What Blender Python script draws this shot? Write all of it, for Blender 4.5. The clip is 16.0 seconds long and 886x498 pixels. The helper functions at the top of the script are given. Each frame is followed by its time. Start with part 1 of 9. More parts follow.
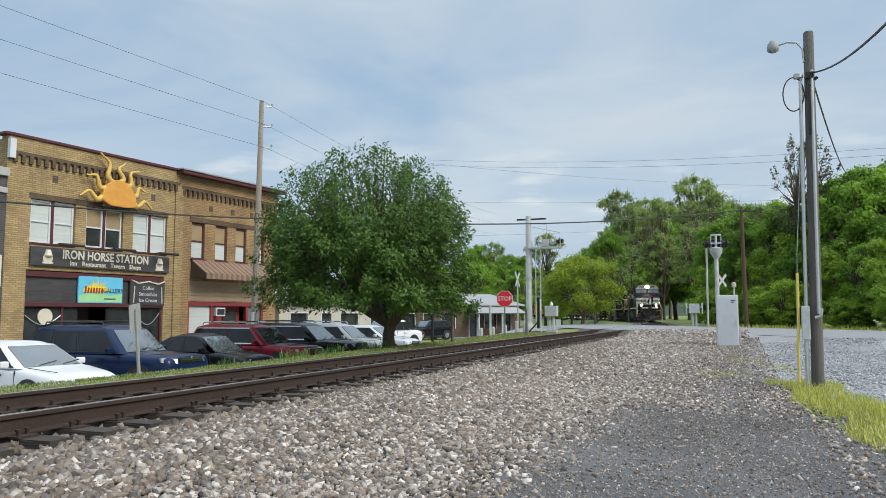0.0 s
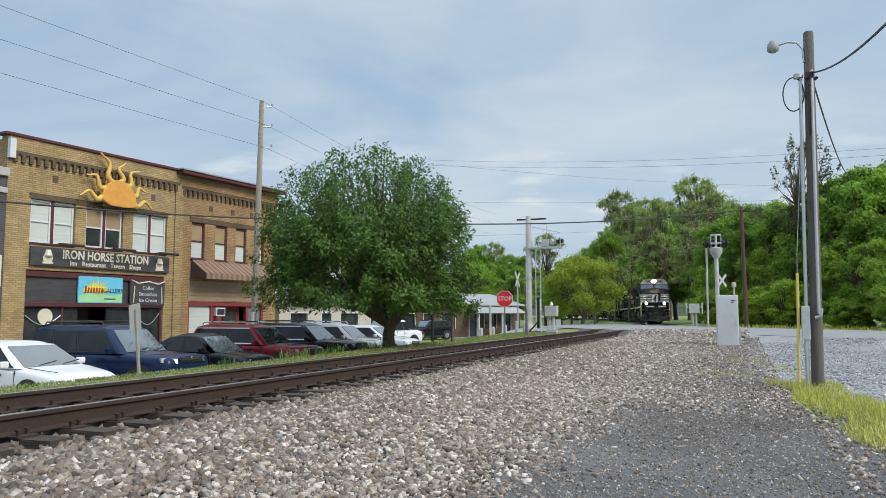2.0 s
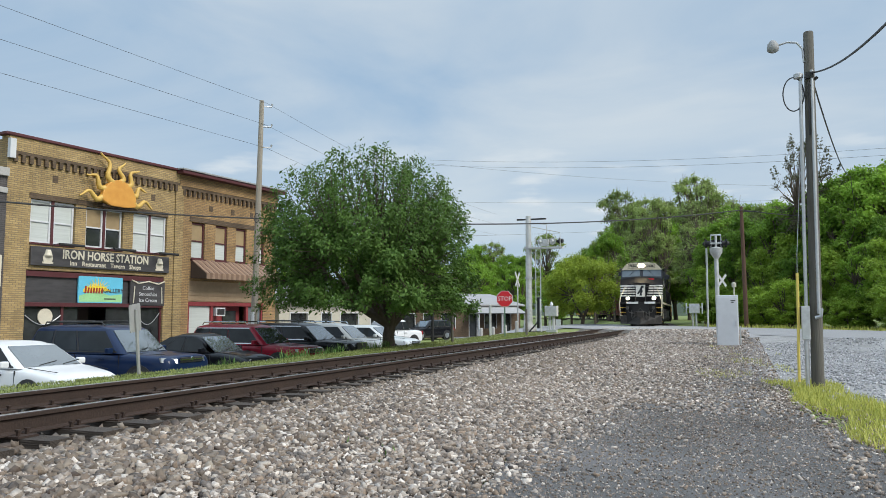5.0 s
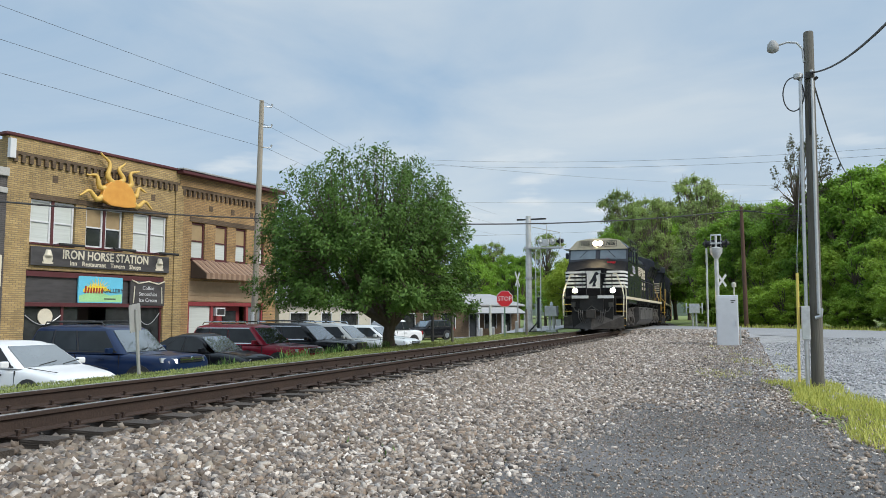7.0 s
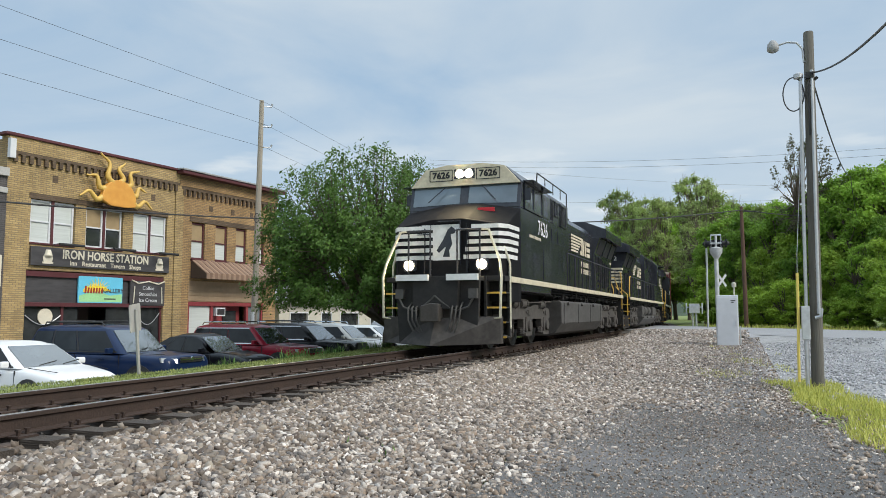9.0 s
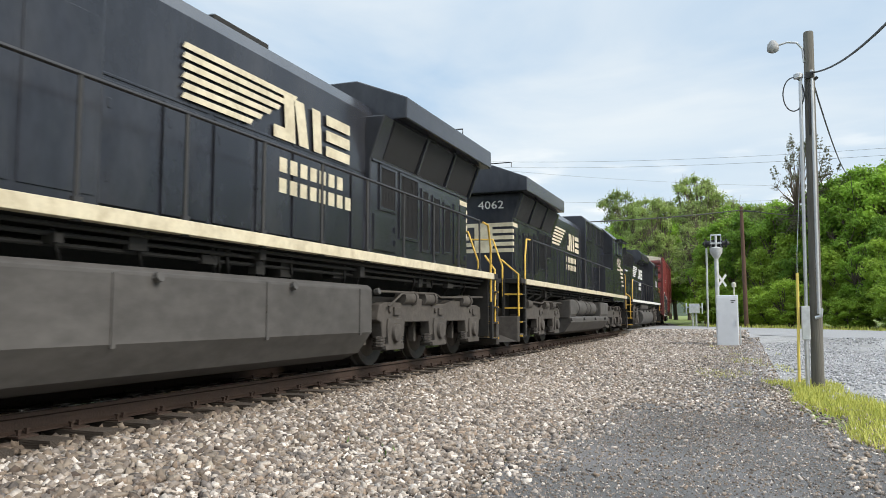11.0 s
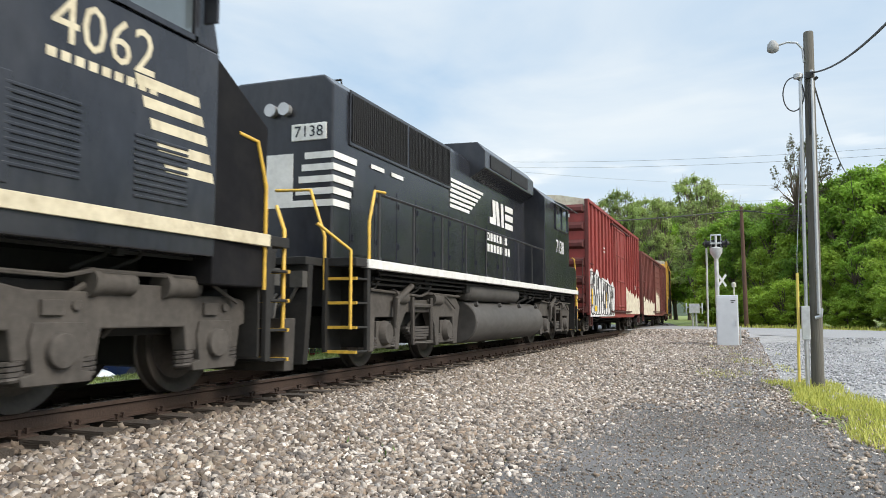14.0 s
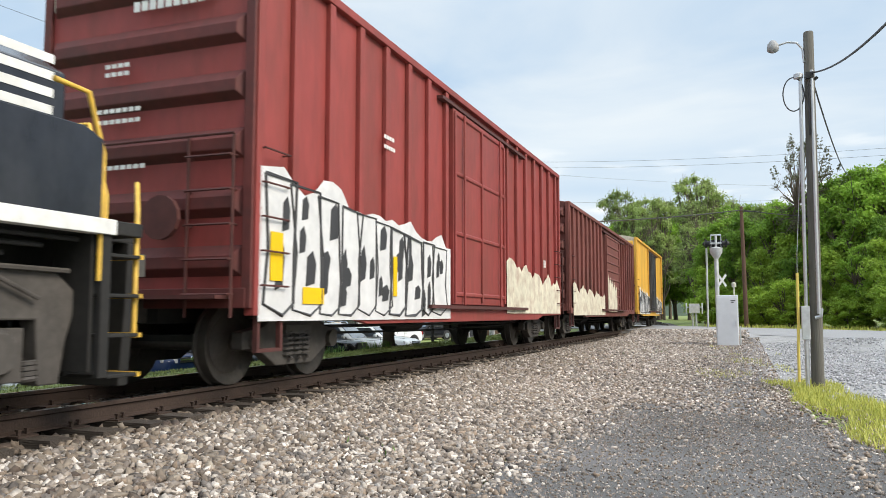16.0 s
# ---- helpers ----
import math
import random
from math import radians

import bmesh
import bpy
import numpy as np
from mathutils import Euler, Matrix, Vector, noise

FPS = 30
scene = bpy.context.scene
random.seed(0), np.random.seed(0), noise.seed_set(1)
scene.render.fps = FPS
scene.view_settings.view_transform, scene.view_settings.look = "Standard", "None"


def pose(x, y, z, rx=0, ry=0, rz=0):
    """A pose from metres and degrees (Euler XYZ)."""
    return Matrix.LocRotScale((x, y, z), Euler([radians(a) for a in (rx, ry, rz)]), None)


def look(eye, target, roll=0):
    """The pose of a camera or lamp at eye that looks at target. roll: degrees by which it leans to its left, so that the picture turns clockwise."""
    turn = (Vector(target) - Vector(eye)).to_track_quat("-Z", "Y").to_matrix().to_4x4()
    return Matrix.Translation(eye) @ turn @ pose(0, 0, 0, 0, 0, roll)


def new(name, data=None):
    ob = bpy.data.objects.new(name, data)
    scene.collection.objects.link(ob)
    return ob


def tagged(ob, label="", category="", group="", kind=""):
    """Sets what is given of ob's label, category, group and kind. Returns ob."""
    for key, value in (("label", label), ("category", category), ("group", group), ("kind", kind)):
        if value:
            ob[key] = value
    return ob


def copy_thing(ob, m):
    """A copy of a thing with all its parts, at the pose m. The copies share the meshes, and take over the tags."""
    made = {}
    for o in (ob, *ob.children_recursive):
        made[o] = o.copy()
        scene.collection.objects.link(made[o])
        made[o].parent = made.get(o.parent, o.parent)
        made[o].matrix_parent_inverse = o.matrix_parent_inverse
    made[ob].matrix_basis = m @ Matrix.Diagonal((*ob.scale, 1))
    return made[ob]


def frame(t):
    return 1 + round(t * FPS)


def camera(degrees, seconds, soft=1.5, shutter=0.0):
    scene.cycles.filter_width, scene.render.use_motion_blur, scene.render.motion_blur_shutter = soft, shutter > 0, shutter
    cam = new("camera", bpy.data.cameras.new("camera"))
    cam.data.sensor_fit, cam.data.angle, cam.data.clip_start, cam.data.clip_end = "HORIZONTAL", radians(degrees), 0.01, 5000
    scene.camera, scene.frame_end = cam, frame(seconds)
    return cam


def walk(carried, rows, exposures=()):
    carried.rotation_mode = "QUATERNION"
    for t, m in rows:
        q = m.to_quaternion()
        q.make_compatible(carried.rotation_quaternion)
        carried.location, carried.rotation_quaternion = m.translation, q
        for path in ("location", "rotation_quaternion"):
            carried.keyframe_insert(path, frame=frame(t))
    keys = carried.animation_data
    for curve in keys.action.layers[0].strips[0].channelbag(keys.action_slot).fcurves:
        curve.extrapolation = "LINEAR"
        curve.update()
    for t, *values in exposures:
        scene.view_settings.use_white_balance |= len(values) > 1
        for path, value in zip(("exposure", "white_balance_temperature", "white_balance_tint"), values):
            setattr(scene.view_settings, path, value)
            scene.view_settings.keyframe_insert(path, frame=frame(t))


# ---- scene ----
cam = camera(60.1, 16.0, soft=0.75, shutter=0.12)
EYE = pose(0, 0, 0.823, 94.894, 0, 20.734)
walk(cam, [(0.0, EYE), (16.0, EYE)],
     exposures=[(0.0, 0.0, 6650, 8), (8.0, 0.0, 6650, 8), (9.2, 0.08, 6800, 8), (10.4, 0.24, 7100, 9), (11.3, 0.43, 7050, 10), (16.0, 0.43, 7080, 10)])

# ---- sky and light: overcast spring evening ----
world = bpy.data.worlds.new("overcast_sky")
scene.world = world
world.use_nodes = True
wn, wl = world.node_tree.nodes, world.node_tree.links
wn.clear()
w_out = wn.new("ShaderNodeOutputWorld")
w_bg = wn.new("ShaderNodeBackground")
w_sky = wn.new("ShaderNodeTexSky")
w_sky.sky_type = "NISHITA"
w_sky.sun_disc = False
w_sky.sun_elevation = radians(38)
w_sky.sun_rotation = radians(150)
w_sky.dust_density = 2.0
w_co = wn.new("ShaderNodeTexCoord")
w_map = wn.new("ShaderNodeMapping")
w_map.inputs["Scale"].default_value = (1.0, 1.0, 3.2)
w_n1 = wn.new("ShaderNodeTexNoise")
w_n1.inputs["Scale"].default_value = 2.1
w_n1.inputs["Detail"].default_value = 7
w_n1.inputs["Roughness"].default_value = 0.52
w_n1.inputs["Distortion"].default_value = 0.5
w_ramp = wn.new("ShaderNodeValToRGB")
w_ramp.color_ramp.elements[0].position = 0.30
w_ramp.color_ramp.elements[0].color = (3.5, 5.2, 7.4, 1)
w_ramp.color_ramp.elements[1].position = 0.72
w_ramp.color_ramp.elements[1].color = (6.9, 7.7, 8.5, 1)
w_mix = wn.new("ShaderNodeMix")
w_mix.data_type = "RGBA"
w_mix.inputs["Factor"].default_value = 0.86
wl.new(w_co.outputs["Generated"], w_map.inputs["Vector"])
wl.new(w_map.outputs["Vector"], w_n1.inputs["Vector"])
wl.new(w_n1.outputs["Fac"], w_ramp.inputs["Fac"])
wl.new(w_sky.outputs["Color"], w_mix.inputs["A"])
wl.new(w_ramp.outputs["Color"], w_mix.inputs["B"])
# an overcast sky grows brighter towards the zenith
w_sep = wn.new("ShaderNodeSeparateXYZ")
w_rise = wn.new("ShaderNodeMapRange")
w_rise.interpolation_type = "SMOOTHSTEP"
w_rise.inputs["From Min"].default_value, w_rise.inputs["From Max"].default_value = 0.35, 1.0
w_rise.inputs["To Min"].default_value, w_rise.inputs["To Max"].default_value = 1.0, 2.5
w_mul = wn.new("ShaderNodeMix")
w_mul.data_type, w_mul.blend_type = "RGBA", "MULTIPLY"
w_mul.inputs["Factor"].default_value = 1.0
wl.new(w_co.outputs["Generated"], w_sep.inputs[0])
wl.new(w_sep.outputs["Z"], w_rise.inputs["Value"])
# small bright clouds low over the horizon
w_map2 = wn.new("ShaderNodeMapping")
w_map2.inputs["Scale"].default_value = (1.0, 1.0, 4.5)
w_n2 = wn.new("ShaderNodeTexNoise")
w_n2.inputs["Scale"].default_value, w_n2.inputs["Detail"].default_value, w_n2.inputs["Roughness"].default_value = 5.2, 6, 0.5
w_low = wn.new("ShaderNodeMapRange")
w_low.interpolation_type = "SMOOTHSTEP"
w_low.inputs["From Min"].default_value, w_low.inputs["From Max"].default_value = 0.26, 0.12
w_puff = wn.new("ShaderNodeMapRange")
w_puff.interpolation_type = "SMOOTHSTEP"
w_puff.inputs["From Min"].default_value, w_puff.inputs["From Max"].default_value = 0.53, 0.66
w_both = wn.new("ShaderNodeMath")
w_both.operation = "MULTIPLY"
w_cl = wn.new("ShaderNodeMix")
w_cl.data_type = "RGBA"
w_cl.inputs["B"].default_value = (8.0, 8.5, 9.0, 1)
wl.new(w_co.outputs["Generated"], w_map2.inputs["Vector"])
wl.new(w_map2.outputs["Vector"], w_n2.inputs["Vector"])
wl.new(w_sep.outputs["Z"], w_low.inputs["Value"])
wl.new(w_n2.outputs["Fac"], w_puff.inputs["Value"])
wl.new(w_low.outputs["Result"], w_both.inputs[0])
wl.new(w_puff.outputs["Result"], w_both.inputs[1])
wl.new(w_both.outputs[0], w_cl.inputs["Factor"])
wl.new(w_mix.outputs["Result"], w_cl.inputs["A"])
wl.new(w_cl.outputs["Result"], w_mul.inputs["A"])
wl.new(w_rise.outputs["Result"], w_mul.inputs["B"])
wl.new(w_mul.outputs["Result"], w_bg.inputs["Color"])
w_bg.inputs["Strength"].default_value = 0.099
wl.new(w_bg.outputs["Background"], w_out.inputs["Surface"])

sun_data = bpy.data.lights.new("sun", "SUN")
sun_data.energy = 2.9
sun_data.angle = radians(30)
sun_data.color = (1.0, 0.95, 0.88)
sun = new("sun", sun_data)
# the bright part of the sky lies behind and to one side of the camera
sun.matrix_basis = look((34, 5, 29), (0, 10, 0))

# ---- mesh helpers ----
TAU = 2 * math.pi
rng = np.random.default_rng(7)


class Geo:
    """Collects vertices and faces for one mesh."""

    def __init__(self):
        self.v, self.f = [], []

    def add(self, verts, faces):
        n = len(self.v)
        self.v += [tuple(p) for p in verts]
        self.f += [tuple(n + i for i in q) for q in faces]
        return self

    def box(self, cx, cy, cz, sx, sy, sz, m=None):
        vs = [Vector((cx + a * sx / 2, cy + b * sy / 2, cz + c * sz / 2)) for a in (-1, 1) for b in (-1, 1) for c in (-1, 1)]
        if m is not None:
            vs = [m @ p for p in vs]
        return self.add(vs, [(0, 1, 3, 2), (4, 6, 7, 5), (0, 4, 5, 1), (2, 3, 7, 6), (0, 2, 6, 4), (1, 5, 7, 3)])

    def span(self, x0, x1, y0, y1, z0, z1):
        return self.box((x0 + x1) / 2, (y0 + y1) / 2, (z0 + z1) / 2, abs(x1 - x0), abs(y1 - y0), abs(z1 - z0))

    def tube(self, pts, r, seg=8, cap=True):
        """A tube along points; r is one radius or one for each point."""
        pts = [Vector(p) for p in pts]
        rs = r if isinstance(r, (list, tuple)) else [r] * len(pts)
        rings, side = [], None
        for i, p in enumerate(pts):
            d = (pts[min(i + 1, len(pts) - 1)] - pts[max(i - 1, 0)])
            d = d.normalized() if d.length > 1e-9 else Vector((0, 0, 1))
            if side is None:
                side = d.orthogonal().normalized()
            else:
                side = side - d * side.dot(d)
                side = side.normalized() if side.length > 1e-6 else d.orthogonal().normalized()
            up = d.cross(side)
            rings.append([p + (side * math.cos(TAU * k / seg) + up * math.sin(TAU * k / seg)) * rs[i] for k in range(seg)])
        vs = [q for ring in rings for q in ring]
        fs = [(i * seg + k, i * seg + (k + 1) % seg, (i + 1) * seg + (k + 1) % seg, (i + 1) * seg + k)
              for i in range(len(pts) - 1) for k in range(seg)]
        if cap:
            fs += [tuple(reversed(range(seg))), tuple(range((len(pts) - 1) * seg, len(pts) * seg))]
        return self.add(vs, fs)

    def extrude(self, profile, axis, a, b, flip=False):
        """A closed 2D profile swept along axis from a to b. Profile pairs are the other two axes in x, y, z order."""
        def at(p, t):
            q = list(p)
            q.insert("xyz".index(axis), t)
            return q
        n = len(profile)
        vs = [at(p, a) for p in profile] + [at(p, b) for p in profile]
        fs = [(i, (i + 1) % n, n + (i + 1) % n, n + i) for i in range(n)]
        fs += [tuple(reversed(range(n))), tuple(range(n, 2 * n))]
        return self.add(vs, fs)

    def lathe(self, profile, seg=16, m=None):
        """Pairs of radius and height turned about z."""
        vs = [Vector((r * math.cos(TAU * k / seg), r * math.sin(TAU * k / seg), z)) for r, z in profile for k in range(seg)]
        if m is not None:
            vs = [m @ p for p in vs]
        n = len(profile)
        fs = [(i * seg + k, i * seg + (k + 1) % seg, (i + 1) * seg + (k + 1) % seg, (i + 1) * seg + k)
              for i in range(n - 1) for k in range(seg)]
        fs += [tuple(reversed(range(seg))), tuple(range((n - 1) * seg, n * seg))]
        return self.add(vs, fs)

    def loft(self, rings, cap=True):
        """Rings of equal length joined one to the next."""
        n = len(rings[0])
        vs = [p for ring in rings for p in ring]
        fs = [(i * n + k, i * n + (k + 1) % n, (i + 1) * n + (k + 1) % n, (i + 1) * n + k)
              for i in range(len(rings) - 1) for k in range(n)]
        if cap:
            fs += [tuple(reversed(range(n))), tuple(range((len(rings) - 1) * n, len(rings) * n))]
        return self.add(vs, fs)

    def islands(self):
        """The connected pieces, each as a Geo of its own."""
        up = list(range(len(self.v)))

        def root(i):
            while up[i] != i:
                up[i] = up[up[i]]
                i = up[i]
            return i
        for q in self.f:
            for i in q[1:]:
                up[root(i)] = root(q[0])
        out = {}
        for q in self.f:
            out.setdefault(root(q[0]), []).append(q)
        made = []
        for faces in out.values():
            ids = sorted({i for q in faces for i in q})
            at = {i: k for k, i in enumerate(ids)}
            g = Geo()
            g.v, g.f = [self.v[i] for i in ids], [tuple(at[i] for i in q) for q in faces]
            made.append(g)
        return made

    def mesh(self, name, smooth=0):
        me = bpy.data.meshes.new(name)
        me.from_pydata(self.v, [], self.f)
        bm = bmesh.new()
        bm.from_mesh(me)
        bmesh.ops.recalc_face_normals(bm, faces=bm.faces)
        bm.to_mesh(me)
        bm.free()
        if smooth:
            me.polygons.foreach_set("use_smooth", [True] * len(me.polygons))
            me.set_sharp_from_angle(angle=radians(smooth))
        return me


# parts that come as several separate pieces, and the name of one piece
SPLIT = {"word_bars", "window_frame_split", "radiator_grille", "hood_door", "intake_grille", "spring", "air_reservoir", "side_rib", "window", "headlight", "ditch_light", "rear_lamp",
         "step_edge", "bearing_cap", "axle_cover", "number_board", "nose_stripes", "side_stripes", "end_stripes", "cab_stripes", "tank_strap", "emblem", "reflector_plate",
         "cab_step", "grab_rail", "tank_end", "journal_box", "ditch_housing", "step_tread", "door_frame", "louvre", "side_cabinet", "end_panel", "brake_gear", "stencil_bars", "step_well", "hoses", "door_bar", "side_ladder", "garland"}
PIECE = {"word_bars": "word_bar", "window_frame_split": "window_frame", "brake_gear": "brake_cylinder", "stencil_bars": "stencil_bar", "hoses": "hose", "nose_stripes": "nose_stripe", "side_stripes": "side_stripe", "end_stripes": "end_stripe", "cab_stripes": "cab_stripe"}


def part_one(name, geo, material, parent=None, label="", bevel=0.0, smooth=0, m=None):
    me = geo.mesh(name, smooth) if isinstance(geo, Geo) else geo
    if material is not None and not me.materials:
        me.materials.append(material)
    ob = new(name, me)
    if parent is not None:
        ob.parent = parent
    if m is not None:
        ob.matrix_basis = m
    if label:
        ob["label"] = label
    if bevel:
        mod = ob.modifiers.new("bevel", "BEVEL")
        mod.width, mod.segments, mod.limit_method, mod.angle_limit = bevel, 2, "ANGLE", radians(40)
    return ob


def part(name, geo, material, parent=None, label="", bevel=0.0, smooth=0, m=None):
    """Links a Geo (or a mesh) as one mesh object, under parent where given; pieces named in SPLIT become one object each."""
    if isinstance(geo, Geo) and name in SPLIT:
        return [part_one(PIECE.get(name, name), g, material, parent, label, bevel, smooth, m) for g in geo.islands()][0]
    return part_one(name, geo, material, parent, label, bevel, smooth, m)


def thing(name, m, label, category, group="", kind=""):
    ob = new(name)
    ob.empty_display_size = 0.2
    ob.matrix_basis = m
    return tagged(ob, label, category, group, kind)


def array_mesh(name, verts, faces, material, smooth=False):
    """A mesh from arrays: verts (n, 3), faces (m, k)."""
    me = bpy.data.meshes.new(name)
    k = faces.shape[1]
    me.vertices.add(len(verts))
    me.vertices.foreach_set("co", np.asarray(verts, np.float32).ravel())
    me.loops.add(faces.size)
    me.loops.foreach_set("vertex_index", faces.astype(np.int32).ravel())
    me.polygons.add(len(faces))
    me.polygons.foreach_set("loop_start", np.arange(0, faces.size, k, dtype=np.int32))
    if smooth:
        me.polygons.foreach_set("use_smooth", np.ones(len(faces), bool))
    me.update(calc_edges=True)
    me.materials.append(material)
    return me


def lettering(name, text, size, material, parent, m, label="", align="CENTER", depth=0.004, squeeze=1.0, bold=0.0):
    """Raised letters in the built-in font as a mesh."""
    cu = bpy.data.curves.new(name, "FONT")
    cu.body, cu.size, cu.align_x, cu.align_y, cu.extrude = text, size, align, "CENTER", depth
    cu.resolution_u, cu.offset = 2, bold
    tmp = bpy.data.objects.new(name, cu)
    scene.collection.objects.link(tmp)
    me = bpy.data.meshes.new_from_object(tmp.evaluated_get(bpy.context.evaluated_depsgraph_get()))
    bpy.data.objects.remove(tmp)
    me.transform(Matrix.Diagonal((squeeze, 1, 1, 1)))
    g = Geo()
    g.v, g.f = [tuple(v.co) for v in me.vertices], [tuple(q.vertices) for q in me.polygons]
    words = []
    for q in sorted(g.islands(), key=lambda q: min(v[0] for v in q.v)):
        x0, x1 = min(v[0] for v in q.v), max(v[0] for v in q.v)
        if words and x0 - words[-1][1] < size * 0.16 * squeeze:
            words[-1][0].add(q.v, q.f)
            words[-1][1] = max(words[-1][1], x1)
        else:
            words.append([Geo().add(q.v, q.f), x1])
    return [part(name, w, material, parent, label, m=m) for w, x1 in words][0]


# ---- materials ----
def surface(name, color, rough=0.6, metal=0.0, vary=0.25, grain=18.0, blotch=1.5, bump=0.15, spec=0.5,
            island=0.0, per_object=0.0, dirt=None, dirt_amount=0.0, stretch=(1, 1, 1), tint=None, coat=0.0, translucent=0.0):
    """Procedural surface: base colour varied at a fine and a coarse scale, dirt blotches, roughness variation and bump."""
    mat = bpy.data.materials.new(name)
    mat.use_nodes = True
    n, l = mat.node_tree.nodes, mat.node_tree.links
    bsdf = n["Principled BSDF"]
    bsdf.inputs["Metallic"].default_value = metal
    bsdf.inputs["Specular IOR Level"].default_value = spec
    bsdf.inputs["Coat Weight"].default_value = coat
    co = n.new("ShaderNodeTexCoord")
    mp = n.new("ShaderNodeMapping")
    mp.inputs["Scale"].default_value = stretch
    l.new(co.outputs["Object"], mp.inputs["Vector"])
    fine, wide = n.new("ShaderNodeTexNoise"), n.new("ShaderNodeTexNoise")
    for t, sc, de in ((fine, grain, 4), (wide, blotch, 5)):
        t.inputs["Scale"].default_value, t.inputs["Detail"].default_value = sc, de
        l.new(mp.outputs["Vector"], t.inputs["Vector"])
    c = Vector(color)
    dark, light = c * (1 - vary), c * (1 + vary)
    if tint is not None:
        light = Vector(tint)
    m1 = n.new("ShaderNodeMix")
    m1.data_type = "RGBA"
    m1.inputs["A"].default_value, m1.inputs["B"].default_value = (*dark, 1), (*light, 1)
    ad = n.new("ShaderNodeMath")
    ad.operation = "MULTIPLY_ADD"
    ad.inputs[1].default_value, ad.inputs[2].default_value = 0.5, 0.0
    l.new(fine.outputs["Fac"], ad.inputs[0])
    ad2 = n.new("ShaderNodeMath")
    ad2.operation = "MULTIPLY_ADD"
    ad2.inputs[1].default_value = 0.5
    l.new(wide.outputs["Fac"], ad2.inputs[0])
    l.new(ad.outputs[0], ad2.inputs[2])
    last = ad2.outputs[0]
    st = n.new("ShaderNodeMapRange")
    st.inputs["From Min"].default_value, st.inputs["From Max"].default_value = 0.3, 0.7
    l.new(last, st.inputs["Value"])
    last = st.outputs["Result"]
    for amount, source in ((island, "ShaderNodeNewGeometry"), (per_object, "ShaderNodeObjectInfo")):
        if amount:
            g = n.new(source)
            mx = n.new("ShaderNodeMix")
            mx.inputs["Factor"].default_value = amount
            l.new(last, mx.inputs["A"])
            l.new(g.outputs["Random Per Island" if island and source.endswith("Geometry") else "Random"], mx.inputs["B"])
            last = mx.outputs["Result"]
    l.new(last, m1.inputs["Factor"])
    colour = m1.outputs["Result"]
    if dirt is not None:
        dn = n.new("ShaderNodeTexNoise")
        dn.inputs["Scale"].default_value, dn.inputs["Detail"].default_value, dn.inputs["Roughness"].default_value = blotch * 2.3, 8, 0.65
        l.new(mp.outputs["Vector"], dn.inputs["Vector"])
        dr = n.new("ShaderNodeMapRange")
        dr.inputs["From Min"].default_value, dr.inputs["From Max"].default_value = 0.45, 0.68
        dr.inputs["To Max"].default_value = dirt_amount
        l.new(dn.outputs["Fac"], dr.inputs["Value"])
        m2 = n.new("ShaderNodeMix")
        m2.data_type = "RGBA"
        l.new(colour, m2.inputs["A"])
        m2.inputs["B"].default_value = (*dirt, 1)
        l.new(dr.outputs["Result"], m2.inputs["Factor"])
        colour = m2.outputs["Result"]
    l.new(colour, bsdf.inputs["Base Color"])
    rr = n.new("ShaderNodeMapRange")
    rr.inputs["To Min"].default_value, rr.inputs["To Max"].default_value = max(0.02, rough * 0.8), min(1, rough * 1.2)
    l.new(wide.outputs["Fac"], rr.inputs["Value"])
    l.new(rr.outputs["Result"], bsdf.inputs["Roughness"])
    if bump:
        bp = n.new("ShaderNodeBump")
        bp.inputs["Strength"].default_value, bp.inputs["Distance"].default_value = bump, 0.02
        l.new(fine.outputs["Fac"], bp.inputs["Height"])
        l.new(bp.outputs["Normal"], bsdf.inputs["Normal"])
    if translucent:
        tr = n.new("ShaderNodeBsdfTranslucent")
        l.new(colour, tr.inputs["Color"])
        ms = n.new("ShaderNodeMixShader")
        ms.inputs["Fac"].default_value = translucent
        l.new(bsdf.outputs[0], ms.inputs[1])
        l.new(tr.outputs[0], ms.inputs[2])
        l.new(ms.outputs[0], n["Material Output"].inputs["Surface"])
    return mat


def glow(name, color, strength):
    mat = bpy.data.materials.new(name)
    mat.use_nodes = True
    b = mat.node_tree.nodes["Principled BSDF"]
    b.inputs["Base Color"].default_value = (*color, 1)
    b.inputs["Emission Color"].default_value = (*color, 1)
    b.inputs["Emission Strength"].default_value = strength
    return mat


M = {}
M["grass"] = surface("grass", (0.17, 0.22, 0.05), 0.9, vary=0.45, grain=30, blotch=0.8, bump=0.5, dirt=(0.16, 0.14, 0.07), dirt_amount=0.6)
M["grass_blade"] = surface("grass_blade", (0.38, 0.44, 0.08), 0.7, vary=0.3, island=0.7, bump=0, tint=(0.66, 0.62, 0.16), translucent=0.35)
M["verge_blade"] = surface("verge_grass_blade", (0.13, 0.19, 0.045), 0.75, vary=0.45, island=0.75, bump=0, tint=(0.33, 0.36, 0.12), translucent=0.25)
M["weed"] = surface("weed_leaf", (0.08, 0.16, 0.03), 0.7, vary=0.5, island=0.8, bump=0, translucent=0.2)
M["ballast"] = surface("ballast_bed", (0.075, 0.067, 0.06), 0.95, vary=0.55, grain=26, blotch=0.9, bump=1.0, dirt=(0.09, 0.075, 0.06), dirt_amount=0.6)
M["stone"] = surface("ballast_stone", (0.26, 0.24, 0.215), 0.9, vary=0.62, grain=40, blotch=6, bump=0.4, island=0.75, per_object=0.0)
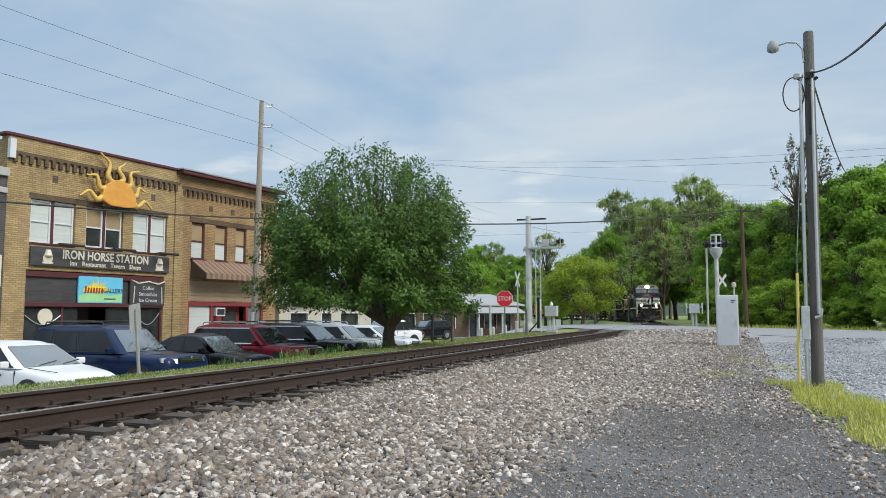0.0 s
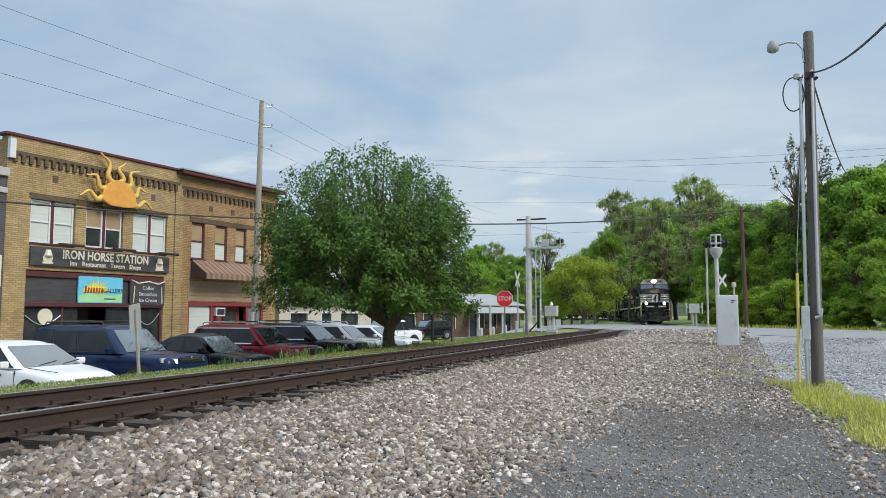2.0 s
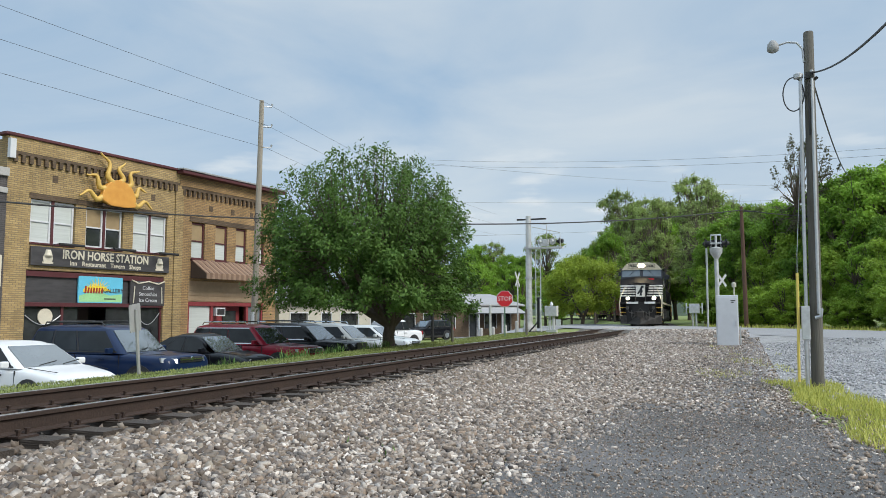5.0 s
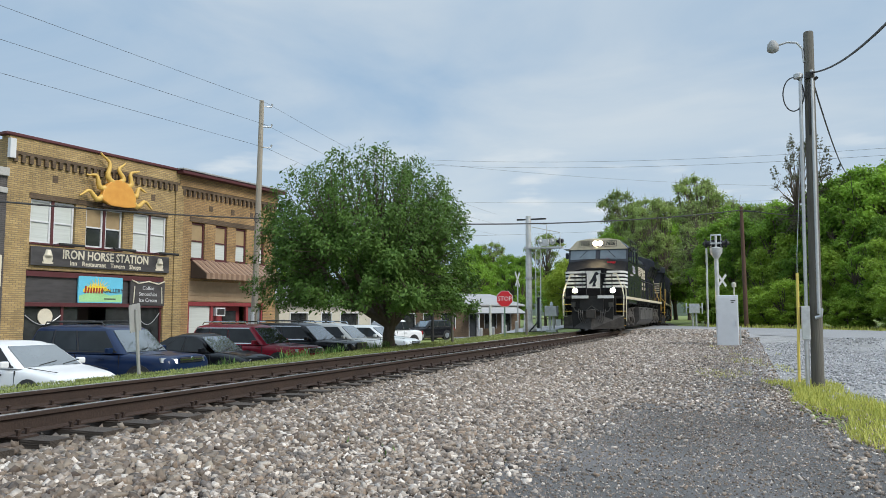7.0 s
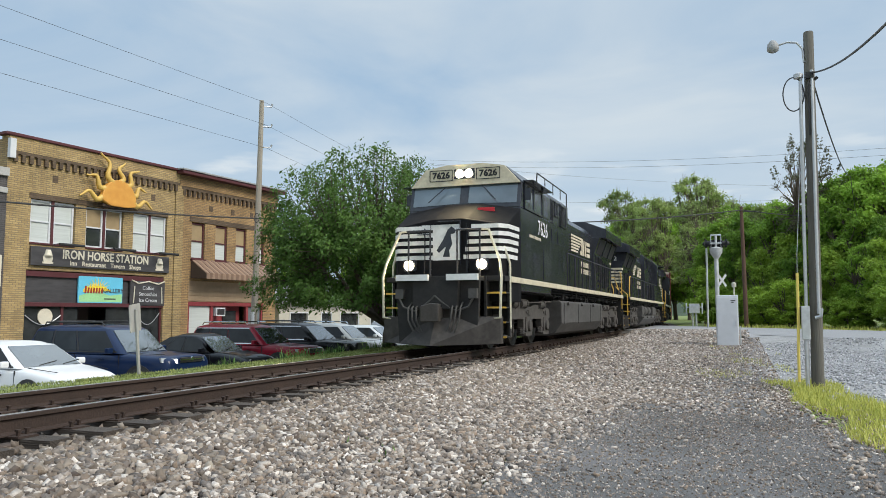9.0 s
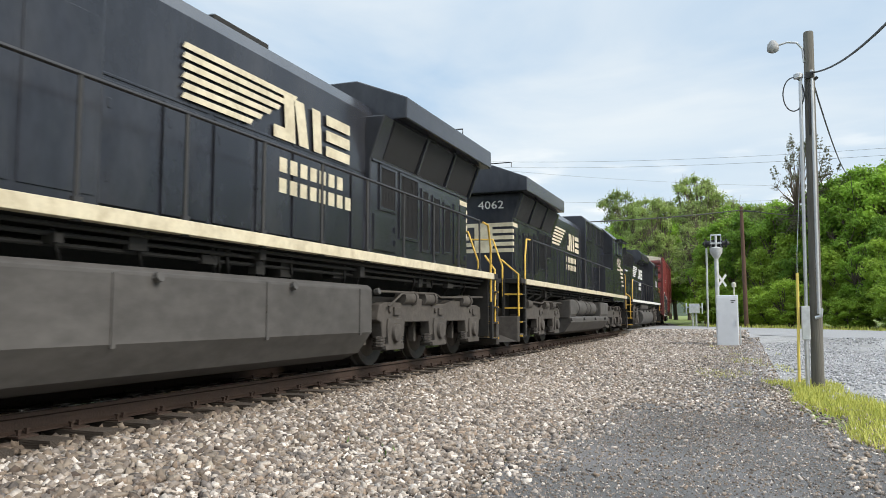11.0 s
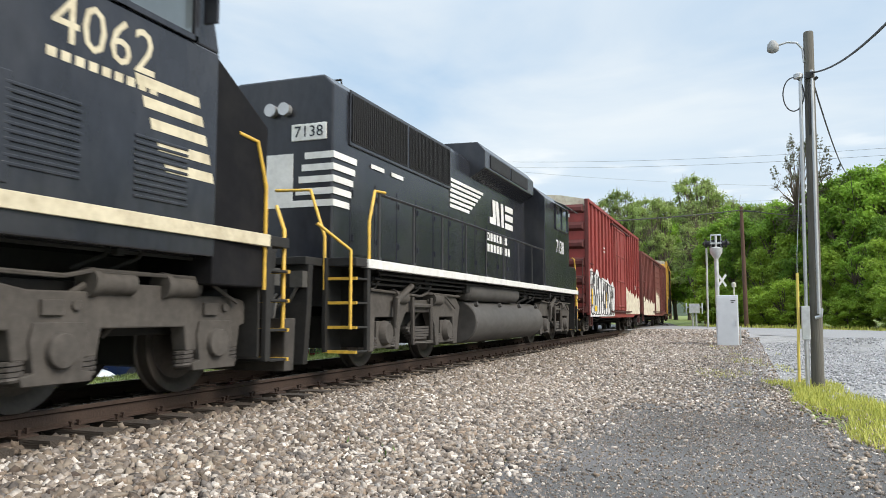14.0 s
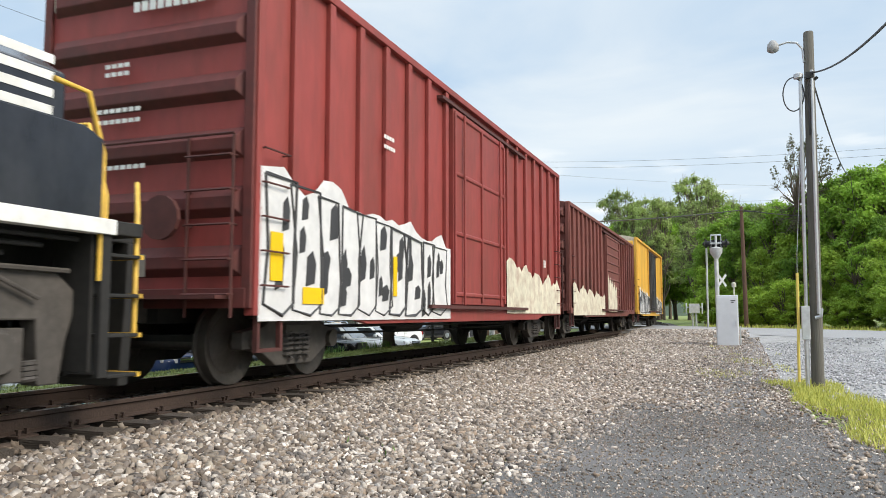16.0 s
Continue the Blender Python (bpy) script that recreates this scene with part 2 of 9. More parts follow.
M["asphalt"] = surface("old_asphalt", (0.135, 0.132, 0.132), 0.9, vary=0.75, grain=130, blotch=0.5, bump=1.0, dirt=(0.11, 0.105, 0.10), dirt_amount=0.4)
M["road"] = surface("road_asphalt", (0.25, 0.25, 0.255), 0.85, vary=0.2, grain=60, blotch=0.25, bump=0.3, dirt=(0.22, 0.215, 0.21), dirt_amount=0.5)
M["lot"] = surface("grey_gravel_lot", (0.275, 0.272, 0.268), 0.92, vary=0.4, grain=22, blotch=0.5, bump=0.9, dirt=(0.12, 0.115, 0.105), dirt_amount=0.5)
M["concrete"] = surface("concrete", (0.42, 0.41, 0.39), 0.85, vary=0.15, grain=30, blotch=0.7, bump=0.2, dirt=(0.22, 0.21, 0.19), dirt_amount=0.4)
M["line"] = surface("road_paint_white", (0.72, 0.72, 0.70), 0.7, vary=0.15, dirt=(0.3, 0.3, 0.3), dirt_amount=0.4)
M["rust"] = surface("rusty_rail_steel", (0.045, 0.028, 0.021), 0.75, metal=0.2, vary=0.4, grain=50, blotch=3, bump=0.3)
M["railtop"] = surface("polished_rail_head", (0.42, 0.41, 0.40), 0.28, metal=1.0, vary=0.15, grain=30, blotch=2, bump=0.02)
M["tie"] = surface("creosoted_tie", (0.055, 0.043, 0.034), 0.9, vary=0.5, grain=25, blotch=3, bump=0.8, stretch=(0.25, 3, 3), per_object=0.4)
M["bark"] = surface("bark", (0.11, 0.085, 0.065), 0.95, vary=0.4, grain=14, blotch=3, bump=1.0, stretch=(3, 3, 0.6))
M["polewood"] = surface("weathered_pole", (0.115, 0.108, 0.092), 0.9, vary=0.35, grain=12, blotch=2, bump=0.6, stretch=(6, 6, 0.25), dirt=(0.09, 0.075, 0.06), dirt_amount=0.6)
M["polegrey"] = surface("pale_grey_pole", (0.31, 0.275, 0.225), 0.9, vary=0.3, grain=12, blotch=2, bump=0.5, stretch=(6, 6, 0.25), dirt=(0.15, 0.135, 0.115), dirt_amount=0.5)
M["polebrown"] = surface("brown_pole", (0.10, 0.055, 0.038), 0.9, vary=0.35, grain=12, blotch=2, bump=0.4, stretch=(6, 6, 0.25))
M["galv"] = surface("galvanised_steel", (0.50, 0.51, 0.52), 0.45, metal=0.7, vary=0.15, grain=20, blotch=2, bump=0.05)
M["silverpaint"] = surface("silver_paint", (0.55, 0.56, 0.56), 0.5, metal=0.3, vary=0.15, grain=10, blotch=2, bump=0.05, dirt=(0.3, 0.28, 0.25), dirt_amount=0.3)
M["white"] = surface("white_paint", (0.60, 0.61, 0.63), 0.45, vary=0.06, grain=8, blotch=1.2, bump=0.03)
M["black"] = surface("black_rubber", (0.018, 0.018, 0.019), 0.7, vary=0.2, bump=0.05)
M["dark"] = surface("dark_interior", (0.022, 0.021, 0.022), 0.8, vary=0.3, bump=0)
M["reflect_y"] = surface("guard_yellow", (0.72, 0.55, 0.13), 0.5, vary=0.12, bump=0.03)
M["wire"] = surface("wire_black", (0.03, 0.03, 0.032), 0.6, vary=0.1, bump=0)
M["red"] = surface("sign_red", (0.50, 0.012, 0.022), 0.4, vary=0.08, bump=0)

def leaf_mat(name, c, t, tr=0.3):
    return surface(name, c, 0.55, vary=0.45, grain=3, blotch=0.4, island=0.5, per_object=0.35, bump=0, tint=t, translucent=tr, spec=0.15)

M["leaf_tree"] = leaf_mat("leaf_cherry", (0.032, 0.075, 0.018), (0.15, 0.27, 0.06), 0.3)
M["leaf_vine"] = leaf_mat("leaf_vine", (0.07, 0.075, 0.04), (0.16, 0.17, 0.09), 0.25)
M["leaf_deep"] = leaf_mat("leaf_deep", (0.075, 0.17, 0.028), (0.26, 0.45, 0.07), 0.4)
M["leaf_fresh"] = leaf_mat("leaf_fresh", (0.19, 0.33, 0.04), (0.46, 0.64, 0.10), 0.45)
M["leaf_wood"] = leaf_mat("leaf_wood", (0.13, 0.27, 0.035), (0.38, 0.60, 0.09), 0.45)
M["leaf_bush"] = leaf_mat("leaf_redbud", (0.30, 0.43, 0.05), (0.54, 0.66, 0.10), 0.45)
M["leaf_pale"] = leaf_mat("leaf_pale", (0.23, 0.33, 0.10), (0.46, 0.57, 0.20), 0.5)

# ---- the lie of the land: z = 0 is the top of the rails ----
TRACK_X = -6.39       # centre line of the straight
BEND_S, BEND_R = 56.0, 265.0


def track_at(s):
    """Place and heading (radians to the left) of the centre line, s metres along it."""
    if s <= BEND_S:
        return TRACK_X, s, 0.0
    a = (s - BEND_S) / BEND_R
    return TRACK_X - BEND_R * (1 - math.cos(a)), BEND_S + BEND_R * math.sin(a), a


def smooth(t):
    t = np.clip(t, 0, 1)
    return t * t * (3 - 2 * t)


def centre_x(y):
    a = np.clip((np.asarray(y, float) - BEND_S) / BEND_R, 0, 0.97)
    return TRACK_X - BEND_R * (1 - np.sqrt(1 - a * a))


ROAD_N, ROAD_U = (0.785, 0.62), (0.62, -0.785)   # the road crosses the track at a slant


def land(x, y):
    """Height of the ground."""
    x, y = np.asarray(x, float), np.asarray(y, float)
    d = x - centre_x(y)
    lift = smooth((y - 12) / 30)
    right = -0.66 + lift * 0.56
    left_verge = -0.36 + lift * 0.18
    street = -1.27 + smooth((y - 26) / 30) * 1.1 * smooth((x + 21) / 9)
    z = np.where(d > 0, -0.27 + (right + 0.27) * smooth((d - 1.5) / 3.0),
                 -0.27 + (left_verge + 0.27) * smooth((-d - 1.5) / 0.8))
    z = np.where(d < -4.7, left_verge + (street - left_verge) * smooth((-d - 4.7) / 1.7), z)
    # the crossing: the road is level with the rails
    q = x * ROAD_N[0] + y * ROAD_N[1]
    near_road = smooth((q - 19.5) / 3.0) * (1 - smooth((q - 34.5) / 3.0)) * smooth((x + 18) / 6)
    z = z * (1 - near_road) + (-0.035) * near_road
    return z


def sheet(name, pts_x, pts_y, material, lift, label, category="", uneven=0.0, kind="structure"):
    """A sheet of ground over a grid, laid lift metres above the land."""
    X, Y = np.meshgrid(pts_x, pts_y)
    Z = land(X, Y) + lift
    if uneven:
        Z = Z + uneven * np.vectorize(lambda a, b: noise.noise((a * 1.3, b * 1.3, 0)) + 0.5 * noise.noise((a * 4, b * 4, 3)))(X, Y)
    w, h = len(pts_x), len(pts_y)
    idx = np.arange(w * h).reshape(h, w)
    faces = np.stack([idx[:-1, :-1], idx[:-1, 1:], idx[1:, 1:], idx[1:, :-1]], -1).reshape(-1, 4)
    ob = new(name, array_mesh(name, np.stack([X, Y, Z], -1).reshape(-1, 3), faces, material, True))
    return tagged(ob, label, category or name, kind=kind)


def strip(name, edge_a, edge_b, steps, material, lift, label, across=8, category="", uneven=0.0):
    """A sheet between two edges, each a list of (x, y)."""
    def along(edge, t):
        t = t * (len(edge) - 1)
        i = min(int(t), len(edge) - 2)
        return np.array(edge[i]) * (1 - (t - i)) + np.array(edge[i + 1]) * (t - i)
    P = np.array([[along(edge_a, i / steps) * (1 - k / across) + along(edge_b, i / steps) * (k / across)
                   for k in range(across + 1)] for i in range(steps + 1)])
    wob = np.array([[noise.noise((p[0] * 0.9, p[1] * 0.9, 5)) for p in row] for row in P])
    Z = land(P[..., 0], P[..., 1]) + lift + uneven * wob
    for e in (0, across):
        P[:, e, 0] += 0.22 * np.array([noise.noise((p[0] * 1.1, p[1] * 1.1, 9)) for p in P[:, e]])
    V = np.concatenate([P, Z[..., None]], -1).reshape(-1, 3)
    idx = np.arange(len(V)).reshape(steps + 1, across + 1)
    faces = np.stack([idx[:-1, :-1], idx[:-1, 1:], idx[1:, 1:], idx[1:, :-1]], -1).reshape(-1, 4)
    ob = new(name, array_mesh(name, V, faces, material, True))
    return tagged(ob, label, category or name, kind="structure")


def graded(lo, hi, fine_lo, fine_hi, step, grow=1.25):
    """Grid lines: even steps in the middle, growing outwards."""
    a = list(np.arange(fine_lo, fine_hi + step, step))
    s, v = step, a[-1]
    while v < hi:
        s *= grow
        v += s
        a.append(v)
    s, v = step, a[0]
    while v > lo:
        s *= grow
        v -= s
        a.insert(0, v)
    return np.array(a)


def gz(x, y):
    return float(land(x, y))


ground = sheet("ground", graded(-1500, 1500, -26, 14, 0.4), graded(-300, 2500, -6, 80, 0.5), M["grass"], -0.03,
               "grassy ground with bare earthy patches", "ground")
Y_STR = np.arange(-6, 46.5, 0.5)
ballast = strip("ballast", [(TRACK_X - 2.1, y) for y in Y_STR], [(-1.75 - 0.02 * max(0, 30 - y) + (0.9 if y > 26 else 0), y) for y in Y_STR],
                104, M["ballast"], 0.012, "grey crushed stone ballast bed beside the railway track", 14, "gravel", 0.03)
far_bed = strip("ballast_far", [(track_at(s)[0] - 2.2, track_at(s)[1]) for s in range(58, 240, 6)],
                [(track_at(s)[0] + 2.2, track_at(s)[1]) for s in range(58, 240, 6)], 60, M["ballast"], 0.014,
                "grey stone ballast bed on the bend", 3, "gravel")
drive = strip("asphalt_drive", [(-2.15, -4), (-2.15, 6), (-1.9, 14), (-1.6, 24), (-2.0, 33)],
              [(2.4, -4), (1.75, 7), (1.0, 12), (0.55, 17), (0.9, 33)], 80, M["asphalt"], 0.035,
              "cracked dark asphalt drive strewn with loose gravel", 12, "driveway", 0.005)
lot = strip("gravel_lot", [(2.3, 2), (2.4, 14), (0.7, 17.5), (0.75, 24), (0.3, 36.0)], [(34, -7), (25, 4.6), (15.6, 16.6), (9.6, 24.2), (4.6, 30.5)], 60, M["lot"], 0.02,
            "grey gravel parking lot beside the road", 16, "gravel lot", 0.03)


def road_pt(q, r):
    return (ROAD_N[0] * q + ROAD_U[0] * r, ROAD_N[1] * q + ROAD_U[1] * r)


road = strip("road", [road_pt(22.0, r) for r in range(-80, 90, 5)], [road_pt(33.4, r) for r in range(-80, 90, 5)], 170, M["road"], 0.03,
             "pale worn asphalt road over the level crossing", 10)
strip("road_line", [road_pt(32.75, r) for r in range(-30, 75, 5)], [road_pt(32.95, r) for r in range(-30, 75, 5)], 150, M["line"], 0.036,
      "faded white edge line on the road", 1, "road marking")
street = strip("street", [(-12.7, -20), (-12.7, 10), (-12.7, 30), (-11.2, 44), (-9.6, 50), (-14, 58), (-16, 90)],
               [(-20.2, -20), (-20.2, 10), (-20.2, 30), (-19, 44), (-18.5, 50), (-22, 58), (-26, 90)], 110, M["road"], 0.016,
               "pale asphalt street with angled parking", 12)

# ---- railway track ----
RAIL = [(-0.068, -0.171), (0.068, -0.171), (0.068, -0.160), (0.012, -0.142), (0.009, -0.05), (0.036, -0.036), (0.036, -0.006), (0.028, 0.0),
        (-0.028, 0.0), (-0.036, -0.006), (-0.036, -0.036), (-0.009, -0.05), (-0.012, -0.142), (-0.068, -0.160)]
railway = thing("railway_track", pose(0, 0, 0), "single railway track with rusty rails on wooden ties", "railway track", kind="structure")


def rail_geo(side, s0, s1, step, profile):
    rings = []
    n = int(round((s1 - s0) / step))
    for i in range(n + 1):
        x, y, a = track_at(s0 + (s1 - s0) * i / n)
        off = side * 0.7525
        rings.append([(x + (off + u) * math.cos(a), y + (off + u) * math.sin(a), w) for u, w in profile])
    return Geo().loft(rings)


for side in (-1, 1):
    rail = part("rail", rail_geo(side, -8, 240, 2.0, RAIL), M["rust"], railway, "rusty steel rail with worn head", smooth=35)
    part("rail_head", rail_geo(side, -8, 240, 2.0, [(-0.027, 0.0), (0.027, 0.0), (0.024, 0.0035), (-0.024, 0.0035)]), M["railtop"], rail,
         "bright worn running surface")
# ---- ties, plates and ballast stones ----
def stone_material(name, colours, source):
    mat = bpy.data.materials.new(name)
    mat.use_nodes = True
    n, l = mat.node_tree.nodes, mat.node_tree.links
    b = n["Principled BSDF"]
    b.inputs["Roughness"].default_value = 0.88
    r = n.new("ShaderNodeNewGeometry" if source == "island" else "ShaderNodeObjectInfo")
    ramp = n.new("ShaderNodeValToRGB")
    el = ramp.color_ramp.elements
    el[0].position, el[0].color = 0.0, (*colours[0], 1)
    el[1].position, el[1].color = 1.0, (*colours[-1], 1)
    for i, c in enumerate(colours[1:-1]):
        e = el.new((i + 1) / (len(colours) - 1))
        e.color = (*c, 1)
    l.new(r.outputs["Random Per Island" if source == "island" else "Random"], ramp.inputs["Fac"])
    co = n.new("ShaderNodeTexCoord")
    t = n.new("ShaderNodeTexNoise")
    t.inputs["Scale"].default_value, t.inputs["Detail"].default_value = 34, 5
    l.new(co.outputs["Object"], t.inputs["Vector"])
    mx = n.new("ShaderNodeMix")
    mx.data_type, mx.blend_type = "RGBA", "MULTIPLY"
    mx.inputs["Factor"].default_value = 0.6
    l.new(ramp.outputs["Color"], mx.inputs["A"])
    mr = n.new("ShaderNodeMapRange")
    mr.inputs["From Min"].default_value, mr.inputs["From Max"].default_value = 0.3, 0.7
    mr.inputs["To Min"].default_value, mr.inputs["To Max"].default_value = 0.5, 1.25
    l.new(t.outputs["Fac"], mr.inputs["Value"])
    l.new(mr.outputs["Result"], mx.inputs["B"])
    l.new(mx.outputs["Result"], b.inputs["Base Color"])
    bp = n.new("ShaderNodeBump")
    bp.inputs["Strength"].default_value, bp.inputs["Distance"].default_value = 0.4, 0.01
    l.new(t.outputs["Fac"], bp.inputs["Height"])
    l.new(bp.outputs["Normal"], b.inputs["Normal"])
    return mat


GREYS = [(0.051, 0.042, 0.039), (0.344, 0.285, 0.232), (0.171, 0.147, 0.131), (0.525, 0.455, 0.39), (0.081, 0.068, 0.06), (0.303, 0.227, 0.166), (0.132, 0.114, 0.104), (0.727, 0.655, 0.584), (0.111, 0.095, 0.087), (0.222, 0.165, 0.12), (0.445, 0.399, 0.352)]
BROWNS = [(0.07, 0.05, 0.04), (0.20, 0.155, 0.115), (0.13, 0.105, 0.085), (0.27, 0.22, 0.17), (0.10, 0.075, 0.06), (0.33, 0.28, 0.22)]
M["stones"] = stone_material("crushed_stone_grey", GREYS, "island")
M["stones_brown"] = stone_material("crushed_stone_rust_stained", BROWNS, "island")
M["stone_single"] = stone_material("single_stone_grey", GREYS, "object")
M["lotstones"] = stone_material("lot_gravel_stones", [(0.20, 0.20, 0.205), (0.42, 0.42, 0.43), (0.29, 0.29, 0.30), (0.55, 0.55, 0.56)], "island")

CUBE = np.array([(a, b, c) for a in (-1, 1) for b in (-1, 1) for c in (-1, 1)], float)
CUBE_F = np.array([(0, 1, 3), (0, 3, 2), (4, 6, 7), (4, 7, 5), (0, 4, 5), (0, 5, 1), (2, 3, 7), (2, 7, 6), (0, 2, 6), (0, 6, 4), (1, 5, 7), (1, 7, 3)])


def stones(x, y, size, sink=0.25, lift=0.03, g=np.random.default_rng(3)):
    """Crushed stones on the ground at x, y: jittered, flattened, turned blocks."""
    n = len(x)
    v = CUBE[None] * (1 + g.uniform(-0.45, 0.35, (n, 8, 3)))
    v *= np.stack([g.uniform(0.8, 1.35, n), g.uniform(0.6, 1.0, n), g.uniform(0.4, 0.75, n)], -1)[:, None]
    ax = g.normal(size=(n, 3))
    ax[:, 2] += np.sign(ax[:, 2]) * 1.4
    ax /= np.linalg.norm(ax, axis=1, keepdims=True)
    an = g.uniform(0, TAU, n)
    c, s = np.cos(an)[:, None, None], np.sin(an)[:, None, None]
    k = ax[:, None, :]
    v = v * c + np.cross(np.broadcast_to(k, v.shape), v) * s + k * (v * k).sum(-1, keepdims=True) * (1 - c)
    v *= (size / 2)[:, None, None]
    z = land(x, y) + size * (0.3 - sink) + lift
    v += np.stack([x, y, z], -1)[:, None]
    F = (np.arange(n)[:, None, None] * 8 + CUBE_F[None]).reshape(-1, 3)
    return v.reshape(-1, 3), F


sg = np.random.default_rng(17)


def field(n, x0, x1, y0, y1, s0, s1):
    return sg.uniform(x0, x1, n), sg.uniform(y0, y1, n), sg.uniform(s0, s1, n)


def lay(name, parts_, material, label, parent=None, lift=0.03):
    x, y, s = (np.concatenate(q) for q in zip(*parts_))
    ob = new(name, array_mesh(name, *stones(x, y, s, lift=lift), material))
    if parent is not None:
        ob.parent = parent
    return tagged(ob, label, "gravel", kind="stuff")


def thin_right(p, edge, soft):
    """Fewer stones towards the asphalt."""
    keep = sg.random(len(p[0])) > smooth((p[0] - edge) / soft)
    return tuple(q[keep] for q in p)


lay("ballast_stones", [thin_right(field(30000, -5.0, -0.9, 2.6, 15, 0.032, 0.07), -3.0, 1.6), thin_right(field(22000, -5.0, -0.9, 2.6, 15, 0.02, 0.042), -3.0, 1.9), thin_right(field(30000, -5.0, 0.6, 13, 30, 0.032, 0.075), -2.6, 2.8),
                       thin_right(field(11000, -5.0, 0.6, 30, 43, 0.06, 0.11), -1.2, 2.2)], M["stones"], "loose grey and tan crushed ballast stones")
lay("ballast_stones", [field(3600, -5.55, -4.75, 2.6, 40, 0.05, 0.09), field(3800, -5.0, -3.6, 2.6, 30, 0.04, 0.09), field(7500, -7.1, -5.7, 3, 42, 0.045, 0.08), field(2500, -8.6, -7.2, 5, 42, 0.05, 0.09)], M["stones_brown"],
    "rust-stained stones between and beside the rails")
lay("scattered_gravel", [field(20000, -2.6, 1.7, 3.5, 12, 0.006, 0.018), field(1500, -2.4, 1.2, 3.5, 12, 0.012, 0.03), field(8500, -2.4, 0.9, 12, 33, 0.02, 0.05), field(4000, -2.0, 0.9, 12, 33, 0.012, 0.03), field(260, -2.0, 1.4, 3.5, 14, 0.025, 0.05), field(600, 0.9, 1.9, 6, 14, 0.02, 0.055), field(300, 0.3, 1.0, 13, 17, 0.02, 0.055)], M["stones"],
    "loose grit scattered on the old asphalt", lift=0.039)
lay("lot_stones", [field(4200, 1.5, 7, 14.5, 26, 0.03, 0.06), field(2500, 2.6, 11, 9, 20, 0.03, 0.06), field(5000, 0.3, 6.5, 17.5, 31, 0.03, 0.055)], M["lotstones"], "loose grey gravel of the parking lot")

tie_me = Geo().span(-1.3, 1.3, -0.115, 0.115, -0.36, -0.182).mesh("tie")
tie_me.materials.append(M["tie"])
plate_g = Geo().span(-0.19, 0.19, -0.1, 0.1, -0.183, -0.166)
for a, b in ((-0.1, -0.06), (0.1, 0.06), (0.14, -0.06)):
    plate_g.span(a - 0.012, a + 0.012, b - 0.012, b + 0.012, -0.17, -0.125)
    plate_g.span(a - 0.02, a + 0.02, b - 0.018, b + 0.018, -0.13, -0.115)
plate_me = plate_g.mesh("tie_plate")
plate_me.materials.append(M["rust"])
tr = random.Random(8)
for k in range(250):
    s = 1.0 + 0.54 * k
    if 44.5 < s < 60.5:
        continue
    x, y, a = track_at(s)
    t = part("tie", tie_me, None, railway, m=pose(x + tr.uniform(-0.05, 0.05), y + tr.uniform(-0.02, 0.02), tr.uniform(-0.012, 0.0), 0, tr.uniform(-0.3, 0.3), math.degrees(a) + tr.uniform(-1, 1)))
    if s < 46:
        for e in (-0.7525, 0.7525):
            part("tie_plate", plate_me, None, railway, m=pose(x + e, y, 0, 0, 0, 0 if e > 0 else 180))
# crossing panels between and beside the rails
for k, (x0, x1) in enumerate(((-1.35, -0.85), (-0.66, 0.66), (0.85, 1.35))):
    g = Geo()
    rings = []
    for s in np.arange(44.6, 60.6, 0.8):
        x, y, a = track_at(float(s))
        rings.append([(x + u, y, w) for u, w in ((x0, -0.2), (x1, -0.2), (x1, -0.012), (x0, -0.012))])
    part("crossing_panel", g.loft(rings), M["road"], railway, "asphalt crossing panel")

single = []
for k in range(6):
    v, f = stones(np.zeros(1), np.zeros(1), np.ones(1))
    v = v - v.mean(0)
    single.append(array_mesh("stone", v, f, M["stone_single"]))
for k in range(290):
    x, y = tr.uniform(-4.0, -1.7), tr.uniform(3.6, 8.2)
    if x > -2.2 and tr.random() < 0.6:
        continue
    s = tr.uniform(0.035, 0.068)
    ob = part("stone", single[k % 6], None, ballast, m=pose(x, y, gz(x, y) + 0.035 + 0.2 * s, tr.uniform(-25, 25), tr.uniform(-25, 25), tr.uniform(0, 360)))
    ob.scale = (s, s * tr.uniform(0.8, 1.1), s)


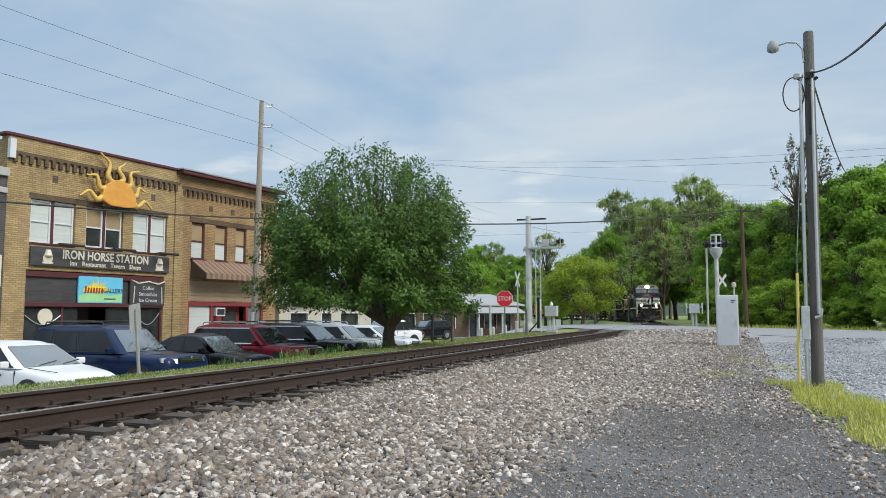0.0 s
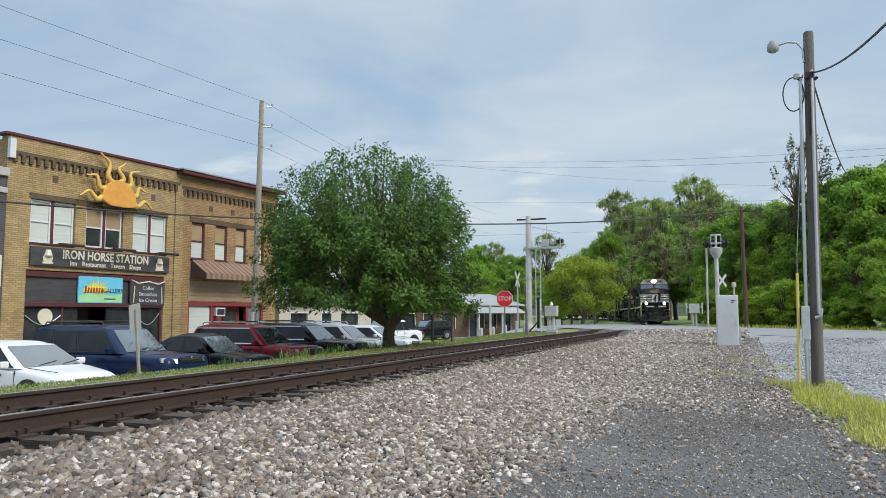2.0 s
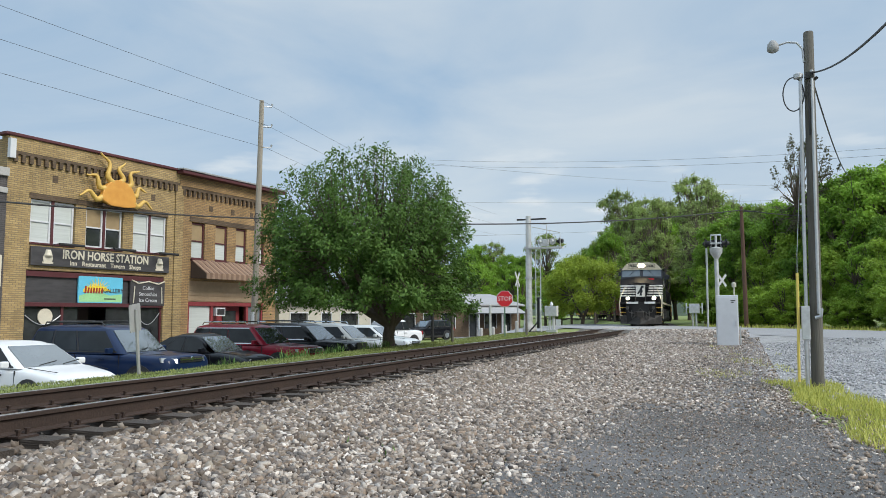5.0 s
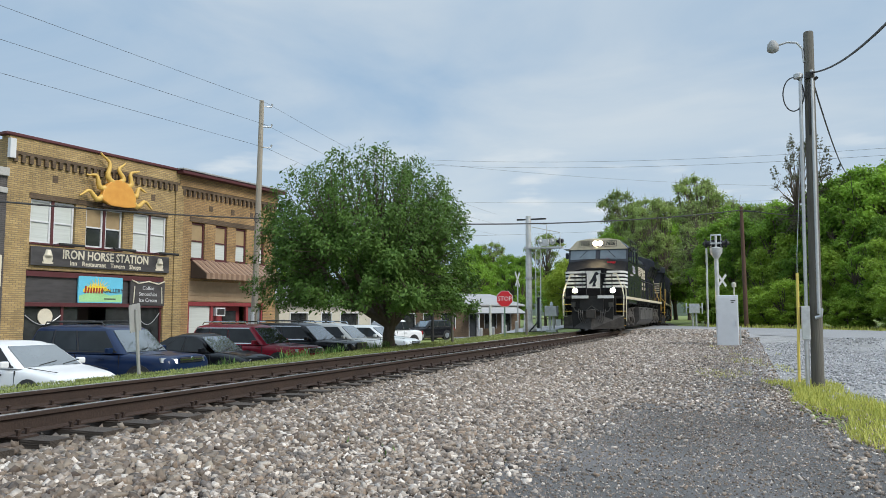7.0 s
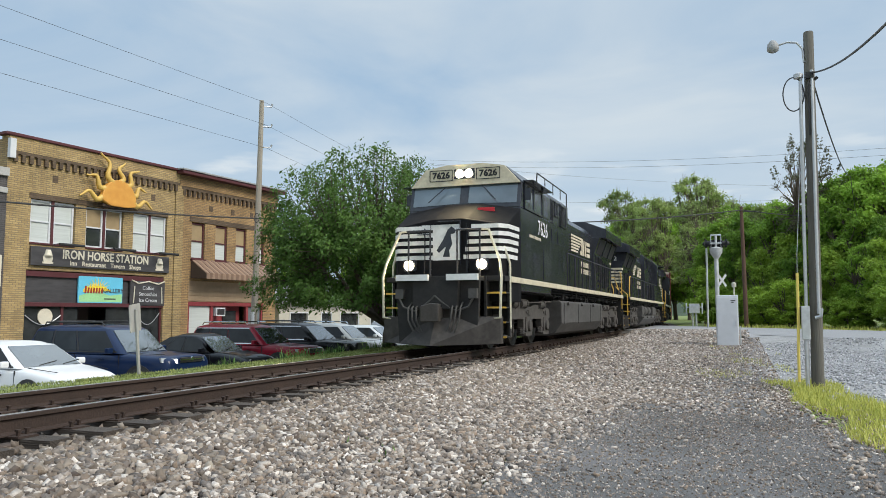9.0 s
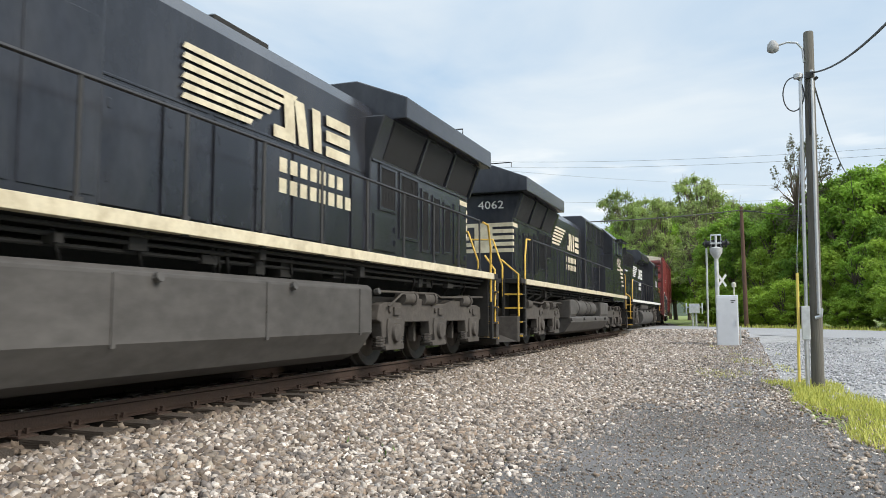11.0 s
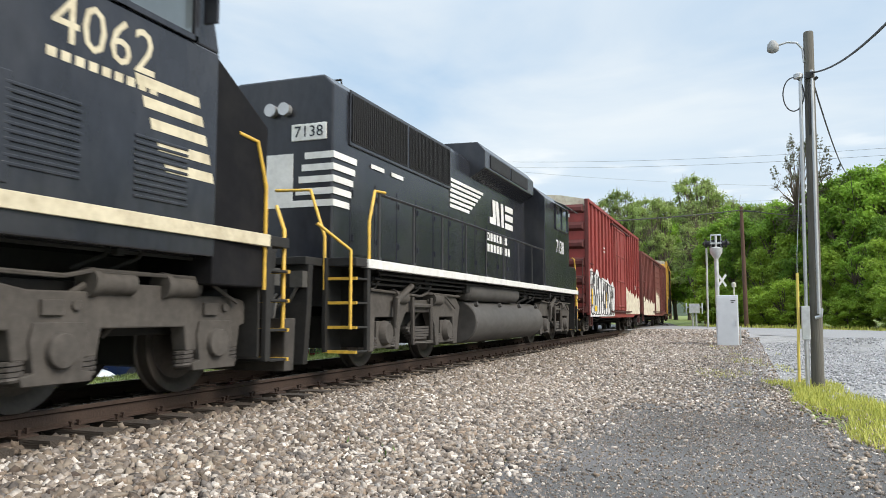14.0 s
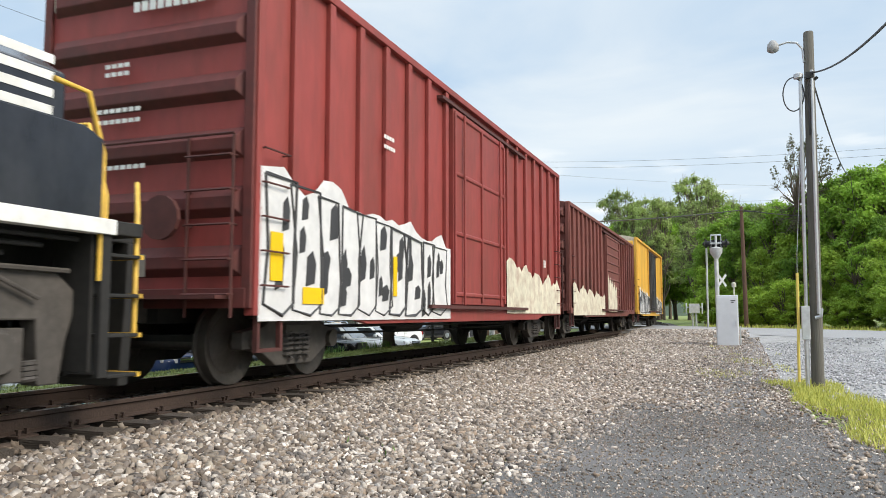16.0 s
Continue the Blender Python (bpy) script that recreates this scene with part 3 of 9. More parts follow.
# ---- grass ----
def blades(name, n, area, h0, h1, material, label, seed, lean=0.35, width=0.012, keep=None):
    g = np.random.default_rng(seed)
    x, y = g.uniform(area[0], area[1], n), g.uniform(area[2], area[3], n)
    if keep is not None:
        k = keep(x, y)
        x, y = x[k], y[k]
        n = len(x)
    h = g.uniform(h0, h1, n) * (0.6 + 0.8 * np.array([0.5 + 0.5 * noise.noise((a * 1.7, b * 1.7, 2)) for a, b in zip(x, y)]))
    a = g.uniform(0, TAU, n)
    w = width * g.uniform(0.7, 1.5, n)
    base = np.stack([x, y, land(x, y) + 0.0], -1)
    side = np.stack([np.cos(a), np.sin(a), 0 * a], -1) * w[:, None]
    bend = np.stack([np.cos(a + 1.4), np.sin(a + 1.4), 0 * a], -1) * (h * lean * g.uniform(0, 1.6, n))[:, None]
    up = np.stack([0 * h, 0 * h, h], -1)
    V = np.stack([base - side, base + side, base + side * 0.6 + up * 0.6 + bend * 0.4, base - side * 0.6 + up * 0.6 + bend * 0.4, base + up + bend], 1).reshape(-1, 3)
    i = np.arange(n)[:, None] * 5
    F = np.concatenate([np.stack([i[:, 0], i[:, 0] + 1, i[:, 0] + 2], -1), np.stack([i[:, 0], i[:, 0] + 2, i[:, 0] + 3], -1), np.stack([i[:, 0] + 3, i[:, 0] + 2, i[:, 0] + 4], -1)])
    return tagged(new(name, array_mesh(name, V, F, material)), label, "grass", kind="stuff")


blades("verge_grass", 60000, (-11.9, -8.75, 5, 42), 0.015, 0.06, M["verge_blade"], "short green grass on the track-side verge", 1, 0.6, 0.006)
blades("roadside_grass", 30000, (0.3, 3.2, 5.0, 18.5), 0.05, 0.17, M["grass_blade"], "yellow-green grass patch round the utility pole", 2, 0.6, 0.007,
       keep=lambda x, y: (x > 1.72 - 0.1 * (y - 7) + 0.18 * np.sin(y * 1.7)) & (x < 2.6 - 0.11 * np.maximum(0, y - 10) + 0.1 * np.sin(y * 2.3)) & (y < 17.6))
blades("cabinet_grass", 5000, (-0.9, 1.3, 18, 29), 0.03, 0.1, M["grass_blade"], "thin patch of grass between drive and lot", 6, 0.6, 0.007, keep=lambda x, y: np.array([noise.noise((a * 0.9, b * 0.5, 11)) > 0.1 for a, b in zip(x, y)]))
blades("far_verge_grass", 9000, (-2, 30, 46, 66), 0.1, 0.3, M["grass_blade"], "grass along the edge of the wood", 3, 0.4, 0.02, keep=lambda x, y: (x * 0.785 + y * 0.62 > 33.7) & (x * 0.785 + y * 0.62 < 38))
blades("rail_weeds", 900, (-4.6, -1.6, 4, 26), 0.04, 0.12, M["weed"], "sparse green weeds in the ballast", 4, 0.7, 0.012, keep=lambda x, y: np.array([noise.noise((a * 1.1, b * 0.8, 7)) > 0.42 for a, b in zip(x, y)]))
blades("tall_weeds", 4200, (-12.3, -11.2, 13, 26), 0.10, 0.34, M["weed"], "tall dark weeds by the parking kerb", 5, 0.7, 0.009, keep=lambda x, y: np.array([noise.noise((a * 0.5, b * 0.6, 3)) > 0.15 for a, b in zip(x, y)]))
# ---- brick shop buildings across the street ----
FAC = pose(-23.1, 27.6, -1.2, 0, 0, 83.4)   # x runs along the fronts, y into the buildings, z = 0 is the pavement


def brick_material(name, c1, c2, mortar, row=0.075, length=0.23):
    mat = bpy.data.materials.new(name)
    mat.use_nodes = True
    n, l = mat.node_tree.nodes, mat.node_tree.links
    b = n["Principled BSDF"]
    b.inputs["Roughness"].default_value = 0.88
    co = n.new("ShaderNodeTexCoord")
    sep, com = n.new("ShaderNodeSeparateXYZ"), n.new("ShaderNodeCombineXYZ")
    l.new(co.outputs["Object"], sep.inputs[0])
    add = n.new("ShaderNodeMath")
    l.new(sep.outputs["X"], add.inputs[0])
    l.new(sep.outputs["Y"], add.inputs[1])
    l.new(add.outputs[0], com.inputs["X"])
    l.new(sep.outputs["Z"], com.inputs["Y"])
    t = n.new("ShaderNodeTexBrick")
    t.inputs["Color1"].default_value, t.inputs["Color2"].default_value, t.inputs["Mortar"].default_value = (*c1, 1), (*c2, 1), (*mortar, 1)
    t.inputs["Scale"].default_value = 1.0
    t.inputs["Brick Width"].default_value, t.inputs["Row Height"].default_value = length, row
    t.inputs["Mortar Size"].default_value, t.inputs["Mortar Smooth"].default_value = 0.011, 0.3
    l.new(com.outputs[0], t.inputs["Vector"])
    no = n.new("ShaderNodeTexNoise")
    no.inputs["Scale"].default_value, no.inputs["Detail"].default_value = 0.9, 6
    l.new(co.outputs["Object"], no.inputs["Vector"])
    mr = n.new("ShaderNodeMapRange")
    mr.inputs["From Min"].default_value, mr.inputs["From Max"].default_value = 0.3, 0.7
    mr.inputs["To Min"].default_value, mr.inputs["To Max"].default_value = 0.72, 1.15
    l.new(no.outputs["Fac"], mr.inputs["Value"])
    mx = n.new("ShaderNodeMix")
    mx.data_type, mx.blend_type = "RGBA", "MULTIPLY"
    mx.inputs["Factor"].default_value = 1.0
    l.new(t.outputs["Color"], mx.inputs["A"])
    l.new(mr.outputs["Result"], mx.inputs["B"])
    l.new(mx.outputs["Result"], b.inputs["Base Color"])
    bp = n.new("ShaderNodeBump")
    bp.invert = True
    bp.inputs["Strength"].default_value, bp.inputs["Distance"].default_value = 0.7, 0.01
    l.new(t.outputs["Fac"], bp.inputs["Height"])
    l.new(bp.outputs["Normal"], b.inputs["Normal"])
    return mat


M["brick"] = brick_material("buff_brick", (0.47, 0.335, 0.15), (0.33, 0.225, 0.10), (0.22, 0.17, 0.105))
M["brick2"] = brick_material("tan_brick", (0.42, 0.265, 0.115), (0.31, 0.185, 0.08), (0.20, 0.145, 0.09))
M["brickdark"] = brick_material("brown_brick", (0.15, 0.10, 0.06), (0.10, 0.065, 0.04), (0.09, 0.07, 0.05))
M["greybrick"] = brick_material("grey_painted_brick", (0.10, 0.09, 0.09), (0.085, 0.078, 0.078), (0.06, 0.055, 0.055))
M["maroon"] = surface("maroon_trim", (0.085, 0.02, 0.024), 0.55, vary=0.2, grain=10, blotch=2, bump=0.05)
M["trimdark"] = surface("dark_brown_trim", (0.06, 0.042, 0.035), 0.6, vary=0.2, grain=10, blotch=2, bump=0.05)
M["pane"] = surface("window_glass", (0.16, 0.19, 0.20), 0.05, vary=0.25, grain=2, blotch=0.8, bump=0, spec=0.8)
M["shopglass"] = surface("shop_glass", (0.03, 0.033, 0.034), 0.06, vary=0.5, grain=3, blotch=1.2, bump=0, spec=0.7)
M["blind"] = surface("pale_blind", (0.52, 0.55, 0.53), 0.7, vary=0.12, grain=4, blotch=1.5, bump=0.05, stretch=(0.3, 1, 12))
M["tanblind"] = surface("tan_blind", (0.33, 0.24, 0.13), 0.7, vary=0.15, grain=4, blotch=1.5, bump=0.05)
M["signdark"] = surface("dark_sign_board", (0.055, 0.052, 0.055), 0.5, vary=0.4, grain=6, blotch=2, bump=0.1, stretch=(0.4, 1, 2))
M["signcream"] = surface("sign_lettering_cream", (0.62, 0.57, 0.46), 0.5, vary=0.1, bump=0)
M["siding"] = surface("tan_siding", (0.42, 0.30, 0.19), 0.6, vary=0.12, grain=6, blotch=1, bump=0.05)
M["redwood"] = surface("red_board_siding", (0.24, 0.035, 0.04), 0.6, vary=0.2, grain=8, blotch=2, bump=0.1)
M["awning"] = surface("brown_metal_awning", (0.20, 0.125, 0.085), 0.5, vary=0.2, grain=8, blotch=2, bump=0.1)
M["awnstripe"] = surface("tan_awning_stripe", (0.30, 0.20, 0.14), 0.5, vary=0.2, grain=8, blotch=2, bump=0.1)
M["sunorange"] = surface("orange_sign", (0.68, 0.28, 0.045), 0.5, vary=0.15, grain=4, blotch=1.5, bump=0.05, tint=(0.72, 0.36, 0.07))
M["sunyellow"] = surface("yellow_ray", (0.62, 0.40, 0.10), 0.5, vary=0.15, grain=4, blotch=1.5, bump=0.05)
M["darkred"] = surface("sign_dark_red", (0.28, 0.03, 0.02), 0.5, vary=0.1, bump=0)
M["skyblue"] = surface("sign_blue", (0.13, 0.50, 0.70), 0.4, vary=0.1, bump=0)
M["signgreen"] = surface("sign_green", (0.33, 0.62, 0.30), 0.4, vary=0.15, bump=0)
M["signyellow"] = surface("sign_yellow", (0.80, 0.60, 0.06), 0.4, vary=0.1, bump=0)
M["roofing"] = surface("grey_roofing", (0.30, 0.30, 0.30), 0.7, vary=0.2, grain=5, blotch=0.6, bump=0.1)
M["cream_wall"] = surface("cream_wall", (0.48, 0.45, 0.38), 0.8, vary=0.12, grain=8, blotch=0.8, bump=0.1)


def holed_wall(u0, u1, z0, z1, holes, y0=0.0, y1=0.35):
    """A wall with rectangular openings (u0, u1, z0, z1) right through it."""
    us = sorted({u0, u1, *[q for h in holes for q in h[:2]]})
    zs = sorted({z0, z1, *[q for h in holes for q in h[2:]]})
    solid = lambda i, k: 0 <= i < len(us) - 1 and 0 <= k < len(zs) - 1 and not any(
        h[0] <= (us[i] + us[i + 1]) / 2 <= h[1] and h[2] <= (zs[k] + zs[k + 1]) / 2 <= h[3] for h in holes)
    g = Geo()
    for i in range(len(us) - 1):
        for k in range(len(zs) - 1):
            if not solid(i, k):
                continue
            a, b, c, d = us[i], us[i + 1], zs[k], zs[k + 1]
            g.add([(a, y0, c), (b, y0, c), (b, y0, d), (a, y0, d), (a, y1, c), (b, y1, c), (b, y1, d), (a, y1, d)],
                  [(0, 1, 2, 3), (7, 6, 5, 4)] + ([] if solid(i - 1, k) else [(0, 3, 7, 4)]) + ([] if solid(i + 1, k) else [(1, 5, 6, 2)])
                  + ([] if solid(i, k - 1) else [(0, 4, 5, 1)]) + ([] if solid(i, k + 1) else [(3, 2, 6, 7)]))
    at, out = {}, Geo()
    for q in g.f:
        out.f.append(tuple(at.setdefault(tuple(round(c, 4) for c in g.v[i]), len(at)) for i in q))
    out.v = list(at)
    return out


def sash(parent, a, b, c, d, frame_mat, upper, lower, depth=0.14):
    """A sash window: frame, sill, two panes, a blind behind."""
    g = Geo()
    t = 0.07
    for q in ((a, a + t, c, d), (b - t, b, c, d), (a + t, b - t, c, c + t), (a + t, b - t, d - t, d), (a + t, b - t, (c + d) / 2 - 0.03, (c + d) / 2 + 0.03)):
        g.span(q[0], q[1], depth - 0.05, depth + 0.06, q[2], q[3])
    w = part("window_frame", g, frame_mat, parent, "painted sash frame", bevel=0.008)
    for z0, z1, m in ((c + t, (c + d) / 2 - 0.03, lower), ((c + d) / 2 + 0.03, d - t, upper)):
        part("pane", Geo().span(a + t, b - t, depth + 0.0, depth + 0.015, z0, z1), m, w)
    return w


hotel = thing("brick_inn", FAC, "two-storey buff brick inn with signboards and shop windows", "building")
UP1 = [(-7.03, -5.17), (-4.70, -2.94), (-2.44, -0.62)]
holes = [(a, b, 4.66, 6.28) for a, b in UP1] + [(-7.1, -0.72, 0.05, 3.66)]
part("wall", holed_wall(-8.0, 0.0, 0.0, 7.9, holes), M["brick"], hotel, "buff brick front wall")
part("parapet", Geo().span(-8.0, 0.0, -0.06, 0.35, 7.9, 8.42), M["brick"], hotel, "buff brick parapet")
part("coping", Geo().span(-8.15, 0.0, -0.14, 0.45, 8.42, 8.53), M["maroon"], hotel, "dark maroon coping", bevel=0.02)
part("side_wall", Geo().span(-8.0, -7.66, 0.36, 14, 0, 8.3).span(-8.0, 0.0, 13.6, 14, 0, 8.3), M["brick"], hotel)
part("roof", Geo().span(-7.9, -0.02, 0.36, 13.6, 7.6, 7.7), M["roofing"], hotel)
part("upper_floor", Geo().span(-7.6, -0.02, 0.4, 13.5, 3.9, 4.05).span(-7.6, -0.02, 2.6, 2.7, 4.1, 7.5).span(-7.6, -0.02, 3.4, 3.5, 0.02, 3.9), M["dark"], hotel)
part("cornice_band", Geo().span(-7.95, -0.02, -0.09, 0.0, 7.78, 7.9), M["brickdark"], hotel, "dark brick band")
for k in range(26):
    u = -7.8 + 0.3 * k
    part("dentil", Geo().span(u, u + 0.14, -0.1, 0.0, 7.5, 7.78), M["brickdark"], hotel)
part("lintel", Geo().span(-7.1, -0.6, -0.03, 0.0, 6.28, 6.48), M["brickdark"], hotel, "soldier course over the windows")
for a, b in UP1:
    mid = (a + b) / 2
    blind = M["tanblind"] if a == -4.70 else M["blind"]
    win = part("window", Geo().span(mid - 0.05, mid + 0.05, 0.05, 0.2, 4.66, 6.28).span(a, b, -0.05, 0.22, 4.60, 4.66), M["maroon"], hotel, "paired sash window")
    for p, q in ((a + 0.02, mid - 0.05), (mid + 0.05, b - 0.02)):
        sash(win, p, q, 4.66, 6.26, M["white"], blind, M["shopglass"] if a == -4.70 else M["blind"])
for u, z in ((-6.2, 7.12), (-1.55, 7.06)):
    part("wall_vent", Geo().span(u, u + 0.22, -0.012, 0.03, z - 0.15, z + 0.12), M["brickdark"], hotel)
# shop front
part("shop_beam", Geo().span(-7.1, -0.72, 0.02, 0.25, 3.42, 3.62).span(-7.1, -0.72, 0.0, 0.25, 2.32, 2.47), M["maroon"], hotel, "maroon shop-front beams", bevel=0.01)
part("transom_panel", Geo().span(-7.1, -0.72, 0.12, 0.2, 2.47, 3.42), M["signdark"], hotel, "dark boarded transom")
for u0, u1 in ((-7.05, -5.55), (-5.45, -4.8), (-3.5, -2.2), (-2.1, -0.8)):
    part("shop_window", Geo().span(u0, u1, 0.16, 0.18, 0.55, 2.32), M["shopglass"], hotel, "dark shop window")
part("shop_frame", Geo().span(-7.1, -7.05, 0.1, 0.25, 0.05, 2.32).span(-5.55, -5.45, 0.1, 0.25, 0.05, 2.32).span(-2.2, -2.1, 0.1, 0.25, 0.05, 2.32).span(-0.8, -0.72, 0.1, 0.25, 0.05, 2.32)
     .span(-7.1, -4.8, 0.1, 0.25, 0.05, 0.55).span(-3.5, -0.72, 0.1, 0.25, 0.05, 0.55), M["maroon"], hotel)
part("recessed_door", Geo().span(-4.8, -3.5, 1.2, 1.28, 0.05, 2.32), M["trimdark"], hotel, "dark recessed shop door")
part("garland", Geo().tube([(-7.0 + 0.09 * k, 0.1, 2.0 - 0.35 * math.sin(math.pi * k / 16)) for k in range(17)], 0.018, 5).tube([(-2.1 + 0.08 * k, 0.1, 2.1 - 0.5 * math.sin(math.pi * k / 16)) for k in range(17)], 0.018, 5), M["galv"], hotel)
part("round_notice", Geo().tube([(-6.2, 0.13, 1.95), (-6.2, 0.09, 1.95)], 0.3, 20), M["signcream"], hotel, "pale round notice in the window")

sign = thing("inn_sign", FAC, "long dark wooden sign board with cream lettering", "sign")
part("board", Geo().span(-7.02, -0.56, -0.12, -0.02, 3.82, 4.52), M["signdark"], sign, bevel=0.015)
upright = lambda u, y, z: pose(u, y, z, 90, 0, 0)
lettering("lettering", "IRON HORSE STATION", 0.47, M["signcream"], sign, upright(-3.72, -0.123, 4.28), "cream capital letters", squeeze=0.84, bold=0.012)
lettering("lettering", "Inn   Restaurant   Tavern   Shops", 0.25, M["signcream"], sign, upright(-3.75, -0.123, 3.97), "cream script line", bold=0.005)
for u in (-6.35, -1.1):
    part("crest", Geo().lathe([(0.02, 0), (0.2, 0.0), (0.2, 0.012)], 14, Matrix.Translation((u, -0.122, 4.1)) @ Matrix.Rotation(radians(90), 4, "X")).tube([(u, -0.128, 4.2), (u, -0.128, 4.42)], [0.16, 0.09], 10)
         .span(u - 0.22, u + 0.22, -0.135, -0.122, 3.9, 3.97), M["signcream"], sign, "cream emblem shape")
for u in (-6.1, -3.7, -1.4):
    lamp = thing("sign_lamp", FAC @ pose(u, 0, 4.62), "black gooseneck bar lamp over the sign", "lamp", "lamps over the inn sign")
    part("arm", Geo().tube([(0, 0, 0.0), (0, -0.45, 0.04), (0.15, -0.5, 0.02)], 0.018, 6), M["black"], lamp)
    part("shade", Geo().tube([(-0.1, -0.55, 0), (0.95, -0.55, 0)], 0.055, 8), M["black"], lamp)
gal = thing("gallery_sign", FAC, "bright blue and green gallery sign with a yellow sun", "sign")
part("board", Geo().span(-4.92, -2.86, 0.0, 0.07, 2.48, 3.52), M["skyblue"], gal, bevel=0.01)
part("hill", Geo().extrude([(-4.88, 2.52), (-2.9, 2.52), (-2.9, 2.85), (-3.5, 2.78), (-4.1, 2.98), (-4.88, 2.75)], "y", -0.006, 0.0), M["signgreen"], gal, "green hill shape")
part("sunburst", Geo().extrude([(-4.7 + 0.06 * k, 2.98 + (0.32 if k % 2 else 0.16) * math.sin(math.pi * (k + 1) / 22)) for k in range(21)] + [(-3.4, 2.96), (-4.72, 2.9)], "y", -0.010, -0.005), M["signyellow"], gal, "yellow sunburst shape")
lettering("lettering", "GALLERY", 0.24, M["signdark"], gal, upright(-3.32, -0.016, 2.97), "dark capital letters")
for k in range(7):
    u = -4.66 + 0.125 * k
    part("name_bar", Geo().extrude([(u, 2.86), (u + 0.085, 2.86), (u + 0.10, 3.08 + (0.06 if k == 0 else 0)), (u + 0.03, 3.08 + (0.06 if k == 0 else 0))], "y", -0.018, -0.010), M["darkred"], gal, "dark red bar")
for k in range(9):
    a = radians(25 + 16 * k)
    part("ray", Geo().extrude([(-4.05 + 0.3 * math.cos(a - 0.06), 3.0 + 0.22 * math.sin(a - 0.06)), (-4.05 + 0.62 * math.cos(a), 3.0 + 0.5 * math.sin(a)), (-4.05 + 0.3 * math.cos(a + 0.06), 3.0 + 0.22 * math.sin(a + 0.06))], "y", -0.014, -0.008), M["signyellow"], gal)
part("small_bar", Geo().span(-3.75, -3.2, -0.012, -0.006, 2.62, 2.67), M["signdark"], gal)
cof = thing("coffee_sign", FAC, "black hanging board advertising drinks and ice cream", "sign")
part("board", Geo().span(-2.5, -0.68, -0.04, 0.05, 2.4, 3.42), M["signdark"], cof, bevel=0.02)
for z, tx in ((3.13, "Coffee"), (2.88, "Smoothies"), (2.62, "Ice Cream")):
    lettering("lettering", tx, 0.23, M["white"], cof, upright(-1.58, -0.044, z), "white lettering")
part("scroll", Geo().tube([(-2.45, -0.06, 3.45), (-2.1, -0.06, 3.32), (-1.58, -0.06, 3.42), (-1.06, -0.06, 3.32), (-0.72, -0.06, 3.45)], 0.03, 6).tube([(-2.35, -0.06, 2.5), (-2.3, -0.06, 3.2)], 0.025, 6)
     .tube([(-0.84, -0.06, 2.5), (-0.88, -0.06, 3.2)], 0.025, 6), M["signcream"], cof, "pale scroll border")
# big sun ornament
orn = thing("sun_ornament", FAC, "large orange half-sun ornament with curling yellow rays", "wall ornament")
disc = [(-3.5 + 0.82 * math.cos(radians(a)), 6.62 + 0.82 * math.sin(radians(a))) for a in range(-14, 195, 11)] + [(-3.9, 6.36), (-3.1, 6.36)]
part("disc", Geo().extrude(disc, "y", -0.42, -0.22), M["sunorange"], orn, "orange painted half disc", bevel=0.03)
part("backing", Geo().span(-4.2, -2.8, -0.3, 0.0, 6.32, 6.42).span(-3.6, -3.4, -0.22, 0.0, 6.6, 7.2), M["trimdark"], orn)
for a, L in ((176, 1.0), (146, 0.95), (112, 1.25), (84, 0.85), (58, 0.95), (26, 0.75), (0, 1.0)):
    c, s = math.cos(radians(a)), math.sin(radians(a))
    pts = []
    for k in range(10):
        d, w = 0.75 + L * k / 9, 0.14 * math.sin(k * 0.85) * (1 if a > 90 else -1)
        pts.append((-3.5 + c * d - s * w, -0.3, 6.62 + s * d + c * w))
    part("ray", Geo().tube(pts, [0.13 - 0.011 * k for k in range(10)], 8), M["sunyellow"], orn, "curling yellow ray", smooth=60)

shop = thing("brick_shop", FAC, "two-storey tan brick shop with a striped metal awning", "building")
UP2 = [(0.84, 1.66), (2.34, 3.14), (3.72, 4.48), (5.05, 5.8)]
part("wall", holed_wall(0.02, 6.75, 0, 7.8, [(a, b, 4.56, 6.24) for a, b in UP2] + [(0.74, 5.8, 0.05, 3.55)], 0.02), M["brick2"], shop, "tan brick front wall")
part("party_pier", Geo().span(-0.22, 0.24, -0.06, 0.02, 0, 7.8), M["brick"], shop, "shallow brick pier")
part("parapet", Geo().span(0.02, 6.75, -0.05, 0.4, 7.8, 8.3), M["brick2"], shop)
part("eave_board", Geo().span(-0.2, 6.95, -0.45, 0.6, 8.30, 8.46), M["maroon"], shop, "projecting dark eaves", bevel=0.02)
part("metal_roof", Geo().extrude([(-0.5, 8.46), (0.6, 8.46), (12, 9.1), (12, 9.2), (-0.5, 8.52)], "x", -0.25, 7.0), M["roofing"], shop)
part("side_wall", Geo().span(6.4, 6.75, 0.36, 13, 0, 8.3).span(0.3, 6.4, 12.7, 13, 0, 8.3).span(0.3, 6.4, 0.4, 12.7, 3.9, 4.0).span(0.3, 6.4, 2.8, 2.9, 0.0, 8), M["brick2"], shop)
part("cornice_band", Geo().span(0.1, 6.7, -0.07, 0.02, 7.66, 7.78), M["brickdark"], shop)
for k in range(22):
    part("dentil", Geo().span(0.2 + 0.3 * k, 0.33 + 0.3 * k, -0.08, 0.02, 7.38, 7.66), M["brickdark"], shop)
part("lintel", Geo().span(0.7, 6.2, -0.012, 0.02, 6.26, 6.48), M["brickdark"], shop)
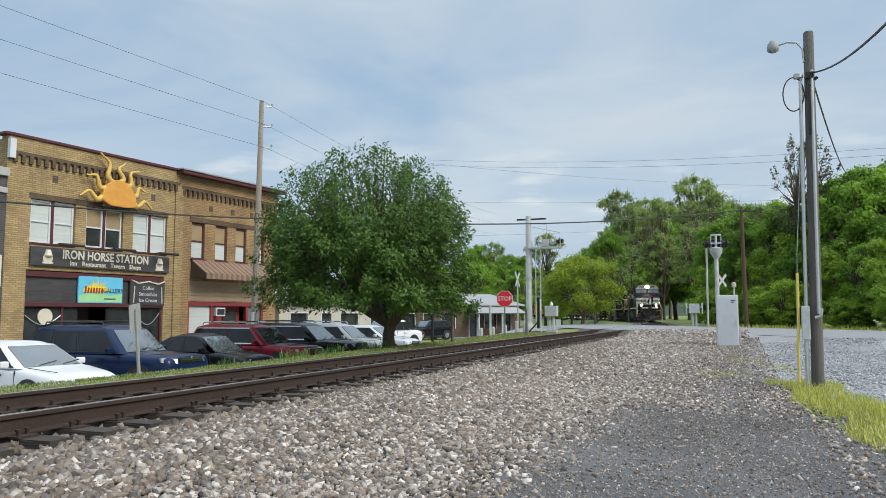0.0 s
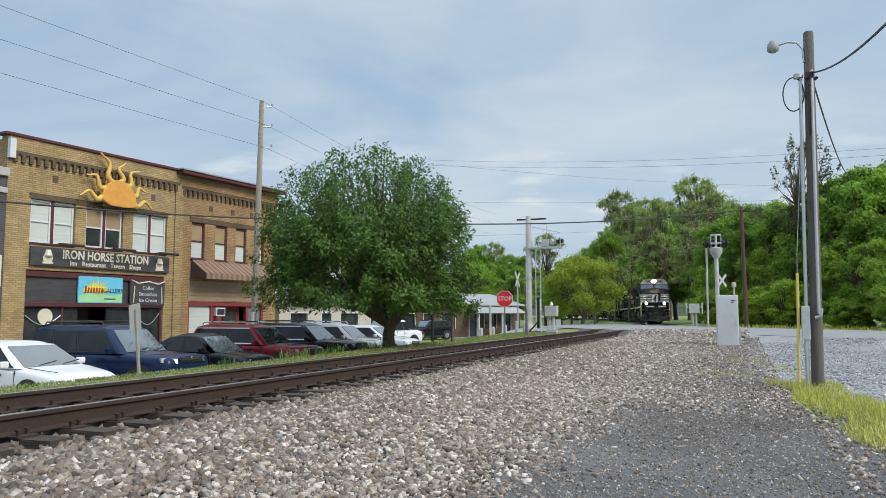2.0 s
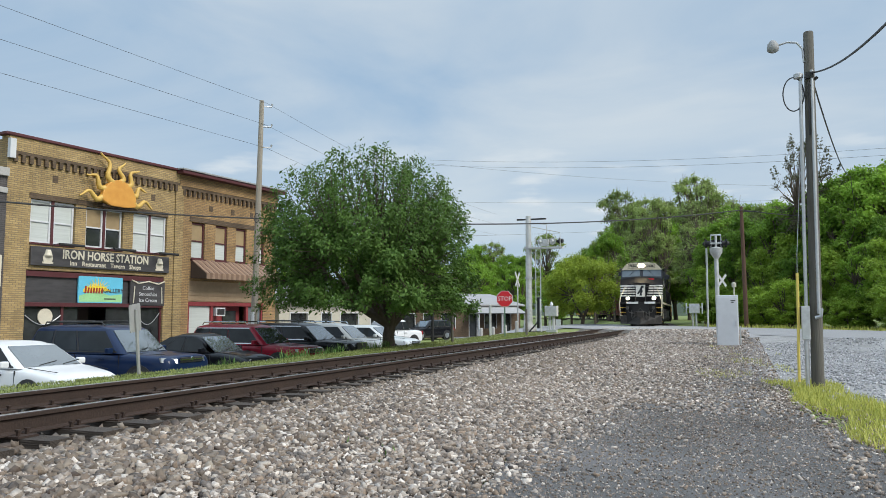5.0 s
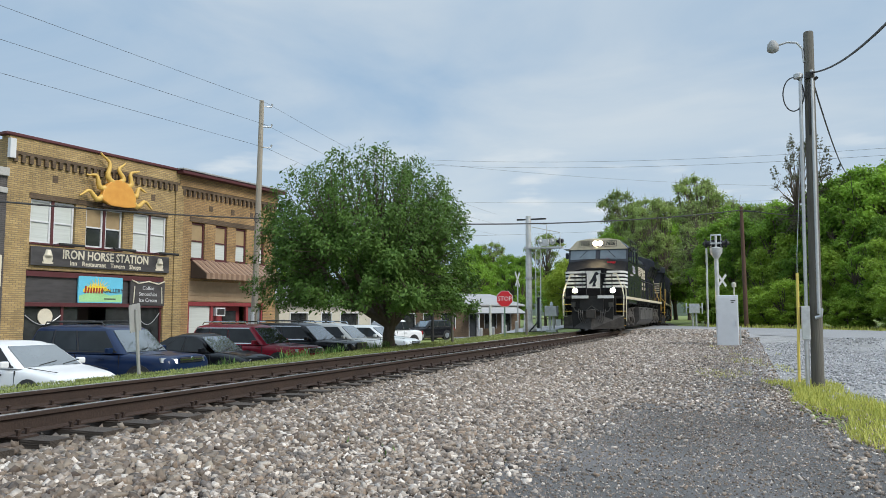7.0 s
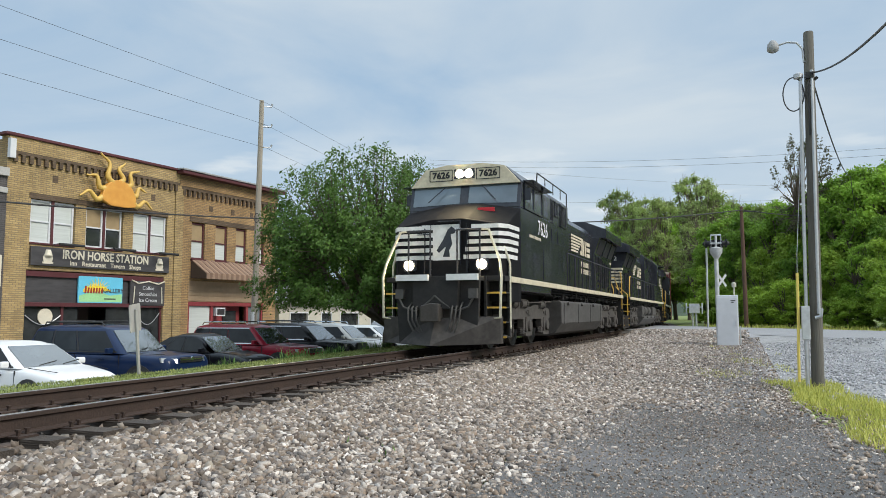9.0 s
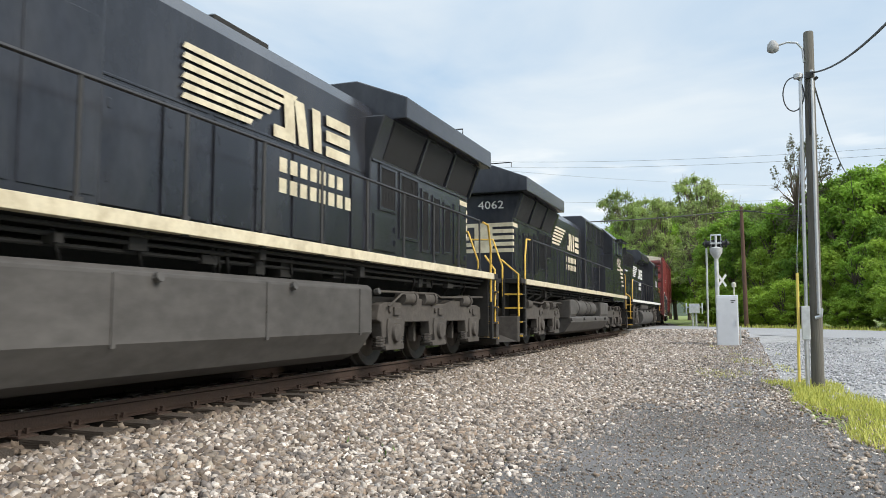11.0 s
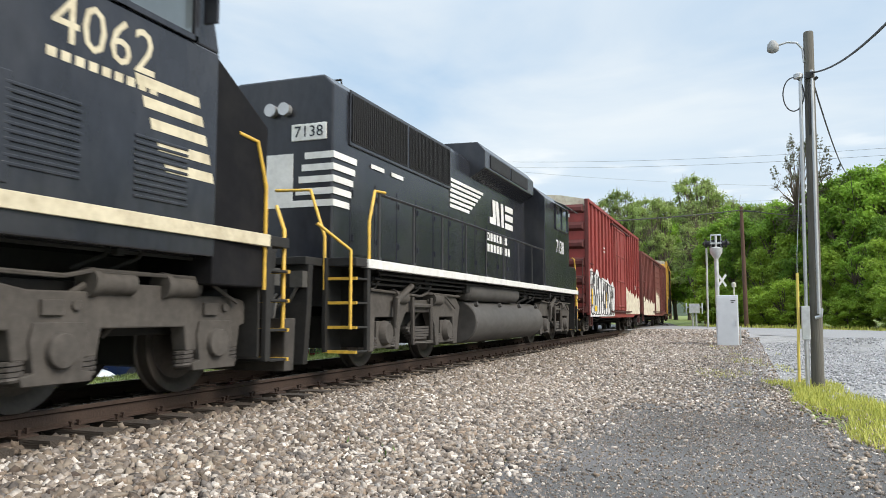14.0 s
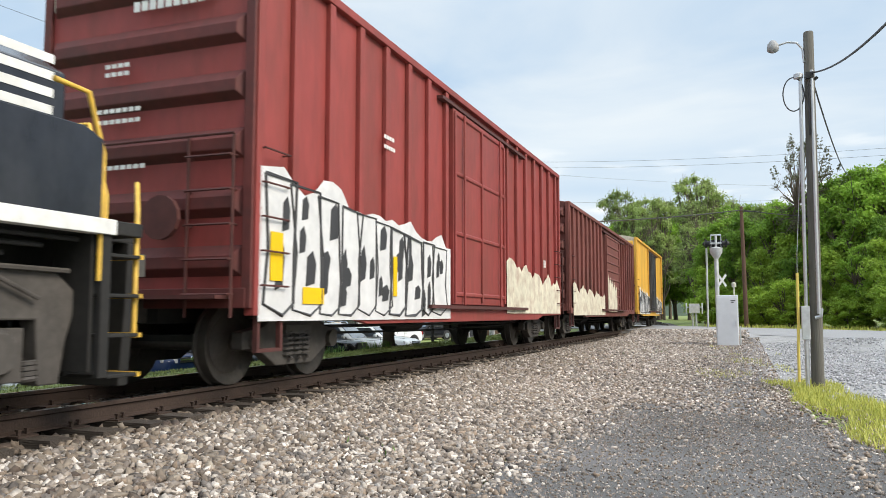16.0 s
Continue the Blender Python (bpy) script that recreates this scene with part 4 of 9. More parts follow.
for a, b in UP2:
    win = part("window", Geo().span(a - 0.04, b + 0.04, -0.06, 0.25, 4.46, 4.56), M["maroon"], shop, "maroon sash window")
    sash(win, a, b, 4.56, 6.22, M["maroon"], M["tanblind"], M["blind"])
for u in (1.9, 3.35, 4.7):
    part("wall_vent", Geo().span(u, u + 0.22, 0.0, 0.03, 6.85, 7.1), M["brickdark"], shop)
aw = thing("metal_awning", FAC, "striped brown corrugated metal awning", "awning")
n = 30
for k in range(n):
    u0, u1 = 0.85 + 5.1 * k / n, 0.85 + 5.1 * (k + 1) / n
    h = 0.02 if k % 2 else 0.0
    g = Geo().extrude([(0.0, 4.5 + h), (-0.95, 3.85 + h), (-0.95, 3.62 + h), (-0.97, 3.62 + h), (-0.98, 3.88 + h), (0.0, 4.54 + h)], "x", u0, u1)
    part("slat", g, M["awning"] if k % 2 else M["awnstripe"], aw)
part("cheek", Geo().extrude([(0.0, 4.5), (-0.95, 3.85), (-0.95, 3.66), (0.0, 3.66)], "x", 0.83, 0.85), M["trimdark"], aw, "dark side cheek")
part("siding", Geo().span(0.74, 5.8, 0.1, 0.2, 2.62, 3.55), M["siding"], shop, "tan lap siding", bevel=0.0)
for k in range(4):
    part("lap_board", Geo().span(0.74, 5.8, 0.075, 0.1, 2.66 + 0.23 * k, 2.86 + 0.23 * k), M["siding"], shop)
part("red_front", Geo().span(0.74, 5.8, 0.02, 0.2, 2.42, 2.6).span(0.74, 0.85, 0.05, 0.2, 0.05, 2.42).span(2.2, 2.35, 0.05, 0.2, 0.05, 2.42).span(4.6, 4.75, 0.05, 0.2, 0.05, 2.42).span(5.7, 5.8, 0.05, 0.2, 0.05, 2.42), M["redwood"], shop, "red painted shop front", bevel=0.01)
part("red_panel", Geo().span(2.35, 4.6, 0.5, 0.6, 0.05, 2.42).span(0.85, 2.2, 0.12, 0.2, 0.05, 0.9), M["redwood"], shop)
part("shop_window", Geo().span(0.85, 2.2, 0.14, 0.16, 0.9, 2.4), M["blind"], shop, "papered shop window")
part("shop_window", Geo().span(4.75, 5.7, 0.14, 0.16, 0.3, 2.4), M["pane"], shop)
part("shop_door", Geo().span(3.4, 4.3, 0.44, 0.5, 0.05, 2.2), M["shopglass"], shop)
ac = thing("window_air_conditioner", FAC @ pose(2.75, 0.25, 2.15), "white window air conditioner", "air conditioner")
part("case", Geo().span(-0.3, 0.3, -0.3, 0.3, -0.2, 0.2), M["white"], ac, bevel=0.02)
part("grille", Geo().span(-0.24, 0.24, -0.31, -0.3, -0.14, 0.14), M["dark"], ac)
dk = thing("grey_building", FAC, "dark grey painted brick building at the end of the row", "building")
part("wall", Geo().span(-16, -8.02, -0.1, 12, 0, 6.9), M["greybrick"], dk)
part("cornice", Geo().span(-16, -8.02, -0.22, 0.0, 6.9, 7.2).span(-16, -8.02, -0.16, -0.1, 6.3, 6.5), M["concrete"], dk, "pale stone cornice", bevel=0.02)
part("wall_sign", Geo().span(-8.6, -8.15, -0.2, -0.12, 3.0, 4.1), M["signcream"], dk, "small pale wall sign")
part("meter_box", Geo().span(-8.02, -7.8, -0.18, -0.02, 7.6, 8.3), M["white"], hotel, "white utility boxes")
walkway = tagged(part("pavement", Geo().span(-40, 24, -3.0, 0.0, -0.25, 0.0), M["concrete"], None, m=FAC), "concrete pavement in front of the shops", "pavement", kind="structure")


def plain_house(name, m, w, d, h, wall, label, roof_h=1.0, openings=()):
    ob = thing(name, m, label, "building")
    part("wall", holed_wall(0, w, 0, h, [(a, b, c, e) for a, b, c, e in openings], 0.0, 0.2), wall, ob)
    part("rear_wall", Geo().span(0, 0.2, 0.2, d, 0, h).span(w - 0.2, w, 0.2, d, 0, h).span(0.2, w - 0.2, d - 0.2, d, 0, h), wall, ob)
    part("roof", Geo().extrude([(-0.4, h - 0.05), (d / 2, h + roof_h), (d + 0.4, h - 0.05), (d + 0.4, h + 0.08), (d / 2, h + roof_h + 0.14), (-0.4, h + 0.08)], "x", -0.3, w + 0.3), M["roofing"], ob, "grey metal roof")
    for a, b, c, e in openings:
        part("window" if c > 0.3 else "door", Geo().span(a, b, 0.12, 0.15, c, e), M["shopglass"], ob)
        f = Geo()
        for q in ((a - 0.06, a, c, e), (b, b + 0.06, c, e), (a - 0.06, b + 0.06, e, e + 0.07)):
            f.span(q[0], q[1], -0.03, 0.1, q[2], q[3])
        part("frame", f, M["white"], ob)
    return ob


plain_house("white_store", FAC @ pose(9.5, 2.0, 0), 13, 9, 2.7, M["cream_wall"], "low cream-walled store behind the parked cars", 0.7, [(1, 2.6, 0.9, 2.1), (4, 5, 0.05, 2.1), (6, 8, 0.9, 2.1), (9.5, 11.5, 0.9, 2.1)])
row = plain_house("brick_row", pose(-27.5, 60.5, -1.3, 0, 0, 62), 16, 9, 3.0, M["brickdark"], "low brown brick shop row with a porch by the street", 1.1,
                  [(1, 2.4, 0.8, 2.2), (3.4, 4.4, 0.05, 2.2), (5.5, 7.2, 0.8, 2.2), (9, 10, 0.05, 2.2), (11, 12.6, 0.8, 2.2), (13.6, 14.6, 0.05, 2.2)])
part("porch_roof", Geo().extrude([(-1.6, 2.2), (0, 2.9), (0, 3.0), (-1.7, 2.26)], "x", 8.6, 15.2), M["roofing"], row, "slanting porch roof")
for u in (8.8, 11.9, 15.0):
    part("porch_post", Geo().span(u, u + 0.12, -1.5, -1.38, 0, 2.3), M["white"], row)
plain_house("pale_house", pose(-36, 52, -1.3, 0, 0, 75), 10, 8, 3.2, M["cream_wall"], "pale house seen behind the street tree", 1.4, [(2, 3.2, 0.9, 2.2), (6, 7.4, 0.9, 2.2)])
# ---- trees ----
def foliage(puffs, count, size, seed, flat=0.75, shell=0.55):
    """Leaves scattered over lumpy puffs (x, y, z, r): one folded leaf of two faces each. Returns vertices and faces."""
    g = np.random.default_rng(seed)
    puffs = np.array(puffs, float)
    w = puffs[:, 3] ** 2
    pick = g.choice(len(puffs), count, p=w / w.sum())
    d = g.normal(size=(count, 3))
    d /= np.linalg.norm(d, axis=1, keepdims=True)
    rad = puffs[pick, 3] * (shell + (1 - shell) * g.random(count)) * (1 + 0.22 * g.normal(size=count).clip(-1.5, 1.8))
    c = puffs[pick, :3] + d * rad[:, None] * np.array([1, 1, flat])
    u = g.normal(size=(count, 3))
    nrm = d * 0.5 + np.array([0, 0, 0.5]) + 0.55 * g.normal(size=(count, 3))
    nrm /= np.linalg.norm(nrm, axis=1, keepdims=True)
    u -= nrm * (u * nrm).sum(1, keepdims=True)
    u /= np.linalg.norm(u, axis=1, keepdims=True)
    v = np.cross(nrm, u)
    s = size * (0.6 + 0.8 * g.random(count))[:, None]
    tip, root = c + u * s * 0.6, c - u * s * 0.6
    a, b = c + v * s * 0.33 + nrm * s * 0.1, c - v * s * 0.33 + nrm * s * 0.1
    V = np.stack([root, a, tip, b], 1).reshape(-1, 3)
    F = np.arange(4 * count).reshape(-1, 4)
    return V, F


def crown_puffs(seed, n, rx, rz, cz, r0, r1, low=-0.7):
    g = random.Random(seed)
    out = []
    while len(out) < n:
        a, h = g.uniform(0, TAU), g.uniform(low, 1)
        k = math.sqrt(max(0.02, 1 - h * h)) * math.sqrt(g.uniform(0.02, 0.92))
        out.append((rx * k * math.cos(a), rx * k * math.sin(a), cz + rz * h * 0.9, g.uniform(r0, r1)))
    return out


def tree(name, m, label, category, height, rx, trunk_r, fork, leaf_count, leaf, leaf_material, seed, puffs=26, spread=0.34,
         group="", shell=0.5, low=-0.7, shift=(0.0, 0.0), shoots=0):
    """A tapered trunk that forks into limbs, each ending in a puff of leaves."""
    ob = thing(name, m, label, category, group)
    rz = (height - fork) / 2 * 0.95
    cz = fork + (height - fork) * 0.5
    ps = crown_puffs(seed, puffs, rx, rz, cz, rx * spread * 0.7, rx * spread * 1.15, low)
    ps = [(x + shift[0], y + shift[1], z, r) for x, y, z, r in ps]
    g = random.Random(seed + 1)
    wood = Geo()
    lean = g.uniform(-0.15, 0.15)
    top = Vector((lean, g.uniform(-0.1, 0.1), fork))
    wood.tube([(0, 0, -0.3), (0.02, 0, fork * 0.12), (lean * 0.4, 0, fork * 0.5), top], [trunk_r * 1.5, trunk_r * 1.05, trunk_r * 0.95, trunk_r * 0.9], 10)
    hubs = []
    for k in range(5):
        a = TAU * k / 5 + g.uniform(-0.4, 0.4)
        h = Vector((math.cos(a) * rx * 0.33, math.sin(a) * rx * 0.33, fork + (height - fork) * g.uniform(0.28, 0.45)))
        wood.tube([top - Vector((0, 0, trunk_r)), top.lerp(h, 0.5) + Vector((math.cos(a), math.sin(a), 0)) * rx * 0.06, h],
                  [trunk_r * 0.7, trunk_r * 0.5, trunk_r * 0.36], 7)
        hubs.append(h)
    for x, y, z, r in ps:
        e = Vector((x, y, z))
        h = min(hubs, key=lambda q: (q - e).length)
        mid = h.lerp(e, 0.5) + Vector((g.uniform(-1, 1), g.uniform(-1, 1), g.uniform(-0.2, 0.6))) * rx * 0.06
        wood.tube([h, mid, e, e + (e - mid) * 0.3], [trunk_r * 0.3, trunk_r * 0.2, trunk_r * 0.1, trunk_r * 0.03], 5)
        for _ in range(5):
            q = e + Vector((g.gauss(0, 1), g.gauss(0, 1), g.gauss(0.3, 0.8))) * r * 0.55
            wood.tube([mid.lerp(e, 0.7), q], [trunk_r * 0.08, trunk_r * 0.02], 4)
    for _ in range(shoots):
        # upright shoots that break the outline of the crown
        a, k = g.uniform(0, TAU), math.sqrt(g.uniform(0.02, 0.95))
        e = Vector((rx * k * math.cos(a) + shift[0], rx * k * math.sin(a) + shift[1], cz + rz * 0.95 * math.sqrt(1.03 - k * k)))
        L = g.uniform(0.35, 1.0)
        out = Vector((math.cos(a) * 0.35 * k, math.sin(a) * 0.35 * k, 1.0))
        wood.tube([e - out * 0.8, e + out * L], [trunk_r * 0.07, trunk_r * 0.02], 4)
        ps += [(*(e + out * L * q), 0.22 - 0.1 * q) for q in (0.1, 0.4, 0.7, 1.0)] * 3
    part("trunk", wood, M["bark"], ob, "rough grey-brown trunk and limbs", smooth=60)
    if leaf_count:
        V, F = foliage(ps, leaf_count, leaf, seed, shell=shell)
        part("crown", array_mesh("crown", V, F, leaf_material), None, ob, "dense crown of small leaves")
    return ob


# the broad tree on the verge in front of the parked cars
def vase_tree(name, m, label, fork, centre, rx, rz, floor, trunk_r, shoots, per_shoot, leaf, leaf_material, seed):
    """A short trunk whose many long shoots rise fan-like to a dome, each clothed in hanging leaves along its outer part."""
    ob = thing(name, m, label, "tree")
    g = np.random.default_rng(seed)
    wood = Geo()
    hub = Vector((0.05, 0.02, fork))
    wood.tube([(0.02, 0, -0.4), (0, 0, 0.1), (-0.03, 0.02, fork * 0.55), hub], [trunk_r * 1.6, trunk_r * 1.12, trunk_r, trunk_r * 0.95], 12)
    limbs = []
    c = Vector(centre)
    for k in range(9):
        a = TAU * k / 9 + g.uniform(-0.25, 0.25)
        e = c + Vector((math.cos(a) * rx * 0.42, math.sin(a) * rx * 0.42, g.uniform(-0.5, 1.3)))
        mid = hub.lerp(e, 0.5) + Vector((math.cos(a) * 0.25, math.sin(a) * 0.25, -0.15))
        wood.tube([hub - Vector((0, 0, 0.12)), mid, e], [trunk_r * 0.72, trunk_r * 0.48, trunk_r * 0.26], 8)
        limbs += [mid, e]
    for k in range(3):
        limbs.append(c + Vector((g.uniform(-0.8, 0.8), g.uniform(-0.8, 0.8), 1.2)))
        wood.tube([hub, hub.lerp(limbs[-1], 0.5), limbs[-1]], [trunk_r * 0.6, trunk_r * 0.4, trunk_r * 0.22], 7)
    pos, sizes, out = [], [], []
    for k in range(shoots):
        a, h = g.uniform(0, TAU), g.uniform(-0.36, 1.0)
        w = math.sqrt(1 - h * h) if h < 0 else (1 - h ** 2.7) ** 0.45
        lump = 1 + 0.10 * noise.noise((math.cos(a) * w * 2.6, math.sin(a) * w * 2.6, h * 2.6 + seed))
        reach = (g.uniform(0.84, 1.04) if k % 3 else g.uniform(0.5, 0.85)) * lump
        e = c + Vector((rx * w * math.cos(a), rx * w * math.sin(a), rz * h)) * reach
        e.z = max(e.z, floor + g.uniform(0, 0.5))
        root = min(limbs, key=lambda q: (q - e).length)
        bow = root.lerp(e, 0.62) + Vector((math.cos(a) * w, math.sin(a) * w, 0)) * 0.35 - Vector((0, 0, 0.12))
        tip = e + Vector((math.cos(a) * 0.1, math.sin(a) * 0.1, 1)) * g.uniform(0.15, 0.55) * (0.4 + 0.6 * max(h, 0))
        pts = [root * (1 - t) ** 3 + bow * 3 * t * (1 - t) ** 2 + e * 3 * t * t * (1 - t) + tip * t ** 3 for t in np.linspace(0, 1, 7)]
        wood.tube(pts, [trunk_r * (0.13 - 0.115 * q / 6) for q in range(7)], 4)
        n = int(per_shoot * (1.0 - 0.35 * max(h, 0)))
        t = 1 - 0.78 * g.random(n) ** 1.15
        P = np.array([(1 - q) ** 3 * np.array(root) + 3 * q * (1 - q) ** 2 * np.array(bow) + 3 * q * q * (1 - q) * np.array(e) + q ** 3 * np.array(tip) for q in t])
        spread = (0.26 - 0.17 * t) * (1.15 if 0 < h < 0.35 else 1.0)
        P += g.normal(size=(n, 3)) * spread[:, None]
        pos.append(P)
        sizes.append(leaf * g.uniform(0.6, 1.35, n))
        out.append(np.tile((math.cos(a) * w, math.sin(a) * w, 0.6), (n, 1)))
    P, S, D = np.concatenate(pos), np.concatenate(sizes)[:, None], np.concatenate(out)
    n = len(P)
    nrm = D * 0.6 + np.array([0, 0, 0.45]) + 0.5 * g.normal(size=(n, 3))
    nrm /= np.linalg.norm(nrm, axis=1, keepdims=True)
    u = D * 0.4 + np.array([0, 0, -0.9]) + 0.6 * g.normal(size=(n, 3))
    u -= nrm * (u * nrm).sum(1, keepdims=True)
    u /= np.linalg.norm(u, axis=1, keepdims=True)
    v = np.cross(nrm, u)
    V = np.stack([P - u * S * 0.6, P + v * S * 0.27 + nrm * S * 0.1, P + u * S * 0.65, P - v * S * 0.27 + nrm * S * 0.1], 1).reshape(-1, 3)
    part("trunk", wood, M["bark"], ob, "rough grey-brown trunk and rising limbs", smooth=60)
    part("crown", array_mesh("crown", V, np.arange(4 * n).reshape(-1, 4), leaf_material), None, ob, "dome of small hanging dark-green leaves")
    return ob


vase_tree("street_tree", pose(-11.5, 24.95, gz(-11.5, 24.95)), "broad dark-green ornamental tree on the grass verge", 0.95, (-0.8, -0.3, 2.55), 3.85, 4.35, 1.25, 0.21,
          560, 150, 0.115, M["leaf_tree"], 11)
tree("redbud_tree", pose(-12.2, 66, gz(-12.2, 66)), "rounded yellow-green small tree beyond the crossing", "tree",
     6.0, 3.5, 0.16, 0.7, 26000, 0.15, M["leaf_bush"], 21, 60, 0.28, shell=0.2, low=-0.9)
# ---- woods behind the crossing, far trees and hill ----
wood_group = "trees of the wood"
W_LABEL = "tall leafy green woodland tree"
protos = [
    tree("woodland_tree", pose(13, 66, gz(13, 66)), W_LABEL, "tree", 13.5, 4.4, 0.28, 2.2, 20000, 0.25, M["leaf_wood"], 31, 95, 0.21, wood_group, low=-0.95, shell=0.25),
    tree("woodland_tree", pose(24, 66, gz(24, 66)), "tall slender pale-green woodland tree", "tree", 17, 4.2, 0.22, 4.0, 7000, 0.23, M["leaf_pale"], 41, 80, 0.17, wood_group, shell=0.15),
    tree("woodland_tree", pose(15, 59, gz(15, 59)), "bushy bright-green tree at the edge of the wood", "tree", 7.5, 3.4, 0.16, 0.6, 16000, 0.19, M["leaf_fresh"], 51, 85, 0.21, wood_group, low=-1.0, shell=0.25),
    tree("woodland_tree", pose(20, 72, gz(20, 72)), "dark-green woodland tree with heavy limbs", "tree", 12.5, 4.0, 0.30, 2.6, 17000, 0.24, M["leaf_deep"], 57, 75, 0.22, wood_group, low=-0.9, shell=0.25)]
TALL = (13.5, 17.0, 7.5, 12.5)
wg = random.Random(5)


def wood_tree(kind, x, y, s):
    ob = copy_thing(protos[kind], pose(x, y, gz(x, y) - 0.2, 0, 0, wg.uniform(0, 360)))
    ob.scale = (s, s, s * wg.uniform(0.9, 1.12))


def grown(kind, x, y, h, stout=1.0):
    """A woodland tree h metres tall."""
    ob = copy_thing(protos[kind], pose(x, y, gz(x, y) - 0.2, 0, 0, wg.uniform(0, 360)))
    s = h / TALL[kind]
    ob.scale = (s * stout, s * stout, s)


def edge_y(x):
    """The front of the wood follows the far side of the road."""
    return (37.5 - 0.785 * x) / 0.62


for k in range(44):
    x = -1.8 + 0.8 * k + wg.uniform(-0.3, 0.3)
    grown(2, x, edge_y(x) + 1.3 + wg.uniform(0, 2.4), wg.uniform(1.6, 3.8), 1.3)
for k in range(20):
    x = -1.2 + 1.9 * k + wg.uniform(-0.5, 0.5)
    grown((2, 0, 2, 3)[k % 4], x, edge_y(x) + 3.6 + wg.uniform(0, 3), wg.uniform(4.6, 7.2), 0.95)
for k in range(18):
    x = -0.8 + 2.2 * k + wg.uniform(-0.5, 0.5)
    grown((0, 3, 0, 2)[k % 4], x, edge_y(x) + 8.5 + wg.uniform(-1, 3), wg.uniform(7.8, 9.8))
for k in range(16):
    x = 0.4 + 2.5 * k + wg.uniform(-0.6, 0.6)
    grown((3, 1, 0)[k % 3], x, edge_y(x) + 16 + wg.uniform(-2, 4), wg.uniform(9.4, 11.2))
for k in range(10):
    x = -4 + 3.4 * k + wg.uniform(-0.8, 0.8)
    grown(1, x, edge_y(x) + 27 + wg.uniform(-3, 3), wg.uniform(11.0, 12.6))
# beyond the bend and behind the street
for k in range(26):
    x = -62 + 2.6 * k + wg.uniform(-1, 1)
    wood_tree(0 if k % 4 else 1, x, 128 + 0.4 * abs(x + 25) * (0.4 if x > -25 else 0.1) + wg.uniform(-5, 12), wg.uniform(0.75, 1.1))
for k in range(10):
    x = -0.9 + 0.7 * k
    wood_tree(2 if k % 2 else 0, x, 84 + 2.5 * k % 9 + wg.uniform(0, 6), wg.uniform(0.8, 1.1))
for x, y, s in ((-38, 74, 0.72), (-33, 80, 0.8), (-29, 86, 0.7), (-25, 92, 0.62), (-43, 70, 0.7), (-22, 100, 0.6)):
    wood_tree(0, x, y, s)
for k in range(14):
    wood_tree(1 if k % 3 else 0, -25 + 1.7 * k, 166 + wg.uniform(-4, 10) + (0 if k < 9 else -20), wg.uniform(1.25, 1.6))
for k in range(7):
    wood_tree(1, -4.5 + 1.6 * k, 102 + wg.uniform(-2, 8), wg.uniform(0.8, 1.0))
for x, y, h in ((7.0, 62.5, 11.3), (8.6, 61, 11.9), (10.0, 60, 11.6)):
    grown(3 if x < 8 else 0, x, y, h)
for x, y, h in ((-12, 136, 22), (-15, 146, 23.5), (-18.5, 154, 24)):
    grown(1, x, y, h, 0.9)
# a vine-hung snag and bare trees
tree("vine_hung_tree", pose(5.3, 62.0, gz(5.3, 62)), "tall half-dead tree hung with grey-brown vines", "tree", 14.0, 2.4, 0.2, 5.0, 4600, 0.12, M["leaf_vine"], 61, 70, 0.24, shell=0.1, shoots=20)
for k, (x, y, h) in enumerate(((-16, 112, 10), (-19.5, 116, 9), (-13.5, 108, 11), (-2.6, 80, 13.6), (0.3, 84, 13.4))):
    tree("bare_tree", pose(x, y, gz(x, y)), "nearly bare tree with thin grey branches", "tree", h, 2.8, 0.16, 3.5, 260, 0.2, M["leaf_pale"], 71 + k, 26, 0.3)

M["hill"] = surface("wooded_hill", (0.035, 0.06, 0.035), 0.95, vary=0.5, grain=0.25, blotch=0.03, bump=1.0, tint=(0.07, 0.10, 0.06))
hx = np.linspace(-900, 700, 90)
hill_v, rowsn = [], 12
for j in range(rowsn):
    for x in hx:
        ridge = 40 + 46 * math.exp(-((x + 40) / 170) ** 2) + 14 * noise.noise((x * 0.006, 1, 0)) + 6 * noise.noise((x * 0.03, 2, 0))
        hill_v.append((x, 620 + 28 * j, -3 + ridge * math.sin(0.5 * math.pi * j / (rowsn - 1)) + 2.5 * noise.noise((x * 0.08, j * 0.9, 4))))
ids = np.arange(len(hill_v)).reshape(rowsn, len(hx))
hill = tagged(new("backdrop", array_mesh("backdrop", np.array(hill_v), np.stack([ids[:-1, :-1], ids[:-1, 1:], ids[1:, 1:], ids[1:, :-1]], -1).reshape(-1, 4), M["hill"], True)),
              "distant wooded hill", "hill", kind="structure")
# ---- parked cars: in a car's own space the front looks along +x ----
M["tyre"] = surface("tyre_rubber", (0.02, 0.02, 0.021), 0.85, vary=0.2, bump=0.05)
M["rim"] = surface("alloy_rim", (0.45, 0.46, 0.47), 0.3, metal=0.9, vary=0.1, bump=0)
M["carglass"] = surface("car_glass", (0.02, 0.024, 0.027), 0.04, metal=0.0, vary=0.5, grain=2, blotch=1.3, bump=0, spec=0.35)
M["chrome"] = surface("chrome", (0.65, 0.66, 0.67), 0.12, metal=1.0, vary=0.05, bump=0)
M["headlamp"] = surface("headlamp_lens", (0.42, 0.44, 0.46), 0.08, metal=0.3, vary=0.15, bump=0)
M["plastic"] = surface("black_plastic", (0.02, 0.02, 0.021), 0.5, vary=0.2, bump=0.02)
